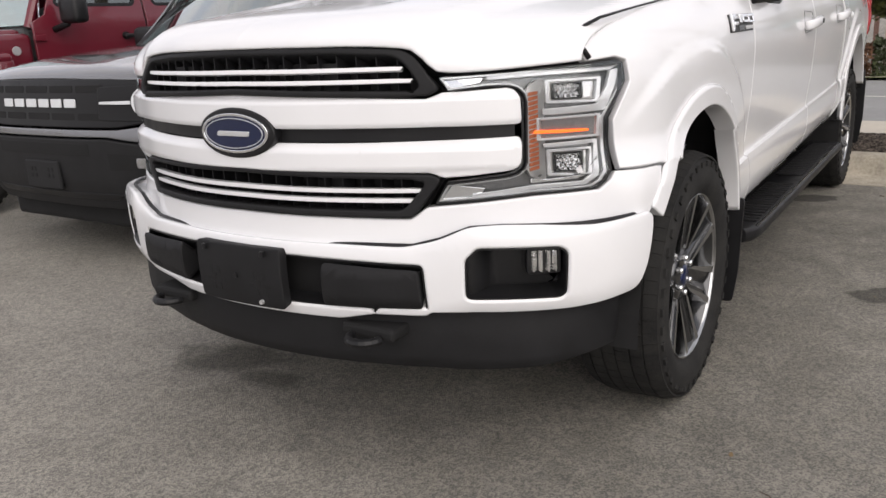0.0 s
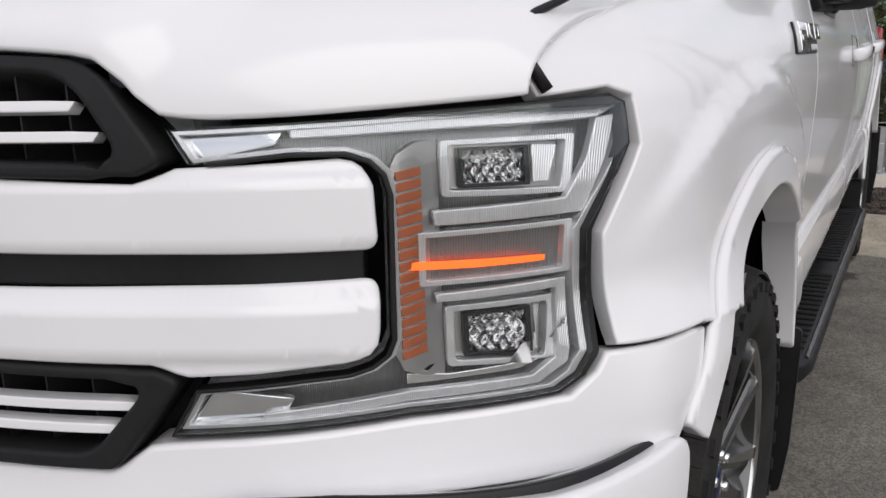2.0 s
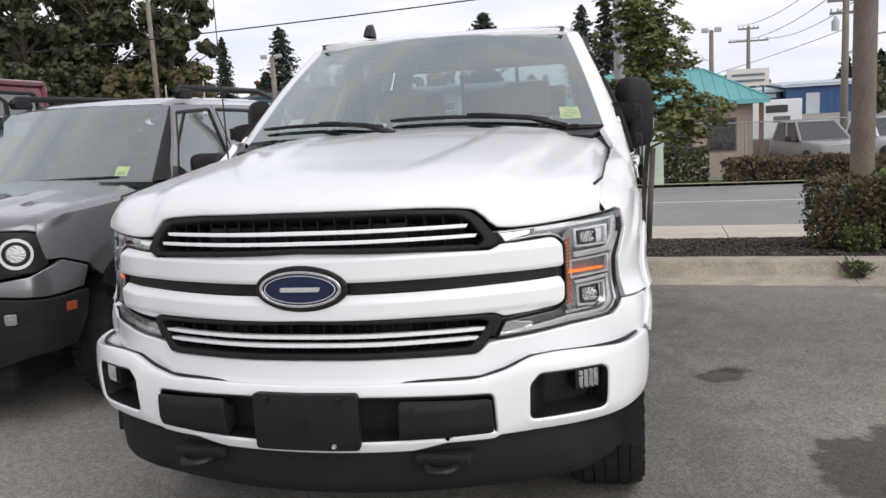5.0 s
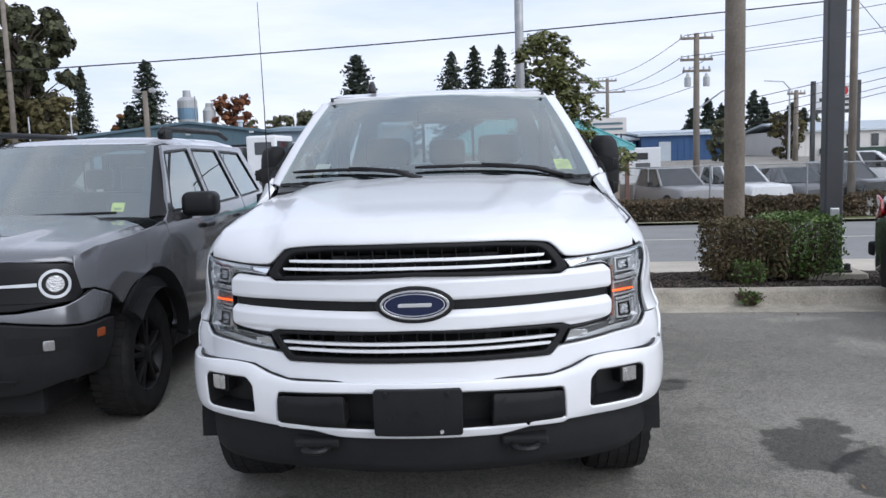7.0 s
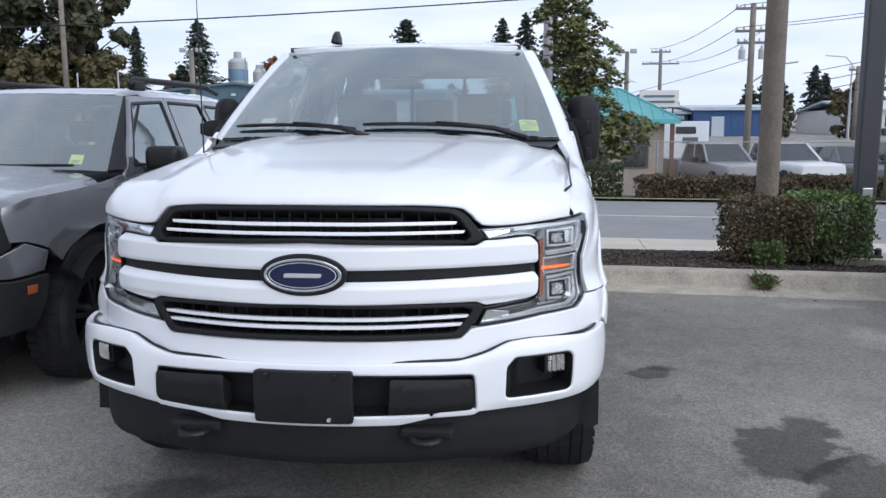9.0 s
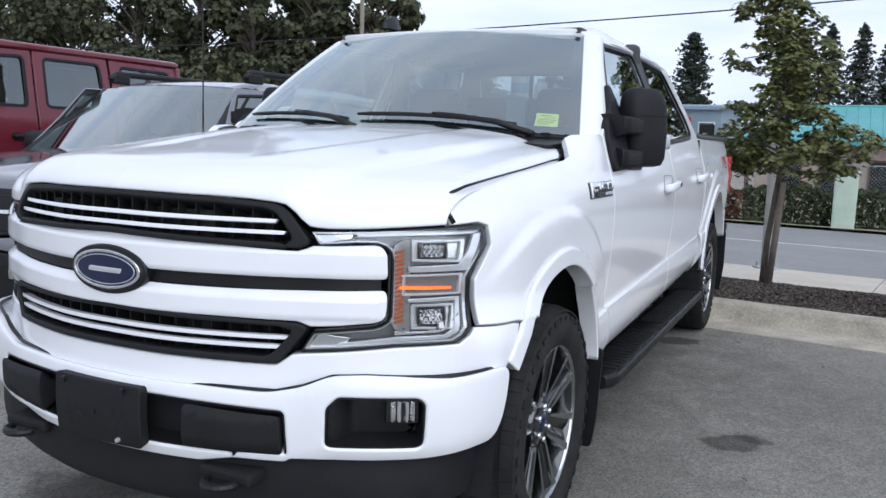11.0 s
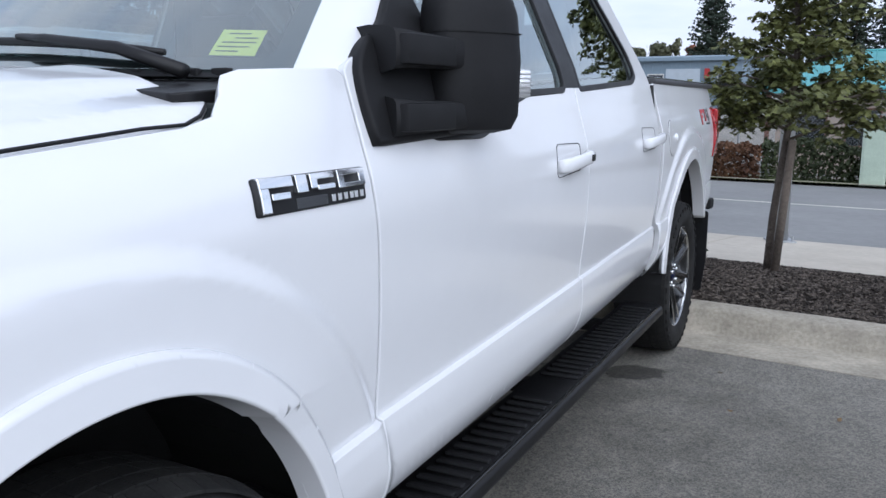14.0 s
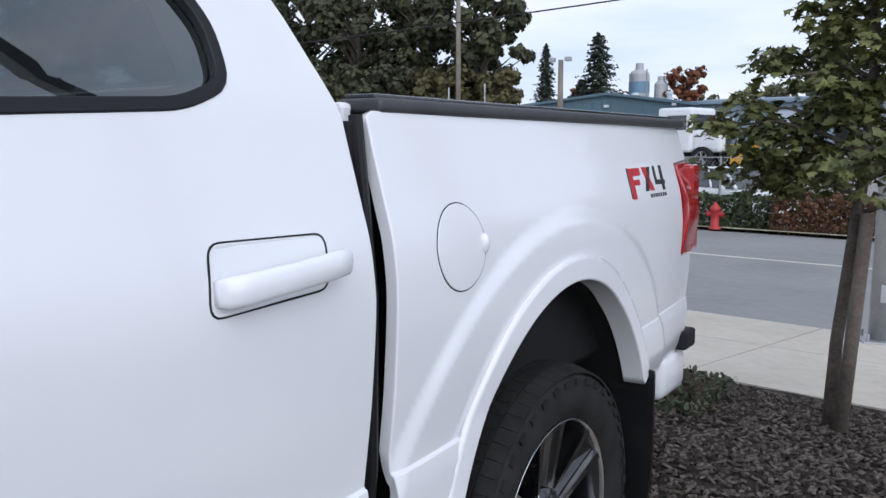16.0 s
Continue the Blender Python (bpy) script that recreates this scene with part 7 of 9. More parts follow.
        part("bumper_end", box((min(sg * 0.2, sg * 0.85), 0.05, 0.55), (max(sg * 0.2, sg * 0.85), 0.22, 0.75), 0.04, 3), CLAD, root)
        for yc in (0.80, 3.75):
            simple_wheel(root, (sg * 0.80, yc, 0.345), sg, 0.455, 0.24, ALU_DARK, 0.13)
    part("hood", box((-0.66, 0.28, 1.10), (0.66, 1.62, 1.235), 0.05, 3), RED_PAINT, root)
    part("nose_panel", box((-0.60, 0.24, 0.74), (0.60, 0.32, 1.18), 0.03, 3), RED_PAINT, root)
    bm = bmesh.new()
    add_box(bm, (-0.76, 1.98, 1.88), (0.76, 4.46, 1.955), 0.05, 4)
    smooth_angle(part("roof", bm, RED_PAINT, root), 50)
    part("windscreen", box((-0.70, 1.62, 1.26), (0.70, 1.64, 1.90), 0, 1, Matrix.Translation((0, 1.63, 1.26)) @ Matrix.Rotation(radians(-24), 4, "X") @ Matrix.Translation((0, -1.63, -1.26))), GLASS, root)
    for sg in (1, -1):
        part("screen_post", tube([(sg * 0.73, 1.63, 1.24), (sg * 0.71, 1.93, 1.92)], 0.035, 8), RED_PAINT, root)
    part("tailgate", box((-0.76, 4.40, 0.70), (0.76, 4.47, 1.90), 0.03), RED_PAINT, root)
    part("underbody", box((-0.60, 0.3, 0.35), (0.60, 4.35, 0.70), 0.03), DARK, root)
    part("cabin_floor", box((-0.76, 1.6, 0.62), (0.76, 4.4, 0.70)), INTERIOR, root)
    part("dashboard", box((-0.70, 1.60, 0.95), (0.70, 1.95, 1.25), 0.05), INTERIOR, root)
    for x, y in ((0.36, 2.55), (-0.36, 2.55), (0.36, 3.5), (-0.36, 3.5)):
        s = part("seat", box((x - 0.24, y, 0.8), (x + 0.24, y + 0.14, 1.45), 0.05, 3), SEAT, root)
        part("headrest", box((x - 0.12, y + 0.03, 1.47), (x + 0.12, y + 0.12, 1.65), 0.04, 3), SEAT, s)
    return root


jeep = red_offroader()
jeep.matrix_basis = pose(-5.42, 0.62, 0.115, 0, 0, 0)

# ---- planting, poles, street ----
def leaf_shape(size):
    """A lobed leaf, folded along its middle."""
    out = []
    for a, r in ((-90, 0.25), (-60, 0.55), (-35, 0.42), (-10, 0.85), (25, 0.52), (55, 0.80), (72, 0.55), (90, 1.0), (108, 0.55), (125, 0.80), (155, 0.52), (190, 0.85), (215, 0.42), (240, 0.55)):
        out.append((size * r * math.cos(radians(a)), size * r * math.sin(radians(a))))
    return out


def scatter(shape, places, fold=0.25):
    """One mesh with a flat shape set at every (place, normal, turn, size)."""
    verts, faces = [], []
    for p, n, turn, size in places:
        n = Vector(n).normalized()
        a = n.orthogonal().normalized()
        a.rotate(Matrix.Rotation(turn, 3, n))
        b = n.cross(a)
        base = len(verts)
        for x, y in shape:
            verts.append(tuple(Vector(p) + a * x * size + b * y * size - n * fold * abs(x) * size))
        faces.append(list(range(base, base + len(shape))))
    me = bpy.data.meshes.new("leaves")
    me.from_pydata(verts, [], faces)
    return me


LEAF5 = [(0.0, -0.5), (0.22, -0.30), (0.42, -0.12), (0.20, 0.02), (0.34, 0.30), (0.10, 0.22), (0.0, 0.55), (-0.10, 0.22), (-0.34, 0.30), (-0.20, 0.02), (-0.42, -0.12), (-0.22, -0.30)]
OVAL_LEAF = [(0.0, -0.5), (0.22, -0.2), (0.24, 0.1), (0.0, 0.5), (-0.24, 0.1), (-0.22, -0.2)]
CLUMP = [(0.0, -0.5), (0.35, -0.35), (0.5, 0.05), (0.22, 0.15), (0.30, 0.45), (0.0, 0.35), (-0.28, 0.5), (-0.25, 0.1), (-0.5, 0.0), (-0.3, -0.3)]


def rnd_dir(rng):
    v = Vector((rng.gauss(0, 1), rng.gauss(0, 1), rng.gauss(0, 1)))
    return v.normalized()


STAKE = mat("weathered_stake_wood", (0.13, 0.105, 0.085), 0.9, var=0.3, scale=6, bump=0.6, bscale=40, color2=(0.19, 0.155, 0.125))


def street_tree():
    """Young maple tied to a leaning stake, with wide lower limbs and drooping leaf clusters; foot at the origin."""
    rng = random.Random(5)
    root = thing("tree", "young staked maple with drooping green leaves in a mulch bed", "tree")
    stem = [(-0.05, 0.03, -0.10), (-0.035, 0.03, 0.35), (0.0, 0.03, 0.75), (0.03, 0.02, 1.05), (0.04, 0.02, 1.5), (-0.02, 0.02, 1.95), (-0.18, 0.02, 2.40)]
    part("trunk", tube(stem, [0.028, 0.024, 0.022, 0.021, 0.018, 0.012, 0.004], 12), BARK, root, smooth_faces=True)
    part("stake", tube([(0.0, -0.03, -0.10), (0.055, -0.03, 0.86)], [0.027, 0.025], 12), STAKE, root, "weathered wooden stake", True)
    places = []
    # limbs: height, bearing, reach
    limbs = [(0.98, -15, 0.72), (1.12, 8, 0.66), (0.92, 175, 0.45), (1.05, 160, 0.46), (1.15, 195, 0.42)]
    for k in range(30):
        z0 = lerp(0.85, 2.4, (k / 29) ** 0.95)
        reach = 0.50 if z0 < 1.35 else (0.40 if z0 < 1.75 else lerp(0.36, 0.22, (z0 - 1.75) / 0.7))
        limbs.append((z0, k * 137.5 + rng.uniform(-15, 15), reach * rng.uniform(0.65, 1.1)))
    for z0, bearing, length in limbs:
        a = radians(bearing)
        i = max(j for j in range(len(stem) - 1) if stem[j][2] <= z0)
        f = (z0 - stem[i][2]) / (stem[i + 1][2] - stem[i][2])
        p0 = Vector(stem[i]).lerp(Vector(stem[i + 1]), f)
        d = Vector((math.cos(a), math.sin(a), 0))
        pts = [p0, p0 + d * length * 0.35 + Vector((0, 0, 0.16 * length)), p0 + d * length * 0.7 + Vector((0, 0, 0.26 * length)), p0 + d * length + Vector((0, 0, 0.22 * length))]
        part("limb", tube(pts, [0.013, 0.009, 0.006, 0.003], 6), BARK, root, smooth_faces=True)
        for m in range(int(9 + 16 * length)):
            t = rng.uniform(0.22, 1.04)
            j = min(2, int(t * 3))
            c = pts[j].lerp(pts[j + 1], min(1.0, t * 3 - j)) + Vector((rng.gauss(0, 0.075), rng.gauss(0, 0.075), rng.gauss(0.0, 0.05)))
            # a tuft: leaves hang outward from one twig end
            for q in range(20):
                an = rng.uniform(0, 6.28)
                e = Vector((math.cos(an), math.sin(an), 0))
                rr = rng.uniform(0.015, 0.085)
                p = c + e * rr + Vector((0, 0, -0.45 * rr + rng.gauss(0, 0.012)))
                places.append((p, e * 0.55 + Vector((rng.gauss(0, 0.25), rng.gauss(0, 0.25), 0.8)), rng.uniform(0, 6.28), rng.uniform(0.038, 0.062)))
    me = scatter(LEAF5, places, 0.45)
    tagged(part("crown", me, LEAF, root), kind="stuff")
    return root


tree = street_tree()
tree.matrix_basis = pose(1.205, 6.97, 0.02, 0, 0, 0) @ Matrix.Scale(1.19, 4)


def hedge_bush(w, d, h, n, seed, leaf, twig, label):
    """A clipped shrub: many thin stems and small leaves, thinner at one side."""
    rng = random.Random(seed)
    root = thing("shrub", label, "shrub")
    bm = bmesh.new()
    for k in range(170):
        x, y = rng.uniform(-w, w), rng.uniform(-d, d)
        z = h * rng.uniform(0.75, 1.03)
        add_tube(bm, [(x * 0.55, y * 0.5, 0), (x * 0.85 + rng.gauss(0, 0.03), y * 0.8, z * 0.5), (x + rng.gauss(0, 0.04), y, z)], [0.007, 0.005, 0.002], 4, False)
    tagged(part("stem_work", bm, twig, root), kind="stuff")
    places = []
    for k in range(n):
        p = Vector((rng.uniform(-w, w), rng.uniform(-d, d), h * rng.uniform(0.12, 1.0)))
        e = rng.random()
        if e < 0.72:
            ax = rng.choice((0, 1, 2, 1))
            lim = (w, d, h)
            if ax == 2:
                p.z = h * (1 + 0.10 * noise.noise((p.x * 4, p.y * 4, seed))) + rng.gauss(0, 0.02)
            else:
                sg = rng.choice((-1, 1))
                p[ax] = sg * lim[ax] * (1 + 0.12 * noise.noise((p.x * 4, p.z * 5, p.y * 4 + seed))) + rng.gauss(0, 0.02)
        places.append((p, rnd_dir(rng) + Vector((0, 0, 0.5)), rng.uniform(0, 6.28), rng.uniform(0.025, 0.055)))
    tagged(part("foliage", scatter(OVAL_LEAF, places), leaf, root), kind="stuff")
    return root


TWIG = mat("dry_twigs", (0.10, 0.07, 0.05), 0.9, var=0.3, scale=20)
LEAF_DULL = mat("dull_hedge_leaves", (0.075, 0.075, 0.03), 0.7, var=0.4, scale=5, color2=(0.14, 0.10, 0.05), island=0.4)
LEAF_FRESH = mat("fresh_green_leaves", (0.07, 0.13, 0.025), 0.5, var=0.3, scale=5, color2=(0.13, 0.20, 0.05), island=0.3)
b1 = hedge_bush(0.36, 0.30, 0.64, 5200, 1, LEAF_DULL, TWIG, "clipped brownish shrub with bare twigs in mulch")
b1.matrix_basis = pose(2.98, 5.72, 0.09)
b2 = hedge_bush(0.36, 0.28, 0.68, 4200, 2, LEAF_FRESH, TWIG, "bright green leafy shrub beside a lamp post")
b2.matrix_basis = pose(3.58, 5.78, 0.09)
b3 = hedge_bush(0.13, 0.12, 0.22, 500, 3, LEAF_FRESH, TWIG, "small green weed clump at the foot of a shrub")
b3.matrix_basis = pose(2.93, 5.38, 0.12)
b4 = hedge_bush(0.07, 0.07, 0.12, 160, 4, LEAF_FRESH, TWIG, "small weed in a kerb joint")
b4.matrix_basis = pose(2.76, 4.80, 0.02)
b5 = hedge_bush(0.22, 0.30, 0.10, 900, 6, mat("grey_green_ground_cover", (0.06, 0.075, 0.04), 0.8, var=0.3, scale=8, color2=(0.10, 0.11, 0.07), island=0.3), TWIG, "low grey-green ground cover in mulch")
b5.matrix_basis = pose(0.40, 6.95, 0.02)

# wood chips on the bed
rng = random.Random(11)
CHIP = mat("mulch_chips", (0.016, 0.013, 0.011), 0.95, spec=0.2, var=0.5, scale=40, color2=(0.14, 0.118, 0.10), island=0.8)
verts, faces = [], []
for k in range(19000):
    a, b = rng.uniform(-2.6, 2.6), rng.uniform(0.22, 2.64)
    x, y = kp(a, b)
    j = (b - 0.17) / 2.57
    z = 0.13 + 0.055 * math.sin(math.pi * j) * (0.6 + 0.8 * noise.noise((a * 0.8, b * 1.2, 0))) + 0.012 * noise.noise((a * 7, b * 7, 3)) + gz(b)
    m = Matrix.Translation((x, y, z + 0.006)) @ Euler((rng.uniform(-0.5, 0.5), rng.uniform(-0.5, 0.5), rng.uniform(0, 6.28))).to_matrix().to_4x4()
    l, w, h = rng.uniform(0.007, 0.028), rng.uniform(0.004, 0.011), rng.uniform(0.002, 0.006)
    i = len(verts)
    verts += [tuple(m @ Vector(c)) for c in ((-l, -w, -h), (l, -w, -h), (l, w, -h), (-l, w, -h), (-l * 0.8, -w * 0.7, h), (l * 0.9, -w * 0.6, h), (l * 0.8, w * 0.7, h), (-l * 0.9, w * 0.6, h))]
    faces += [[i + q for q in fc] for fc in ((4, 5, 6, 7), (0, 1, 5, 4), (1, 2, 6, 5), (2, 3, 7, 6), (3, 0, 4, 7))]
me = bpy.data.meshes.new("wood_chips")
me.from_pydata(verts, [], faces)
tagged(part("wood_chips", me, CHIP), "loose brown wood chips on the bed", "mulch", "", "stuff")

# lamp post on its concrete foot
POST_PAINT = mat("dark_grey_post_paint", (0.045, 0.046, 0.05), 0.45, var=0.15, scale=6, bump=0.05, bscale=200)
post = thing("lamp_post", "dark grey steel lamp post bolted to a concrete foot", "lamp post")
bm = bmesh.new()
extrude_poly(bm, rounded([(-0.30, -0.28), (0.30, -0.28), (0.30, 0.28), (-0.30, 0.28)], 0.03), -0.15, 0.16, None, 0.03)
part("concrete_foot", bm, CONCRETE, post)
part("base_plate", box((-0.17, -0.17, 0.16), (0.17, 0.17, 0.185), 0.006), POST_PAINT, post)
bm = bmesh.new()
add_box(bm, (-0.092, -0.092, 0.18), (0.092, 0.092, 7.0), 0.018, 2)
part("shaft", bm, POST_PAINT, post)
for x in (-0.13, 0.13):
    for y in (-0.13, 0.13):
        part("bolt_cover", lathe([(0.16, 0.034), (0.225, 0.032), (0.235, 0.02), (0.235, 0.0)], "z", 12, (x, y, 0.02)), POST_PAINT, post)
so = part("socket_box", box((-0.045, -0.125, 0.72), (0.045, -0.09, 0.84), 0.008), SILVER, post)
part("round_tag", lathe([(-0.004, 0.0), (-0.004, 0.042), (0.0, 0.045)], "y", 24, (0, -0.094, 0.60)), BLACK_SAT, post)
part("tag_ring", lathe([(-0.007, 0.030), (-0.007, 0.038), (-0.003, 0.038)], "y", 24, (0, -0.094, 0.60)), SILVER, post)
part("small_box", box((-0.035, -0.108, 0.40), (0.035, -0.09, 0.50), 0.005), POST_PAINT, post)
part("lamp_arm", box((-0.5, -0.05, 6.9), (0.5, 0.05, 7.0), 0.01), POST_PAINT, post)
post.matrix_basis = pose(3.97, 5.90, 0.0, 0, 0, -5)

# wooden utility pole at the road's edge
def wood_pole(x, y, z, r0, r1, h, name="utility_pole", label="weathered wooden utility pole"):
    p = thing(name, label, "utility pole")
    part("pole", tube([(0, 0, -0.3), (0, 0, h * 0.5), (0.0, 0, h)], [r0, (r0 + r1) / 2, r1], 16), WOOD_POLE, p, smooth_faces=True)
    p.matrix_basis = pose(x, y, z)
    return p


wood_pole(4.02, 9.35, gz(4.6), 0.150, 0.128, 10)
wood_pole(11.2, 22.6, gz(17.8), 0.175, 0.14, 13)
wood_pole(14.3, 28.5, -1.0, 0.15, 0.12, 14)
GALV = mat("galvanised_steel", (0.42, 0.43, 0.44), 0.5, metal=0.7, var=0.15, scale=8)
mp = thing("street_light", "galvanised street light pole on a base plate", "street light")
part("pole", tube([(0, 0, 0.02), (0, 0, 4.0), (0.02, 0, 8.0)], [0.085, 0.07, 0.05], 14), GALV, mp, smooth_faces=True)
bm = bmesh.new()
add_box(bm, (-0.15, -0.15, 0.0), (0.15, 0.15, 0.03), 0.008)
part("base_plate", bm, GALV, mp)
for x in (-0.11, 0.11):
    for y in (-0.11, 0.11):
        part("anchor_bolt", tube([(x, y, 0.02), (x, y, 0.09)], 0.014, 8), GALV, mp)
part("hand_hole", box((-0.03, -0.085, 0.35), (0.03, -0.06, 0.50), 0.006), GALV, mp)
part("lamp_arm", tube([(0.02, 0, 7.8), (-0.4, 0.2, 8.1), (-1.6, 0.8, 8.2)], 0.03, 8), GALV, mp)
mp.matrix_basis = pose(0.95, 10.45, 0.13 + gz(5.4), 0, 0, 20)

# fallen twigs and dry leaves on the asphalt, kerb scrapes
rng = random.Random(77)
LITTER = mat("dry_litter", (0.16, 0.10, 0.05), 0.9, var=0.4, scale=30, color2=(0.26, 0.18, 0.10))
for k in range(26):
    x, y = rng.uniform(1.15, 3.6), rng.uniform(0.2, 4.5)
    bit = thing("dry_leaf", "small curled dry leaf lying on asphalt", "leaf", "fallen leaves")
    part("blade", scatter(OVAL_LEAF, [((x, y, 0.008), (rng.gauss(0, 0.25), rng.gauss(0, 0.25), 1), rng.uniform(0, 6.28), rng.uniform(0.018, 0.038))], 0.35), LITTER, bit)
for k in range(9):
    x, y, a = rng.uniform(1.2, 3.4), rng.uniform(0.3, 4.5), rng.uniform(0, 3.14)
    l = rng.uniform(0.03, 0.08)
    tw = thing("twig", "thin dry twig lying on asphalt", "twig", "fallen twigs")
    part("stick", tube([(x, y, 0.003), (x + l * 0.5 * math.cos(a), y + l * 0.5 * math.sin(a), 0.006), (x + l * math.cos(a + 0.2), y + l * math.sin(a + 0.2), 0.003)], [0.002, 0.0018, 0.001], 5), TWIG, tw)

# ---- far side of the road ----
def land(x, y):
    """Height of the open land at a place."""
    b = (y - K0.y) * math.cos(KA) - (x - K0.x) * math.sin(KA)
    return land_b(x, b)


def hull(name, stations, material, parent, label="", power=0.55, n=9):
    """A car-like shell over stations (y, half width, bottom, top, crown width factor)."""
    bm = bmesh.new()
    rings = []
    for y, w, z0, z1, k in stations:
        ring = []
        prof = [(0.90, 0.0), (0.99, 0.12), (1.0, 0.35), (1.0, 0.55), (0.985, 0.72), (0.965, 0.84), (lerp(k, 0.96, 0.55), 0.94), (k, 0.985), (k * 0.6, 1.0), (0.0, 1.004)]
        for fx_, fz in prof:
            ring.append((w * fx_, y, lerp(z0, z1, fz)))
        full = ring + [(-x, yy, z) for x, yy, z in ring[-2::-1]]
        rings.append([bm.verts.new(p) for p in full])
    for r0, r1 in zip(rings, rings[1:]):
        for i in range(len(r0) - 1):
            bm.faces.new((r0[i], r0[i + 1], r1[i + 1], r1[i]))
        bm.faces.new((r0[-1], r0[0], r1[0], r1[-1]))
    bm.faces.new(rings[0][::-1])
    bm.faces.new(rings[-1])
    return smooth_angle(part(name, bm, material, parent, label), 38)


def cabin(root, paint, stations, zb, glass, pillars):
    """A tapered roof on pillars with glazing between; stations (y, half width) at the belt and (y, half width, z) at the roof, front to back."""
    (yb0, wb0), (yb1, wb1), (yt0, wt0, zt0), (yt1, wt1, zt1) = stations
    B = [Vector((-wb0, yb0, zb)), Vector((wb0, yb0, zb)), Vector((wb1, yb1, zb)), Vector((-wb1, yb1, zb))]
    T = [Vector((-wt0, yt0, zt0)), Vector((wt0, yt0, zt0)), Vector((wt1, yt1, zt1)), Vector((-wt1, yt1, zt1))]
    bm = bmesh.new()
    lo, hi = [bm.verts.new(p) for p in T], [bm.verts.new(p + Vector((0, 0, 0.05))) for p in [t * 1.0 for t in T]]
    for v in hi:
        v.co.x *= 0.90
        v.co.y += 0.06 if v.co.y < (yt0 + yt1) / 2 else -0.06
    bm.faces.new(hi)
    bm.faces.new(lo[::-1])
    for i in range(4):
        bm.faces.new((lo[i], lo[(i + 1) % 4], hi[(i + 1) % 4], hi[i]))
    part("roof", bm, paint, root, smooth_faces=True)
    for i in range(4):
        b0, b1, t0, t1 = B[i], B[(i + 1) % 4], T[i], T[(i + 1) % 4]
        part("pillar", tube([b0, t0], [0.05, 0.045], 6), paint, root)
        out = ((b1 - b0).cross(t0 - b0)).normalized() * 0.012
        cells = pillars if i % 2 else 1
        for c in range(cells):
            f0, f1 = c / cells + 0.03, (c + 1) / cells - 0.03
            bm = bmesh.new()
            q = [b0.lerp(b1, f0), b0.lerp(b1, f1), t0.lerp(t1, f1), t0.lerp(t1, f0)]
            front = [bm.verts.new(p + out) for p in q]
            back = [bm.verts.new(p - out) for p in q]
            bm.faces.new(front)
            bm.faces.new(back[::-1])
            for k in range(4):
                bm.faces.new((front[k], back[k], back[(k + 1) % 4], front[(k + 1) % 4]))
            part("window", bm, glass, root, "dark tinted window")
            if c:
                p0, p1 = b0.lerp(b1, c / cells), t0.lerp(t1, c / cells)
                part("pillar", tube([p0, p1], 0.04, 6), paint, root)


DARK_GLASS_FAR = mat("dark_car_glass", (0.02, 0.024, 0.027), 0.08, var=0.1, scale=1, spec=0.9, coat=0.6)
FAR_WHITE = mat("white_car_paint", (0.72, 0.73, 0.74), 0.3, coat=0.5, var=0.03, scale=2)
FAR_SILVER = mat("silver_car_paint", (0.36, 0.36, 0.365), 0.32, metal=0.4, coat=0.6, var=0.04, scale=2)
FAR_GREY = mat("grey_car_paint", (0.13, 0.135, 0.14), 0.32, metal=0.4, coat=0.6, var=0.04, scale=2)
FAR_BLACK = mat("charcoal_car_paint", (0.024, 0.026, 0.028), 0.25, metal=0.2, coat=0.9, var=0.05, scale=2)
STEEL_RIM = mat("silver_wheel", (0.42, 0.43, 0.44), 0.35, metal=0.7, var=0.05, scale=15)


def car_wheels(root, w, ys, r):
    for y in ys:
        for sgn in (1, -1):
            simple_wheel(root, (sgn * (w - 0.12), y, r), sgn, r, r * 0.64, STEEL_RIM, 0.10)


def arches(root, w, ys, r):
    for y in ys:
        for sgn in (1, -1):
            bm = bmesh.new()
            pts = [(y + (r + 0.07) * math.cos(radians(a)), r + (r + 0.07) * math.sin(radians(a))) for a in range(-20, 201, 20)]
            extrude_poly(bm, pts, 0.0, 0.02)
            for v in bm.verts:
                v.co = Vector((sgn * (w - 0.012 + v.co.z), v.co.x, v.co.y))
            part("wheel_arch", bm, DARK, root)


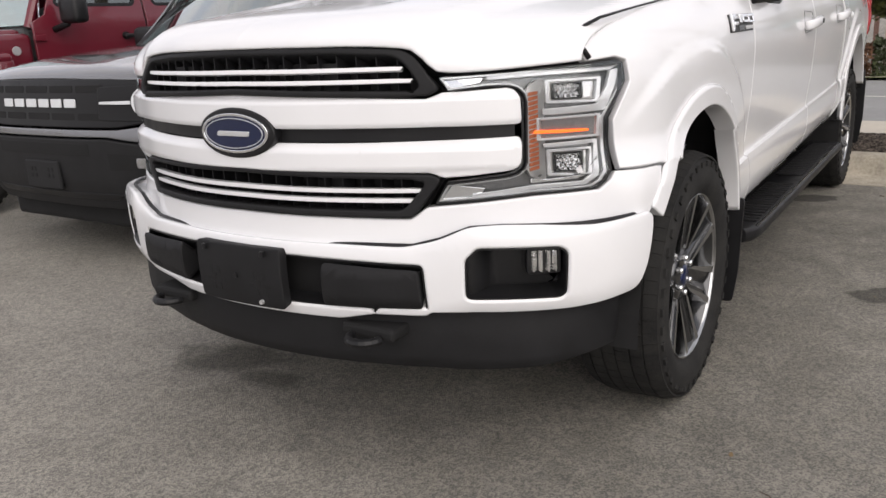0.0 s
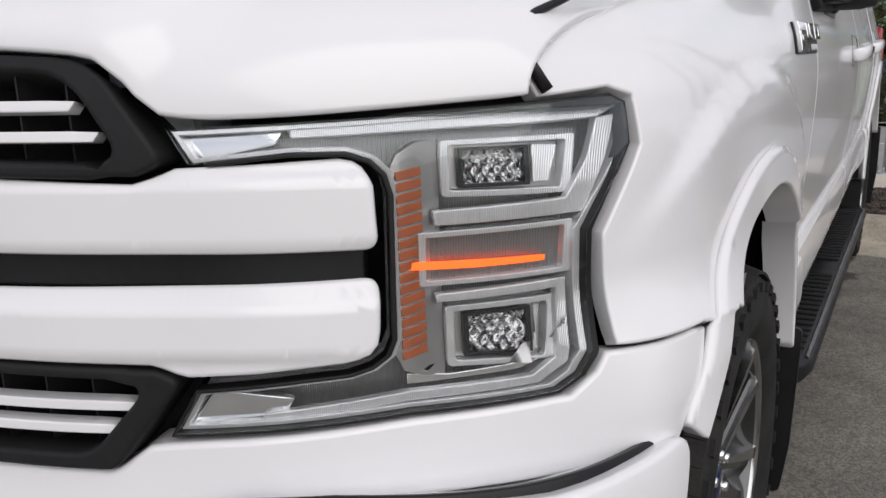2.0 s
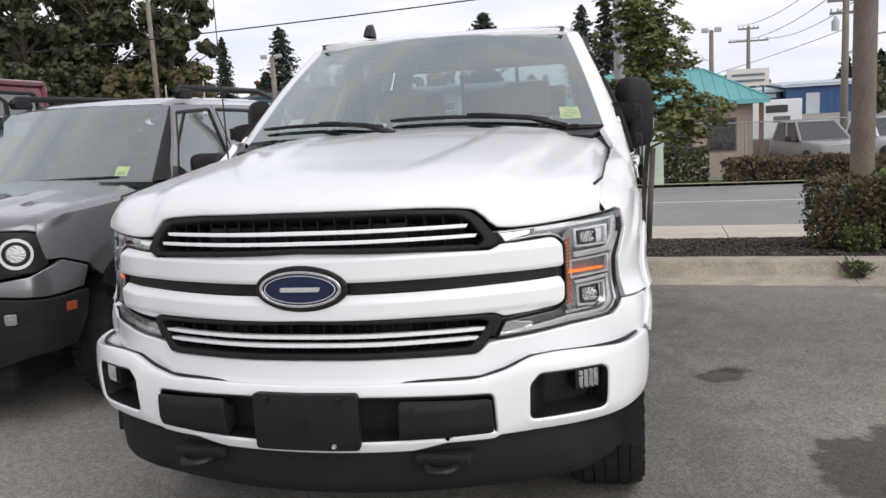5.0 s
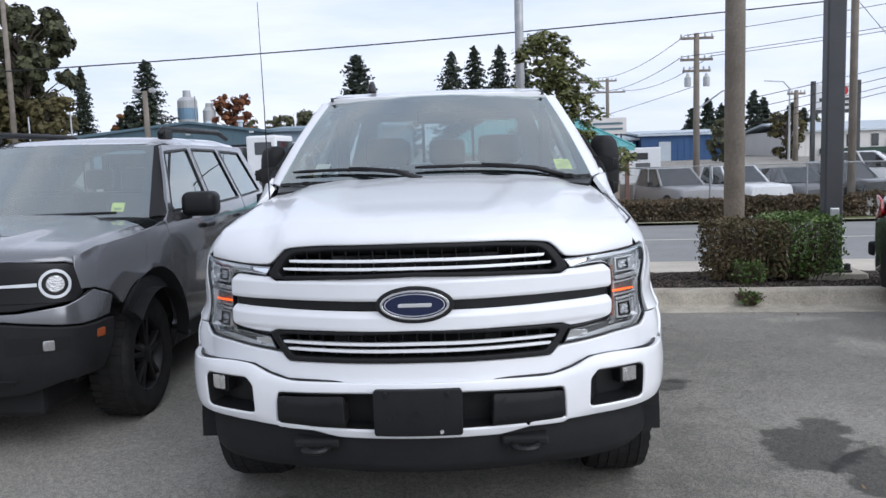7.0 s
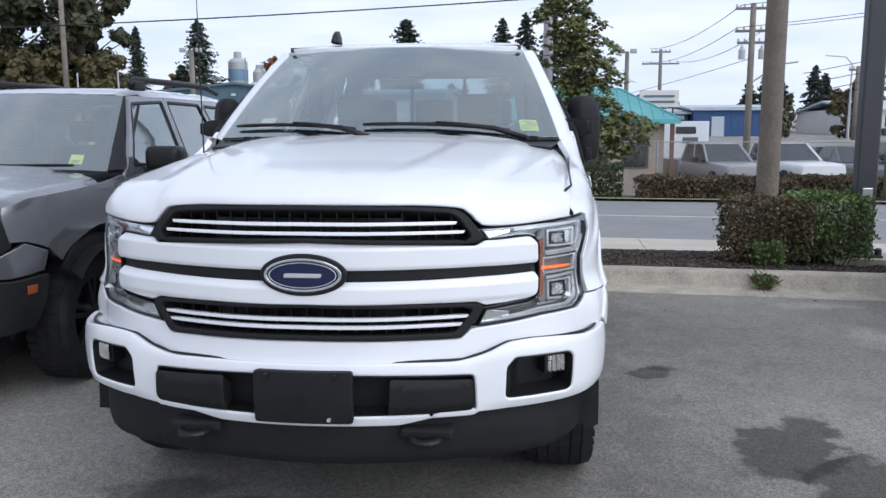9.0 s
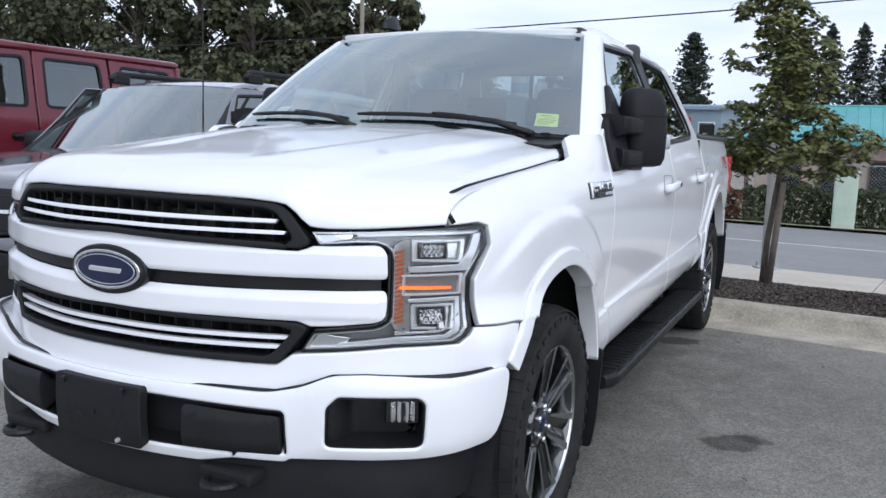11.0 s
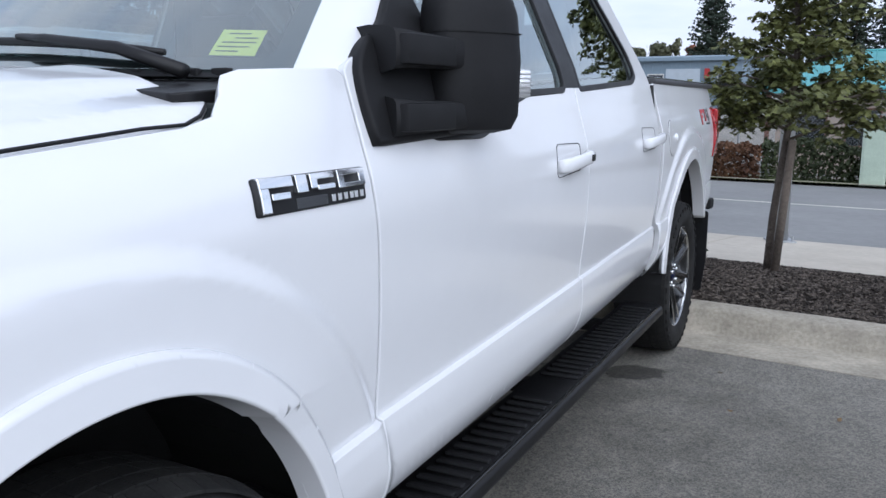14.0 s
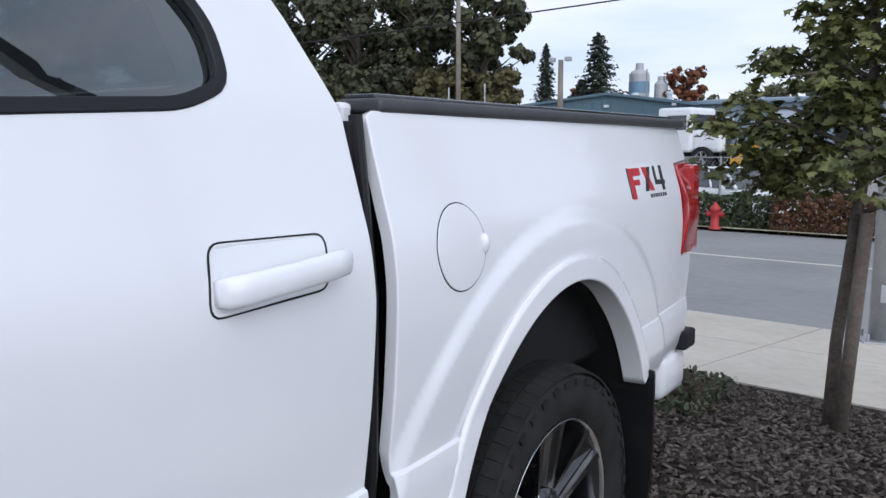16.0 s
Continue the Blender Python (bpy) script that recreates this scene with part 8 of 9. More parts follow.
def far_pickup(x, y, turn, paint, label, cap=False):
    """A full-size pickup with its tail at the origin side +y; nose at -y."""
    root = thing("pickup_truck", label, "pickup truck", "parked vehicles behind the fence")
    hull("body", [(-2.85, 0.86, 0.45, 1.02, 0.8), (-2.70, 0.95, 0.40, 1.10, 0.86), (-1.3, 0.98, 0.36, 1.16, 0.88), (-1.2, 0.98, 0.36, 1.12, 0.9), (0.95, 0.98, 0.36, 1.12, 0.9), (1.0, 0.97, 0.40, 1.12, 0.9)], paint, root)
    for sgn in (1, -1):
        bm = bmesh.new()
        add_box(bm, (sgn * 0.985 - 0.06, 1.03, 0.45), (sgn * 0.985 + 0.0, 2.86, 1.16), 0.03, 2)
        part("bed_side", bm, paint, root)
        part("tail_lamp", box((sgn * 0.95 - 0.055, 2.80, 0.72), (sgn * 0.95 + 0.05, 2.895, 1.08), 0.02), RED_LENS, root, "red tail lamp")
        part("door_mirror", box((sgn * 1.09 - 0.10, -0.72, 1.12), (sgn * 1.09 + 0.09, -0.56, 1.32), 0.03), BLACK_SAT, root)
    part("bed_floor", box((-0.93, 1.02, 0.55), (0.93, 2.8, 0.62)), DARK, root)
    tg = part("tailgate", box((-0.86, 2.80, 0.52), (0.86, 2.88, 1.16), 0.025), paint, root)
    part("tailgate_handle", box((-0.14, 2.87, 0.98), (0.14, 2.90, 1.06), 0.01), BLACK_SAT, tg)
    part("rear_bumper", box((-0.95, 2.80, 0.38), (0.95, 3.02, 0.54), 0.03), CHROME, root)
    part("licence_plate", box((-0.16, 3.012, 0.40), (0.16, 3.03, 0.52), 0.004), FAR_WHITE, root, "plain licence plate")
    cabin(root, paint, [(-1.22, 0.90), (1.0, 0.92), (-0.45, 0.72, 1.78), (0.88, 0.74, 1.78)], 1.13, DARK_GLASS_FAR, 2)
    part("cab_interior", box((-0.8, -0.9, 0.9), (0.8, 0.85, 1.25), 0.05), INTERIOR, root)
    arches(root, 0.99, (-1.85, 1.85), 0.39)
    car_wheels(root, 1.0, (-1.85, 1.85), 0.39)
    root.matrix_basis = pose(x, y, land(x, y), 0, 0, turn)
    return root


def far_suv(x, y, turn, paint, label, name="parked_car", sedan=False, z=None, group="parked vehicles behind the fence"):
    """A car with its tail towards +y."""
    root = thing(name, label, "car", group)
    if sedan:
        st = [(-2.35, 0.62, 0.30, 0.66, 0.8), (-2.2, 0.80, 0.22, 0.76, 0.82), (-1.6, 0.90, 0.18, 0.90, 0.84), (-0.95, 0.915, 0.17, 0.97, 0.88), (0.0, 0.92, 0.17, 0.99, 0.9), (1.3, 0.915, 0.17, 1.05, 0.86), (1.75, 0.90, 0.18, 1.08, 0.82), (2.05, 0.86, 0.20, 1.08, 0.78), (2.22, 0.79, 0.24, 1.02, 0.74), (2.33, 0.66, 0.32, 0.86, 0.72), (2.37, 0.56, 0.36, 0.70, 0.7)]
        hull("body", st, paint, root)
        cabin(root, paint, [(-0.95, 0.80), (1.62, 0.80), (-0.10, 0.60, 1.42), (0.85, 0.58, 1.42)], 0.99, DARK_GLASS_FAR, 2)
        ys, r = (-1.42, 1.38), 0.335
    else:
        st = [(-2.25, 0.72, 0.40, 0.80, 0.8), (-2.1, 0.85, 0.34, 0.92, 0.84), (-1.2, 0.92, 0.28, 1.02, 0.88), (-0.9, 0.93, 0.28, 1.03, 0.9), (1.7, 0.92, 0.30, 1.06, 0.9), (2.05, 0.88, 0.34, 1.06, 0.86), (2.18, 0.80, 0.40, 1.0, 0.82)]
        hull("body", st, paint, root)
        cabin(root, paint, [(-1.05, 0.84), (2.05, 0.82), (-0.35, 0.66, 1.62), (1.75, 0.64, 1.58)], 1.04, DARK_GLASS_FAR, 3)
        ys, r = (-1.38, 1.32), 0.35
    part("cab_interior", box((-0.7, -0.8, 0.8), (0.7, 1.2, 1.12), 0.05), INTERIOR, root)
    for sgn in (1, -1):
        if sedan:
            bm = bmesh.new()
            extrude_poly(bm, rounded([(1.86, 0.86), (2.02, 0.80), (2.27, 0.88), (2.22, 0.98), (2.05, 1.02), (1.92, 0.98)], 0.03), -0.012, 0.012, None, 0.006)
            for v in bm.verts:
                yy = v.co.x
                wy = float(np.interp(yy, [1.75, 2.05, 2.22, 2.33], [0.90, 0.845, 0.765, 0.65]))
                v.co = Vector((sgn * (wy + 0.004 + v.co.z), yy, v.co.y))
            part("tail_lamp", bm, RED_LENS, root, "red wrap-round tail lamp")
            part("bumper_insert", box((sgn * 0.70 - 0.12, 2.20, 0.42), (sgn * 0.70 + 0.10, 2.30, 0.56), 0.03), CLAD, root)
        else:
            part("tail_lamp", box((sgn * 0.76 - 0.10, 1.98, 0.80), (sgn * 0.76 + 0.08, 2.17, 1.0), 0.03), RED_LENS, root, "red tail lamp")
        part("door_mirror", box((sgn * 0.99 - 0.08, -0.70, 1.0), (sgn * 0.99 + 0.07, -0.56, 1.14), 0.03), paint, root)
    part("licence_plate", box((-0.16, 2.36 if sedan else 2.17, 0.62), (0.16, 2.385 if sedan else 2.195, 0.74), 0.004), FAR_WHITE, root, "plain licence plate")
    if not sedan:
        part("rear_bumper", box((-0.82, 2.02, 0.36), (0.82, 2.26, 0.58), 0.05), CLAD, root)
    arches(root, 0.925, ys, r)
    car_wheels(root, 0.93, ys, r)
    root.matrix_basis = pose(x, y, land(x, y) if z is None else z, 0, 0, turn)
    return root


far_suv(4.82, 2.85, 0, FAR_BLACK, "charcoal sedan with red tail lamps backed to the kerb", "parked_car", True, 0.0, "")
far_pickup(7.85, 30.2, 14, FAR_SILVER, "silver crew-cab pickup behind the chain-link fence")
far_pickup(10.6, 31.0, 14, FAR_WHITE, "white crew-cab pickup behind the chain-link fence")
far_suv(13.2, 31.6, 12, FAR_GREY, "dark grey family car behind the chain-link fence")
far_pickup(15.2, 31.8, 12, FAR_BLACK, "charcoal pickup behind the chain-link fence")
far_pickup(17.6, 34.6, 60, FAR_WHITE, "white pickup parked across behind the fence")
far_suv(-5.4, 28.6, 60, FAR_WHITE, "white car parked behind the hedge")

# chain-link fence
FENCE = mat("galvanised_fence", (0.30, 0.31, 0.31), 0.55, metal=0.5, var=0.15, scale=4)
fence = thing("chain_link_fence", "galvanised chain-link fence with round posts", "fence")
F0, F1, FY = -15.0, 25.0, 26.0
for k in range(13):
    x = lerp(F0, F1, k / 12)
    z = land(x, FY)
    part("fence_post", tube([(x, FY, z - 0.2), (x, FY, z + 1.92)], 0.032, 8), FENCE, fence)
for h in (1.86, 0.12):
    part("top_rail" if h > 1 else "bottom_rail", tube([(F0, FY, land(F0, FY) + h), (F1, FY, land(F1, FY) + h)], 0.021, 6), FENCE, fence)
verts, faces = [], []
zb = land(0, FY) + 0.1
for d in (1, -1):
    for k in range(int((F1 - F0) / 0.11)):
        x0 = F0 + k * 0.11
        x1 = x0 + d * 1.75
        if F0 <= x1 <= F1:
            i = len(verts)
            for x, z in ((x0, zb), (x1, zb + 1.75)):
                verts += [(x - 0.003, FY, z), (x + 0.003, FY, z), (x, FY + 0.004, z)]
            faces += [[i, i + 1, i + 4, i + 3], [i + 1, i + 2, i + 5, i + 4], [i + 2, i, i + 3, i + 5]]
tagged(part("wire_mesh", mesh_of("wire_mesh", verts, faces), FENCE, fence), kind="stuff")


def foliage_row(name, label, x0, x1, y, h, d, material, n, seed, twig=True):
    """A clipped hedge: stems inside, leaf clumps over an uneven box."""
    rng = random.Random(seed)
    root = thing(name, label, "hedge")
    bm = bmesh.new()
    for k in range(int((x1 - x0) * 9)):
        x = rng.uniform(x0, x1)
        z = land(x, y)
        yy = y + rng.uniform(-d, d) * 0.7
        add_tube(bm, [(x, yy, z), (x + rng.gauss(0, 0.1), yy + rng.gauss(0, 0.1), z + h * rng.uniform(0.7, 1.08))], [0.012, 0.004], 4, False)
    tagged(part("stem_work", bm, TWIG, root), kind="stuff")
    places = []
    for k in range(n):
        x = rng.uniform(x0, x1)
        hh = h * (0.9 + 0.22 * noise.noise((x * 0.9, seed, 0)) + 0.12 * noise.noise((x * 3.1, seed, 5)))
        z0 = land(x, y)
        side = rng.random()
        if side < 0.45:
            p = (x, y - d * (1 + 0.15 * noise.noise((x * 2, side * 9, 1))) + rng.gauss(0, 0.05), z0 + hh * rng.uniform(0.02, 1))
        else:
            p = (x, y + rng.uniform(-d, d), z0 + hh * (1 if side < 0.85 else rng.uniform(0.2, 1)) + rng.gauss(0, 0.03))
        places.append((p, rnd_dir(rng) + Vector((0, -0.2, 0.5)), rng.uniform(0, 6.28), rng.uniform(0.06, 0.13)))
    tagged(part("foliage", scatter(CLUMP, places, 0.5), material, root), kind="stuff")
    return root


RUSSET = mat("russet_shrub_foliage", (0.095, 0.04, 0.022), 0.8, var=0.4, scale=1.5, color2=(0.15, 0.075, 0.035), island=0.35)
DEEP = mat("dark_green_shrub_foliage", (0.032, 0.048, 0.018), 0.7, var=0.4, scale=1.5, color2=(0.07, 0.085, 0.035), island=0.35)
foliage_row("hedge", "brownish clipped hedge along the road", 4.0, 8.4, 23.6, 0.76, 0.5, HEDGE, 6000, 21)
foliage_row("hedge", "brownish clipped hedge along the road", 8.5, 12.4, 23.7, 0.78, 0.5, HEDGE, 5200, 22)
foliage_row("hedge", "reddish brown hedge along the road", 12.6, 20.5, 23.6, 0.84, 0.5, HEDGE, 8000, 23)
foliage_row("hedge", "russet hedge beside a dark green one", -3.0, -0.75, 23.9, 1.0, 0.5, RUSSET, 3200, 24)
foliage_row("hedge", "dark green spreading shrubs along the road", -0.7, 3.6, 24.1, 1.12, 0.55, DEEP, 6000, 25)
foliage_row("hedge", "dark green low shrubs beside a hydrant", -9.4, -3.1, 24.5, 0.85, 0.55, DEEP, 6000, 26)

# fire hydrant
HYDRANT = mat("hydrant_red_paint", (0.36, 0.03, 0.03), 0.5, var=0.15, scale=10)
hyd = thing("fire_hydrant", "red fire hydrant on the grass verge", "hydrant")
part("barrel", lathe([(0.0, 0.13), (0.04, 0.13), (0.05, 0.09), (0.38, 0.09), (0.40, 0.115), (0.44, 0.115), (0.50, 0.08), (0.54, 0.035), (0.58, 0.03), (0.58, 0.0)], "z", 18), HYDRANT, hyd, smooth_faces=True)
for a in (0, 90, 180):
    bm = bmesh.new()
    add_lathe(bm, [(0.06, 0.05), (0.14, 0.05), (0.15, 0.06), (0.18, 0.06), (0.18, 0.0)], "x", 12, (0, 0, 0.32))
    bmesh.ops.transform(bm, matrix=Matrix.Rotation(radians(a), 4, "Z"), verts=bm.verts)
    part("outlet_cap", bm, HYDRANT, hyd)
hyd.matrix_basis = pose(-4.23, 23.1, land(-4.23, 23.1) + 0.05) @ Matrix.Scale(1.15, 4)

# pale green utility cabinet
PALE = mat("pale_green_cabinet_paint", (0.42, 0.50, 0.40), 0.6, var=0.1, scale=3)
cab = thing("utility_cabinet", "pale green metal utility cabinet by the road", "utility cabinet")
part("housing", box((-0.24, -0.18, 0), (0.24, 0.18, 1.28), 0.02), PALE, cab)
part("door_panel", box((-0.20, -0.192, 0.1), (0.20, -0.175, 1.18), 0.006), PALE, cab)
part("cap", box((-0.27, -0.21, 1.27), (0.27, 0.21, 1.32), 0.012), PALE, cab)
cab.matrix_basis = pose(1.95, 23.0, land(1.95, 23.0) + 0.04) @ Matrix.Scale(1.2, 4)

# ---- buildings ----
def window_unit(root, x0, x1, z0, z1, y, frame_m, glass=None):
    w = part("window", box((x0, y - 0.05, z0), (x1, y + 0.02, z1), 0.01), frame_m, root, "dark window with a frame")
    part("pane", box((x0 + 0.06, y - 0.065, z0 + 0.06), (x1 - 0.06, y - 0.045, z1 - 0.06)), glass or DARK_GLASS_FAR, w)


TEAL = mat("teal_metal_roof", (0.10, 0.36, 0.37), 0.4, metal=0.2, var=0.12, scale=0.7, color2=(0.16, 0.44, 0.44))
STUCCO = mat("tan_wall_render", (0.36, 0.30, 0.25), 0.9, var=0.12, scale=0.8, bump=0.2, bscale=40)
TRIM_BROWN = mat("brown_trim", (0.14, 0.07, 0.05), 0.7, var=0.15, scale=3)
shop = thing("teal_roofed_building", "low building with a teal ribbed metal hipped roof", "building", kind="structure")
EX0, EX1, RX0, RX1, EY0, EY1, EZ, RZ = -1.4, 6.15, 0.6, 4.2, 28.2, 33.8, 1.72, 2.95
bm = bmesh.new()
e = [bm.verts.new(p) for p in ((EX0, EY0, EZ), (EX1, EY0, EZ), (EX1, EY1, EZ), (EX0, EY1, EZ))]
e2 = [bm.verts.new((v.co.x, v.co.y, EZ - 0.16)) for v in e]
r0, r1 = bm.verts.new((RX0, 31, RZ)), bm.verts.new((RX1, 31, RZ))
for q in ((e[0], e[1], r1, r0), (e[1], e[2], r1), (e[2], e[3], r0, r1), (e[3], e[0], r0), (e2[3], e2[2], e2[1], e2[0])):
    bm.faces.new(q)
for i in range(4):
    bm.faces.new((e2[i], e2[(i + 1) % 4], e[(i + 1) % 4], e[i]))
roof = part("roof", bm, TEAL, shop)
for k in range(20):
    f = (k + 0.5) / 20
    xb = lerp(EX0, EX1, f)
    t = min(1.0, (xb - EX0) / (RX0 - EX0), (EX1 - xb) / (EX1 - RX1))
    part("standing_seam", tube([(xb, EY0, EZ + 0.01), (xb, lerp(EY0, 31, t), lerp(EZ, RZ, t) + 0.01)], 0.022, 4), TEAL, roof)
for k in range(13):
    yb = lerp(EY0, EY1, (k + 0.5) / 13)
    t = min(1.0, (yb - EY0) / (31 - EY0), (EY1 - yb) / (EY1 - 31))
    part("standing_seam", tube([(EX1, yb, EZ + 0.01), (lerp(EX1, RX1, t), yb, lerp(EZ, RZ, t) + 0.01)], 0.022, 4), TEAL, roof)
for a, b in ((e_, r_) for e_, r_ in (((EX0, EY0, EZ), (RX0, 31, RZ)), ((EX1, EY0, EZ), (RX1, 31, RZ)), ((RX0, 31, RZ), (RX1, 31, RZ)))):
    part("ridge_cap", tube([a, b], 0.05, 5), TEAL, roof)
gzs = land(3, 30) - 0.4
part("wall", box((EX0 + 0.5, EY0 + 0.5, gzs), (EX1 - 0.5, EY1 - 0.5, EZ - 0.1)), STUCCO, shop)
for x in (-0.4, 1.1, 2.6, 4.1):
    window_unit(shop, x, x + 1.0, -0.1, 1.1, EY0 + 0.5, TRIM_BROWN)
part("post", box((EX0 + 0.2, EY0 + 0.1, gzs), (EX0 + 0.34, EY0 + 0.24, EZ - 0.1)), TRIM_BROWN, shop)
part("post", box((EX1 - 0.34, EY0 + 0.1, gzs), (EX1 - 0.2, EY0 + 0.24, EZ - 0.1)), TRIM_BROWN, shop)

SLATE_BLUE = mat("slate_blue_cladding", (0.095, 0.155, 0.19), 0.6, var=0.08, scale=0.5)
BLUEGREY = mat("blue_grey_cladding", (0.20, 0.26, 0.31), 0.65, var=0.08, scale=0.5)
BLUE = mat("deep_blue_cladding", (0.035, 0.085, 0.20), 0.6, var=0.1, scale=0.5)
OFFWHITE = mat("off_white_cladding", (0.62, 0.60, 0.57), 0.7, var=0.06, scale=0.5)
PALE_ROOF = mat("pale_grey_metal_roof", (0.45, 0.50, 0.54), 0.5, metal=0.2, var=0.08, scale=0.5)


def shed(name, label, x0, x1, y0, y1, z0, ze, zr, wall_m, roof_m, ribs=0.6, ridge=None, along=True):
    """A gabled metal shed; ridge across (gable to the front) or along the front."""
    root = thing(name, label, "building", kind="structure")
    bm = bmesh.new()
    xm = ridge if ridge is not None else (x0 + x1) / 2
    if along:
        ym = (y0 + y1) / 2
        add_box(bm, (x0, y0, z0), (x1, y1, ze))
        part("wall", bm, wall_m, root)
        bm = bmesh.new()
        sec = [(y0 - 0.3, ze - 0.05), (ym, zr), (y1 + 0.3, ze - 0.05), (y1 + 0.3, ze - 0.2), (ym, zr - 0.15), (y0 - 0.3, ze - 0.2)]
        a = [bm.verts.new((x0 - 0.3, y, z)) for y, z in sec]
        b = [bm.verts.new((x1 + 0.3, y, z)) for y, z in sec]
    else:
        pts = [(x0, z0), (x1, z0), (x1, ze), (xm, zr), (x0, ze)]
        a_, b_ = [bm.verts.new((x, y0, z)) for x, z in pts], [bm.verts.new((x, y1, z)) for x, z in pts]
        bm.faces.new(a_)
        bm.faces.new(b_[::-1])
        for i in range(5):
            bm.faces.new((a_[i], b_[i], b_[(i + 1) % 5], a_[(i + 1) % 5]))
        part("wall", bm, wall_m, root)
        bm = bmesh.new()
        sec = [(x0 - 0.3, ze + 0.02), (xm, zr + 0.12), (x1 + 0.3, ze + 0.02), (x1 + 0.3, ze - 0.14), (xm, zr - 0.01), (x0 - 0.3, ze - 0.14)]
        a = [bm.verts.new((x, y0 - 0.25, z)) for x, z in sec]
        b = [bm.verts.new((x, y1 + 0.25, z)) for x, z in sec]
    bm.faces.new(a[::-1])
    bm.faces.new(b)
    for i in range(6):
        bm.faces.new((a[i], a[(i + 1) % 6], b[(i + 1) % 6], b[i]))
    part("roof", bm, roof_m, root)
    n = int((x1 - x0) / ribs)
    verts, faces = [], []
    for k in range(n):
        x = x0 + ribs * (k + 0.5)
        top = ze if along else (lerp(ze, zr, (x - x0) / (xm - x0)) if x < xm else lerp(zr, ze, (x - xm) / (x1 - xm)))
        block(verts, faces, (x - 0.03, y0 - 0.03, z0), (x + 0.03, y0 + 0.01, top - 0.1))
    tagged(part("wall_rib", mesh_of("wall_rib", verts, faces), wall_m, root), kind="stuff")
    return root


wh = shed("warehouse", "long slate-blue metal warehouse with a shallow gable", -23.5, -12.4, 45, 60, 0.4, 3.5, 4.05, SLATE_BLUE, SLATE_BLUE, 0.6, -16.8, False)
for x in (-18.6, -17.3, -15.2):
    part("roof_vent", lathe([(3.6, 0.16), (4.25, 0.16), (4.28, 0.24), (4.42, 0.20), (4.42, 0.0)], "z", 12, (x, 50, 0)), PALE_ROOF, wh)
for x in (-17.0, -13.2):
    part("wall_light", box((x, 44.8, 3.35), (x + 0.25, 45.0, 3.5), 0.03), LAMP_WHITE, wh)
part("loading_door", box((-14.8, 44.93, 0.4), (-13.0, 45.02, 2.7)), DARK, wh)
off = shed("office_building", "flat-fronted blue-grey building with small windows", -12.3, -4.4, 46, 56, 0.3, 3.62, 3.95, BLUEGREY, BLUEGREY, 0.5)
for x in (-11.2, -9.3, -5.6):
    window_unit(off, x, x + 0.9, 2.2, 2.75, 46, OFFWHITE)
part("garage_door", box((-8.3, 45.92, 0.3), (-6.5, 46.02, 3.0)), PALE_ROOF, off)
part("wall_sign", box((-6.25, 45.85, 2.5), (-6.0, 46.02, 3.0)), HYDRANT, off)
part("dark_opening", box((-5.5, 45.93, 0.3), (-4.7, 46.03, 2.6)), DARK, off)

blue = shed("blue_shed", "deep blue metal building with a pale roof", 12.7, 18.9, 60, 72, 0.2, 2.85, 3.2, BLUE, PALE_ROOF, 0.5)
part("door_panel", box((14.0, 59.92, 0.3), (14.9, 60.02, 2.2)), PALE_ROOF, blue)
blue2 = shed("blue_shed", "pale blue low building with white lettering bars", 9.6, 12.5, 61, 70, 0.2, 2.6, 2.9, BLUE, PALE_ROOF, 0.5)
for k, (x0, x1) in enumerate(((9.9, 10.5), (10.6, 11.5), (11.6, 12.2))):
    part("sign_bar", box((x0, 60.9, 2.0), (x1, 61.02, 2.3)), OFFWHITE, blue2)
white = shed("workshop", "long white workshop with a pale metal roof", 24.4, 44, 60, 74, 0.2, 2.75, 3.5, OFFWHITE, PALE_ROOF, 1.2)
for x in (26.2, 28.0, 29.8, 33.0):
    window_unit(white, x, x + 0.55, 1.4, 2.3, 60, FAR_BLACK)
part("garage_door", box((30.9, 59.93, 0.3), (33.0, 60.02, 1.9)), PALE_ROOF, white)
part("green_fascia", box((26.0, 59.6, 0.9), (31.0, 59.98, 1.3)), mat("dark_green_fascia", (0.02, 0.05, 0.035), 0.6, var=0.1, scale=1), white)

bb = thing("billboard", "white roadside board with plain grey bars", "sign")
part("board", box((8.6, 59.0, 2.9), (11.4, 59.15, 4.1)), OFFWHITE, bb)
for z in (3.2, 3.6):
    part("bar", box((8.9, 58.95, z), (11.1, 59.0, z + 0.15)), SLATE_BLUE, bb)
for x in (9.0, 11.0):
    part("post", box((x - 0.06, 59.03, land(x, 59) - 0.1), (x + 0.06, 59.12, 2.95)), FAR_BLACK, bb)

boxt = thing("box_truck", "white box truck body with dark lettering bars", "truck")
part("cargo_box", box((5.9, 33.6, -0.1), (8.3, 36.8, 1.68), 0.03), FAR_WHITE, boxt)
part("lettering_bar", box((6.9, 33.585, 1.15), (7.75, 33.6, 1.45)), FAR_BLACK, boxt)
part("lettering_bar", box((7.2, 33.585, 0.75), (7.85, 33.6, 1.0)), FAR_GREY, boxt)
part("chassis", box((6.1, 33.9, -0.35), (8.1, 36.6, -0.1)), DARK, boxt)
for x in (6.3, 7.9):
    for y in (34.3, 36.1):
        part("wheel", lathe([(-0.12, 0.0), (-0.12, 0.42), (0.12, 0.42), (0.12, 0.0)], "x", 20, (x, y, land(7, 35) + 0.42)), RUBBER, boxt)

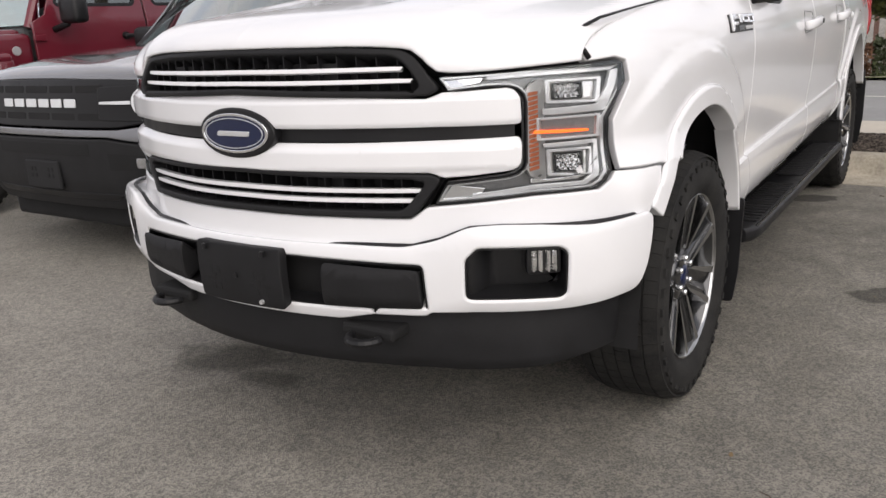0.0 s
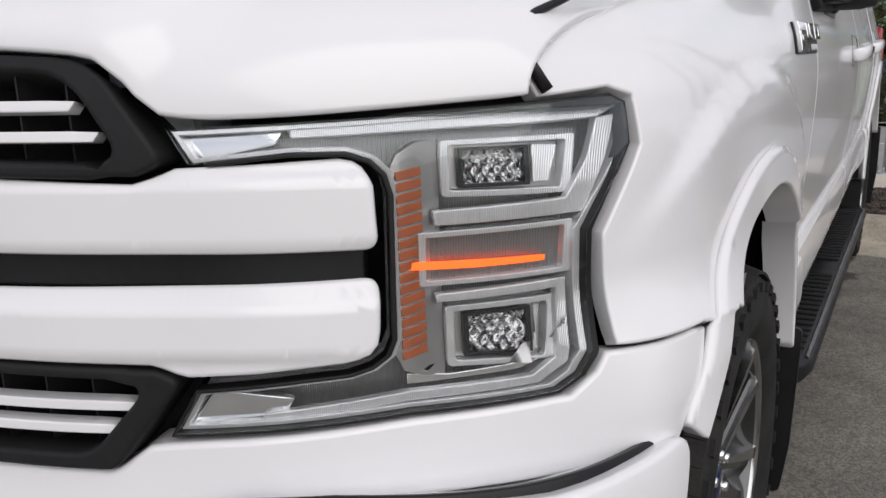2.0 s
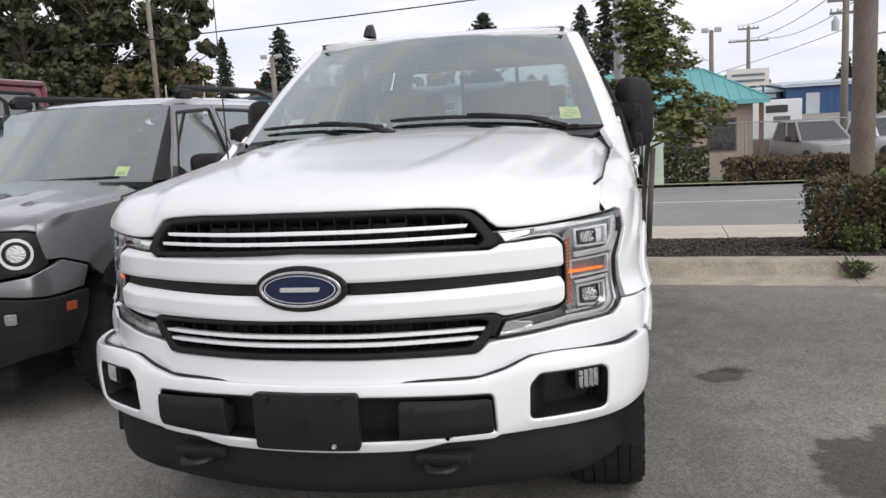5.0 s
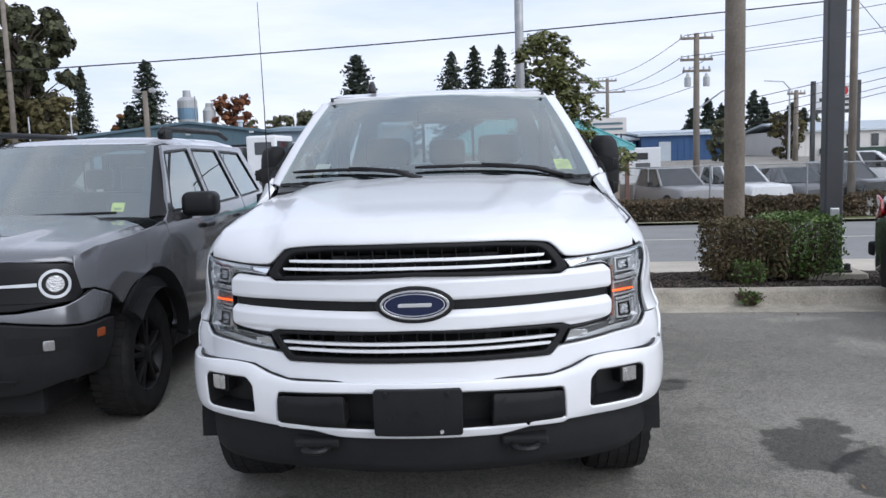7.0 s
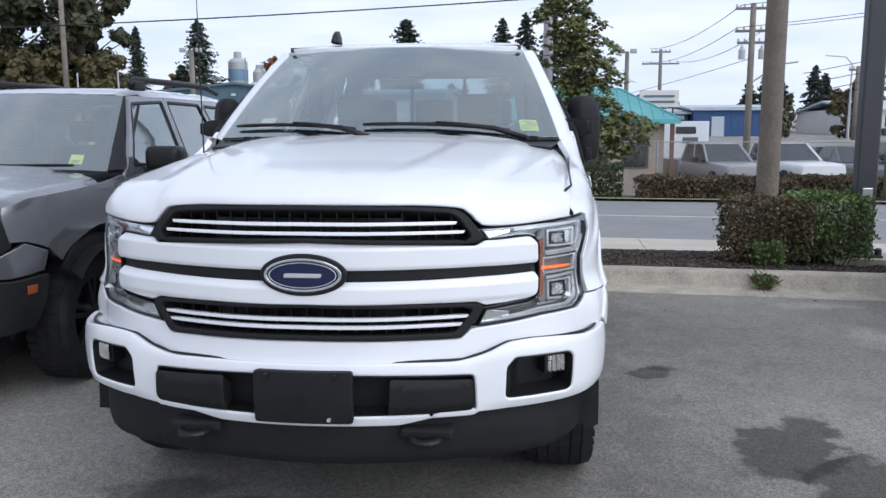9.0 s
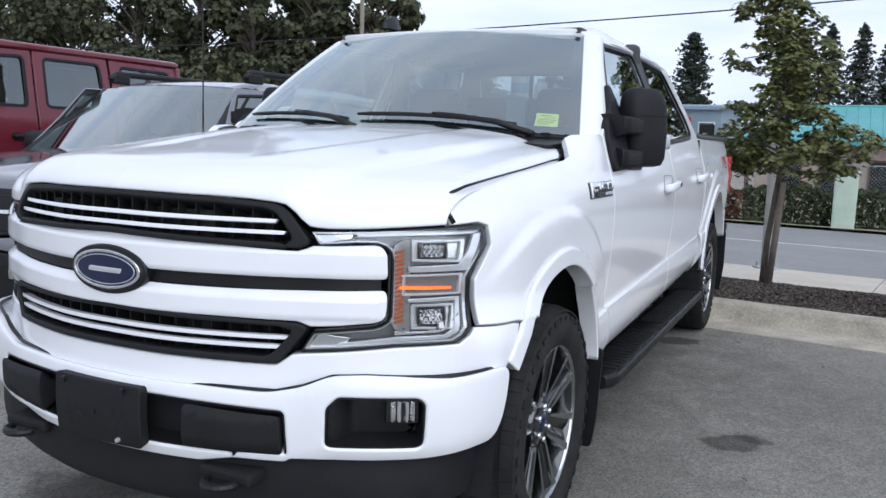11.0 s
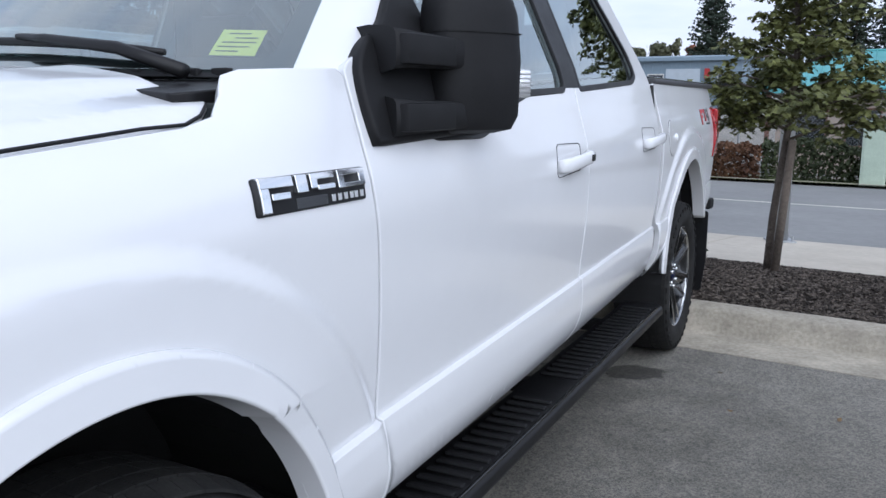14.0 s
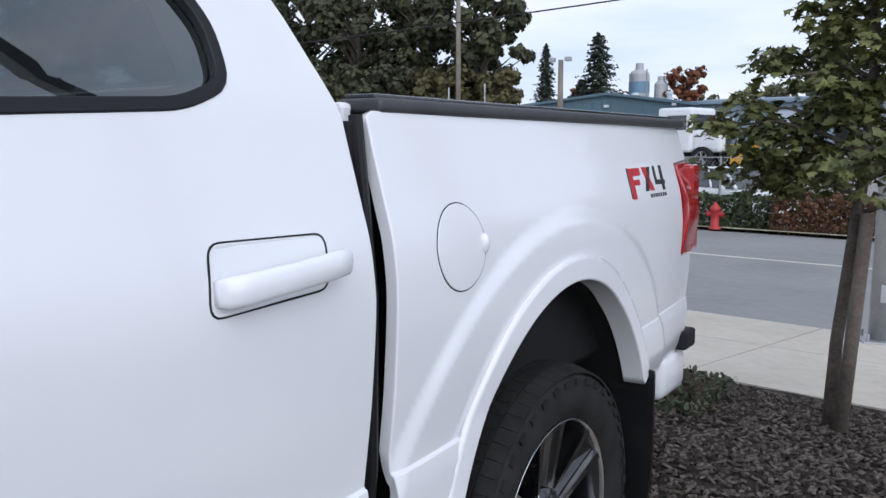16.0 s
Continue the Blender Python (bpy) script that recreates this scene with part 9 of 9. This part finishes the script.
# pylon sign on two black posts
sg = thing("pylon_sign", "white sign board with dark bars on two black posts", "sign")
for x in (15.45, 17.45):
    part("post", box((x - 0.09, 34.95, land(x, 35) - 0.2), (x + 0.09, 35.12, 4.4), 0.01), FAR_BLACK, sg)
part("board", box((15.56, 34.97, 2.95), (17.34, 35.1, 4.28), 0.01), FAR_WHITE, sg)
part("board_edge", box((15.56, 34.94, 2.95), (17.34, 34.969, 3.12)), FAR_BLACK, sg)
part("round_mark", lathe([(0.0, 0.0), (0.0, 0.22), (0.02, 0.22)], "y", 20, (16.75, 34.94, 3.95)), RED_INK, sg)
for x0, x1, z in ((15.7, 16.4, 3.5), (16.5, 17.2, 3.5), (15.9, 16.5, 3.25), (16.6, 17.1, 3.25)):
    part("bar", box((x0, 34.95, z), (x1, 34.972, z + 0.13)), FAR_BLACK, sg)

# white lorries behind the fences
def lorry(x, y, turn, label):
    root = thing("lorry", label, "truck")
    part("cab", box((-1.15, -1.4, 0.75), (1.15, 0.3, 2.75), 0.12), FAR_WHITE, root)
    part("windscreen", box((-1.0, -1.43, 1.75), (1.0, -1.38, 2.45), 0.02), DARK_GLASS_FAR, root)
    for sgn in (1, -1):
        part("door_window", box((sgn * 1.155 - 0.02, -1.15, 1.75), (sgn * 1.155 + 0.02, -0.2, 2.4), 0.01), DARK_GLASS_FAR, root)
    part("bonnet", box((-0.95, -2.7, 0.75), (0.95, -1.35, 1.75), 0.15), FAR_WHITE, root)
    part("grille", box((-0.55, -2.74, 0.9), (0.55, -2.68, 1.6), 0.02), CHROME, root)
    part("chassis", box((-0.5, -2.5, 0.5), (0.5, 5.0, 0.85)), DARK, root)
    part("tipper_body", box((-1.2, 0.5, 0.95), (1.2, 5.0, 2.2), 0.06), FAR_GREY, root)
    for yy in (-1.9, 2.6, 3.9):
        for sgn in (1, -1):
            simple_wheel(root, (sgn * 1.0, yy, 0.5), sgn, 0.5, 0.3, STEEL_RIM, 0.14)
    root.matrix_basis = pose(x, y, land(x, y), 0, 0, turn)
    return root


lorry(-11.4, 40.5, 80, "white lorry with a grey tipper body in a yard")
YEL = mat("yellow_machine_paint", (0.55, 0.30, 0.03), 0.5, var=0.1, scale=3)
ms = thing("skip_bin", "yellow metal bin standing in a yard", "bin")
part("bin_body", box((-8.6, 39.5, land(-8, 40)), (-7.6, 40.6, land(-8, 40) + 1.15), 0.05), YEL, ms)
part("bin_rim", box((-8.66, 39.44, land(-8, 40) + 1.12), (-7.54, 40.66, land(-8, 40) + 1.22), 0.02), YEL, ms)

# silos
SILO = mat("pale_silo_steel", (0.42, 0.43, 0.44), 0.6, metal=0.2, var=0.12, scale=0.6)
silo = thing("silo", "pale steel batching silos with a blue band", "silo")
part("tall_tank", lathe([(0.5, 1.05), (8.6, 1.05), (8.9, 0.8), (9.0, 0.45), (9.7, 0.4), (9.7, 0.0)], "z", 20, (-31.1, 85, 0)), SILO, silo, smooth_faces=False)
part("blue_band", lathe([(6.6, 1.07), (7.8, 1.07)], "z", 20, (-31.1, 85, 0)), mat("faded_blue_band", (0.16, 0.26, 0.36), 0.6, var=0.1, scale=1), silo)
part("small_tank", lathe([(0.5, 0.7), (7.5, 0.7), (7.9, 0.4), (8.3, 0.35), (8.3, 0.0)], "z", 16, (-28.9, 85.5, 0)), SILO, silo)
part("ladder", tube([(-29.9, 84.0, 1.0), (-29.9, 84.0, 9.0)], 0.07, 4), FENCE, silo)

# ---- poles and wires ----
def crossarm_pole(x, y, top, arms, label, transformer=False, lamp=False):
    p = wood_pole(x, y, land(x, y), 0.16, 0.12, top - land(x, y), label=label)
    z0 = land(x, y)
    for za, half in arms:
        c = part("crossarm", box((-half, -0.08, za - z0 - 0.05), (half, 0.04, za - z0 + 0.06), 0.01), WOOD_POLE, p)
        for f in (-0.92, -0.5, 0.5, 0.92):
            part("insulator", lathe([(za - z0 + 0.05, 0.03), (za - z0 + 0.12, 0.05), (za - z0 + 0.2, 0.03), (za - z0 + 0.2, 0.0)], "z", 8, (half * f, -0.02, 0)), SILO, c)
        for ob in (c,):
            ob.matrix_parent_inverse = Matrix.Identity(4)
            for ch in ob.children:
                ch.matrix_parent_inverse = Matrix.Identity(4)
    if transformer:
        for sgn in (-1, 1):
            t = part("transformer", lathe([(4.35 - z0, 0.0), (4.35 - z0, 0.15), (4.75 - z0, 0.15), (4.8 - z0, 0.1), (4.95 - z0, 0.04), (4.95 - z0, 0.0)], "z", 12, (sgn * 0.42, -0.1, 0)), SILO, p)
            t.matrix_parent_inverse = Matrix.Identity(4)
    if lamp:
        t = part("lamp_arm", tube([(0, 0, 3.3 - z0), (1.1, -0.2, 4.1 - z0), (1.9, -0.3, 4.2 - z0)], 0.04, 6), GALV, p)
        t.matrix_parent_inverse = Matrix.Identity(4)
    return p


crossarm_pole(10.23, 35, 6.72, ((6.5, 0.75), (5.55, 0.72), (5.05, 0.62)), "wooden utility pole with crossarms and transformers", True, True)
crossarm_pole(10.16, 60, 7.1, ((6.05, 1.35), (6.9, 0.7)), "far wooden utility pole with crossarms")
crossarm_pole(18.5, 45, 4.7, ((4.5, 0.5),), "far wooden utility pole")
lp = wood_pole(5.48, 40, land(5.48, 40), 0.13, 0.10, 5.2 - land(5.48, 40), "light_pole", "wooden pole with a floodlight on top")
lp2 = wood_pole(-17.7, 41, land(-17.7, 41), 0.17, 0.13, 5.65 - land(-17.7, 41), "light_pole", "wooden pole with twin floodlights on top")
lp3 = wood_pole(-31.5, 52, land(-31.5, 52), 0.2, 0.15, 12, label="tall wooden pole among trees")
for pole, s in ((lp, 0.3), (lp2, 0.45)):
    h = max(v.co.z for v in pole.children[0].data.vertices)
    for sx_ in (-1, 1):
        q = part("floodlight", box((sx_ * s - 0.16, -0.2, h - 0.1), (sx_ * s + 0.16, 0.05, h + 0.12), 0.03), LAMP_GREY, pole)
        q.matrix_parent_inverse = Matrix.Identity(4)
for x, y, top in ((-22.6, 38, 4.3), (-20.4, 38, 4.4)):
    p = thing("mast", "thin pale metal mast in a yard", "mast")
    part("tube", tube([(x, y, land(x, y)), (x, y, top)], 0.04, 6), GALV, p)
slight = thing("street_light", "far galvanised street light with a curved arm", "street light")
part("pole", tube([(20.0, 50, land(20, 50)), (20.0, 50, 5.2)], [0.09, 0.05], 8), GALV, slight)
part("arm", tube([(20.0, 50, 5.15), (19.6, 50, 5.6), (18.4, 50, 5.7)], 0.04, 6), GALV, slight)

WIRE = mat("black_cable", (0.012, 0.012, 0.013), 0.6, var=0.1, scale=5)


def wire(p0, p1, sag, r=0.014, n=16):
    root = thing("overhead_wire", "black overhead cable between poles", "cable")
    pts = [Vector(p0).lerp(Vector(p1), k / n) - Vector((0, 0, sag * 4 * (k / n) * (1 - k / n))) for k in range(n + 1)]
    part("cable", tube(pts, r, 5), WIRE, root)


wire((-31.0, 20.6, 4.30), (11.2, 22.6, 5.82), 0.4, 0.02)
wire((11.2, 22.6, 5.82), (34, 24.0, 7.6), 0.25, 0.017)
for (x0, z0), (x1, z1) in (((10.9, 3.42), (30, 7.5)), ((10.9, 3.02), (30, 7.1)), ((10.9, 2.66), (30, 6.85)), ((10.9, 2.40), (30, 6.7))):
    wire((x0, 30, z0), (x1, 30, z1), 0.12, 0.013)
for dx, z in ((-0.65, 5.7), (0.65, 5.7), (-0.5, 6.65)):
    wire((10.23 + dx, 35, z), (10.16 + dx * 1.7, 60, z + 0.5), 0.5, 0.016)
    wire((10.23 + dx, 35, z), (34 + dx, 26, z + 3.2), 0.5, 0.014)
wire((10.23, 35, 4.4), (2.0, 62, 2.9), 0.3, 0.014)
wire((13.4, 30, 9.0), (18.5, 30, 3.0), 0.0, 0.012)

# ---- trees in the distance ----
def broadleaf(x, y, top, r, material, n, seed, label, base=None, trunk=None, size=(0.25, 0.5)):
    """A tree with trunk, forking limbs and a ragged crown of many small clumps."""
    rng = random.Random(seed)
    z0 = land(x, y)
    h = top - z0
    base = base if base is not None else 0.25
    root = thing("tree", label, "tree")
    tr = trunk or 0.02 * h + 0.04
    part("trunk", tube([(x, y, z0 - 0.2), (x + rng.gauss(0, 0.1), y, z0 + h * 0.35), (x + rng.gauss(0, 0.2), y, z0 + h * 0.85)], [tr, tr * 0.75, tr * 0.2], 8), BARK, root, smooth_faces=True)
    bm = bmesh.new()
    lobes = []
    for k in range(64):
        f = rng.uniform(base, 0.98)
        a = rng.uniform(0, 6.28)
        out = r * math.sqrt(max(0.05, 1 - ((f - 0.5 - base / 3) / 0.62) ** 2)) * rng.uniform(0.3, 0.95)
        c = Vector((x + out * math.cos(a), y + out * math.sin(a), z0 + h * f))
        lobes.append((c, r * rng.uniform(0.13, 0.26)))
        add_tube(bm, [(x, y, z0 + h * max(0.15, f - 0.25)), ((x + c.x) / 2, (y + c.y) / 2, c.z - 0.1 * h), tuple(c)], [tr * 0.4, tr * 0.25, tr * 0.08], 5, False)
    tagged(part("limb_work", bm, BARK, root), kind="stuff")
    places = []
    for k in range(n):
        c, q = lobes[k % len(lobes)]
        d = rnd_dir(rng)
        d.z *= 0.8
        p = c + d * q * rng.uniform(0.3, 1.25)
        p.z = min(p.z, top + 0.1)
        places.append((p, d + Vector((0, 0, 0.4)) + 0.5 * rnd_dir(rng), rng.uniform(0, 6.28), rng.uniform(*size)))
    tagged(part("crown", scatter(CLUMP, places, 0.4), material, root), kind="stuff")
    return root


def conifer(x, y, top, half, seed, label, base=0.08, columnar=False, n=4200):
    """A spruce-like tree: straight trunk, whorls of drooping boughs, each a spray of small clumps."""
    rng = random.Random(seed)
    z0 = land(x, y)
    h = top - z0
    root = thing("conifer", label, "tree")
    part("trunk", tube([(x, y, z0 - 0.2), (x, y, top - 0.3), (x, y, top)], [0.022 * h, 0.03, 0.01], 8), BARK, root, smooth_faces=True)
    bm = bmesh.new()
    places = []
    boughs = int(h * 11)
    for k in range(boughs):
        f = (k + rng.random()) / boughs
        z = z0 + h * lerp(base, 0.99, f)
        w = half * ((1 - f) ** (0.45 if columnar else 0.62)) * rng.uniform(0.65, 1.1) + 0.08
        a = k * 2.399 + rng.gauss(0, 0.2)
        d = Vector((math.cos(a), math.sin(a), 0))
        tip = Vector((x, y, z)) + d * w + Vector((0, 0, (0.5 if columnar else -0.22) * w))
        add_tube(bm, [(x, y, z), tuple(tip)], [0.04, 0.01], 4, False)
        for j in range(max(4, int(n / boughs * (0.5 + w / half)))):
            t = rng.uniform(0.15, 1.05)
            p = Vector((x, y, z)).lerp(tip, t) + Vector((rng.gauss(0, 0.13 * w * t + 0.05), rng.gauss(0, 0.13 * w * t + 0.05), rng.gauss(-0.06, 0.07)))
            places.append((p, Vector((rng.gauss(0, 0.5), rng.gauss(0, 0.5), 0.7)) + d * 0.3, rng.uniform(0, 6.28), rng.uniform(0.16, 0.36)))
    tagged(part("bough_work", bm, BARK, root), kind="stuff")
    tagged(part("needle_foliage", scatter(CLUMP, places, 0.5), NEEDLE, root), kind="stuff")
    return root


OLIVE = mat("olive_brown_foliage", (0.055, 0.05, 0.02), 0.8, var=0.35, scale=0.4, color2=(0.10, 0.085, 0.03), island=0.3)
MIDGREEN = mat("grey_green_far_foliage", (0.075, 0.085, 0.045), 0.8, var=0.35, scale=0.3, color2=(0.13, 0.13, 0.07), island=0.3)
DULLRED = mat("dull_red_foliage", (0.16, 0.045, 0.022), 0.8, var=0.35, scale=0.4, color2=(0.20, 0.08, 0.035), island=0.3)
conifer(-33.0, 79, 12.4, 3.1, 31, "tall dark green spruce behind a warehouse", n=5200)
conifer(-36.2, 82, 8.2, 2.4, 37, "dark green spruce behind a warehouse")
conifer(-11.7, 80, 12.1, 2.3, 32, "narrow dense dark green conifer", columnar=True, n=5200)
for k, (x, top, w) in enumerate(((-2.2, 12.2, 2.7), (0.1, 12.8, 2.5), (2.7, 12.9, 2.6), (5.0, 11.6, 2.6))):
    conifer(x, 80 + k, top, w, 40 + k, "dark green conifer in a row")
conifer(-49, 98, 14.3, 2.0, 50, "slender dark spruce behind broad trees")
for k, (x, top) in enumerate(((20.4, 5.4), (22.4, 6.4), (24.3, 6.0), (26.4, 7.0), (28.0, 6.4), (29.6, 5.6), (31.4, 5.2))):
    conifer(x, 75 + (k * 7) % 5, top, 1.35, 60 + k, "dark conifer beyond the yards", n=1800)
for k, (x, y, top, r) in enumerate(((-38.5, 66, 15.4, 4.6), (-46, 68, 18.5, 6.0), (-54, 67, 20, 6.5), (-63, 69, 21, 7), (-73, 70, 22, 7.5), (-84, 70, 22, 7.5), (-96, 72, 23, 8), (-109, 70, 24, 9), (-122, 66, 24, 9))):
    broadleaf(x, y, top, r, LEAF_DARK, 7500, 70 + k, "tall dark green broadleaf tree in a wood", 0.18, size=(0.35, 0.75))
for k, (x, y, top, r) in enumerate(((-34.6, 62, 7.2, 3.2), (-38.5, 60, 7.8, 3.4), (-44, 60, 8.0, 4), (-51, 60, 8.6, 4), (-59, 61, 8.5, 4.5), (-68, 61, 9, 4.5))):
    broadleaf(x, y, top, r, OLIVE if k < 2 else LEAF_DARK, 4500, 80 + k, "rounded olive-brown tree at the edge of a wood" if k < 2 else "dark lower tree at the edge of a wood", 0.05, size=(0.3, 0.6))
broadleaf(-38.0, 86, 7.5, 1.8, AUTUMN, 2200, 90, "orange autumn tree beyond a warehouse", 0.1)
broadleaf(-26.4, 86, 9.2, 2.2, DULLRED, 2600, 91, "reddish autumn tree behind a warehouse", 0.1)
for k, (x, top) in enumerate(((-30.5, 7.6), (-27.5, 8.2), (-24.5, 8.6), (-21.5, 8.9), (-18.5, 8.4), (-15.5, 7.8))):
    broadleaf(x * 1.02, 108 + (k * 5) % 7, top, 2.4, DULLRED if k == 4 else MIDGREEN, 1500, 100 + k, "russet broadleaf tree far off" if k == 4 else "grey-green broadleaf tree far off", 0.05, size=(0.3, 0.6))
for k, (x, y, top) in enumerate(((-13.5, 84, 6.9), (-8.0, 95, 6.6), (6.2, 70, 5.6), (12.5, 90, 5.0), (15.5, 92, 4.6), (34, 90, 5.0), (38, 92, 5.2))):
    broadleaf(x, y, top, 1.9, OLIVE if k in (3, 4) else MIDGREEN, 1300, 110 + k, "olive broadleaf tree far off" if k in (3, 4) else "grey-green broadleaf tree far off", 0.1, size=(0.2, 0.45))
broadleaf(15.3, 48, 3.4, 1.1, MIDGREEN, 1500, 120, "small yellow-green tree beside a blue shed", 0.05, size=(0.15, 0.3))
broadleaf(20.6, 52, 3.8, 1.3, OLIVE, 1500, 121, "small olive tree in a yard", 0.05, size=(0.15, 0.3))
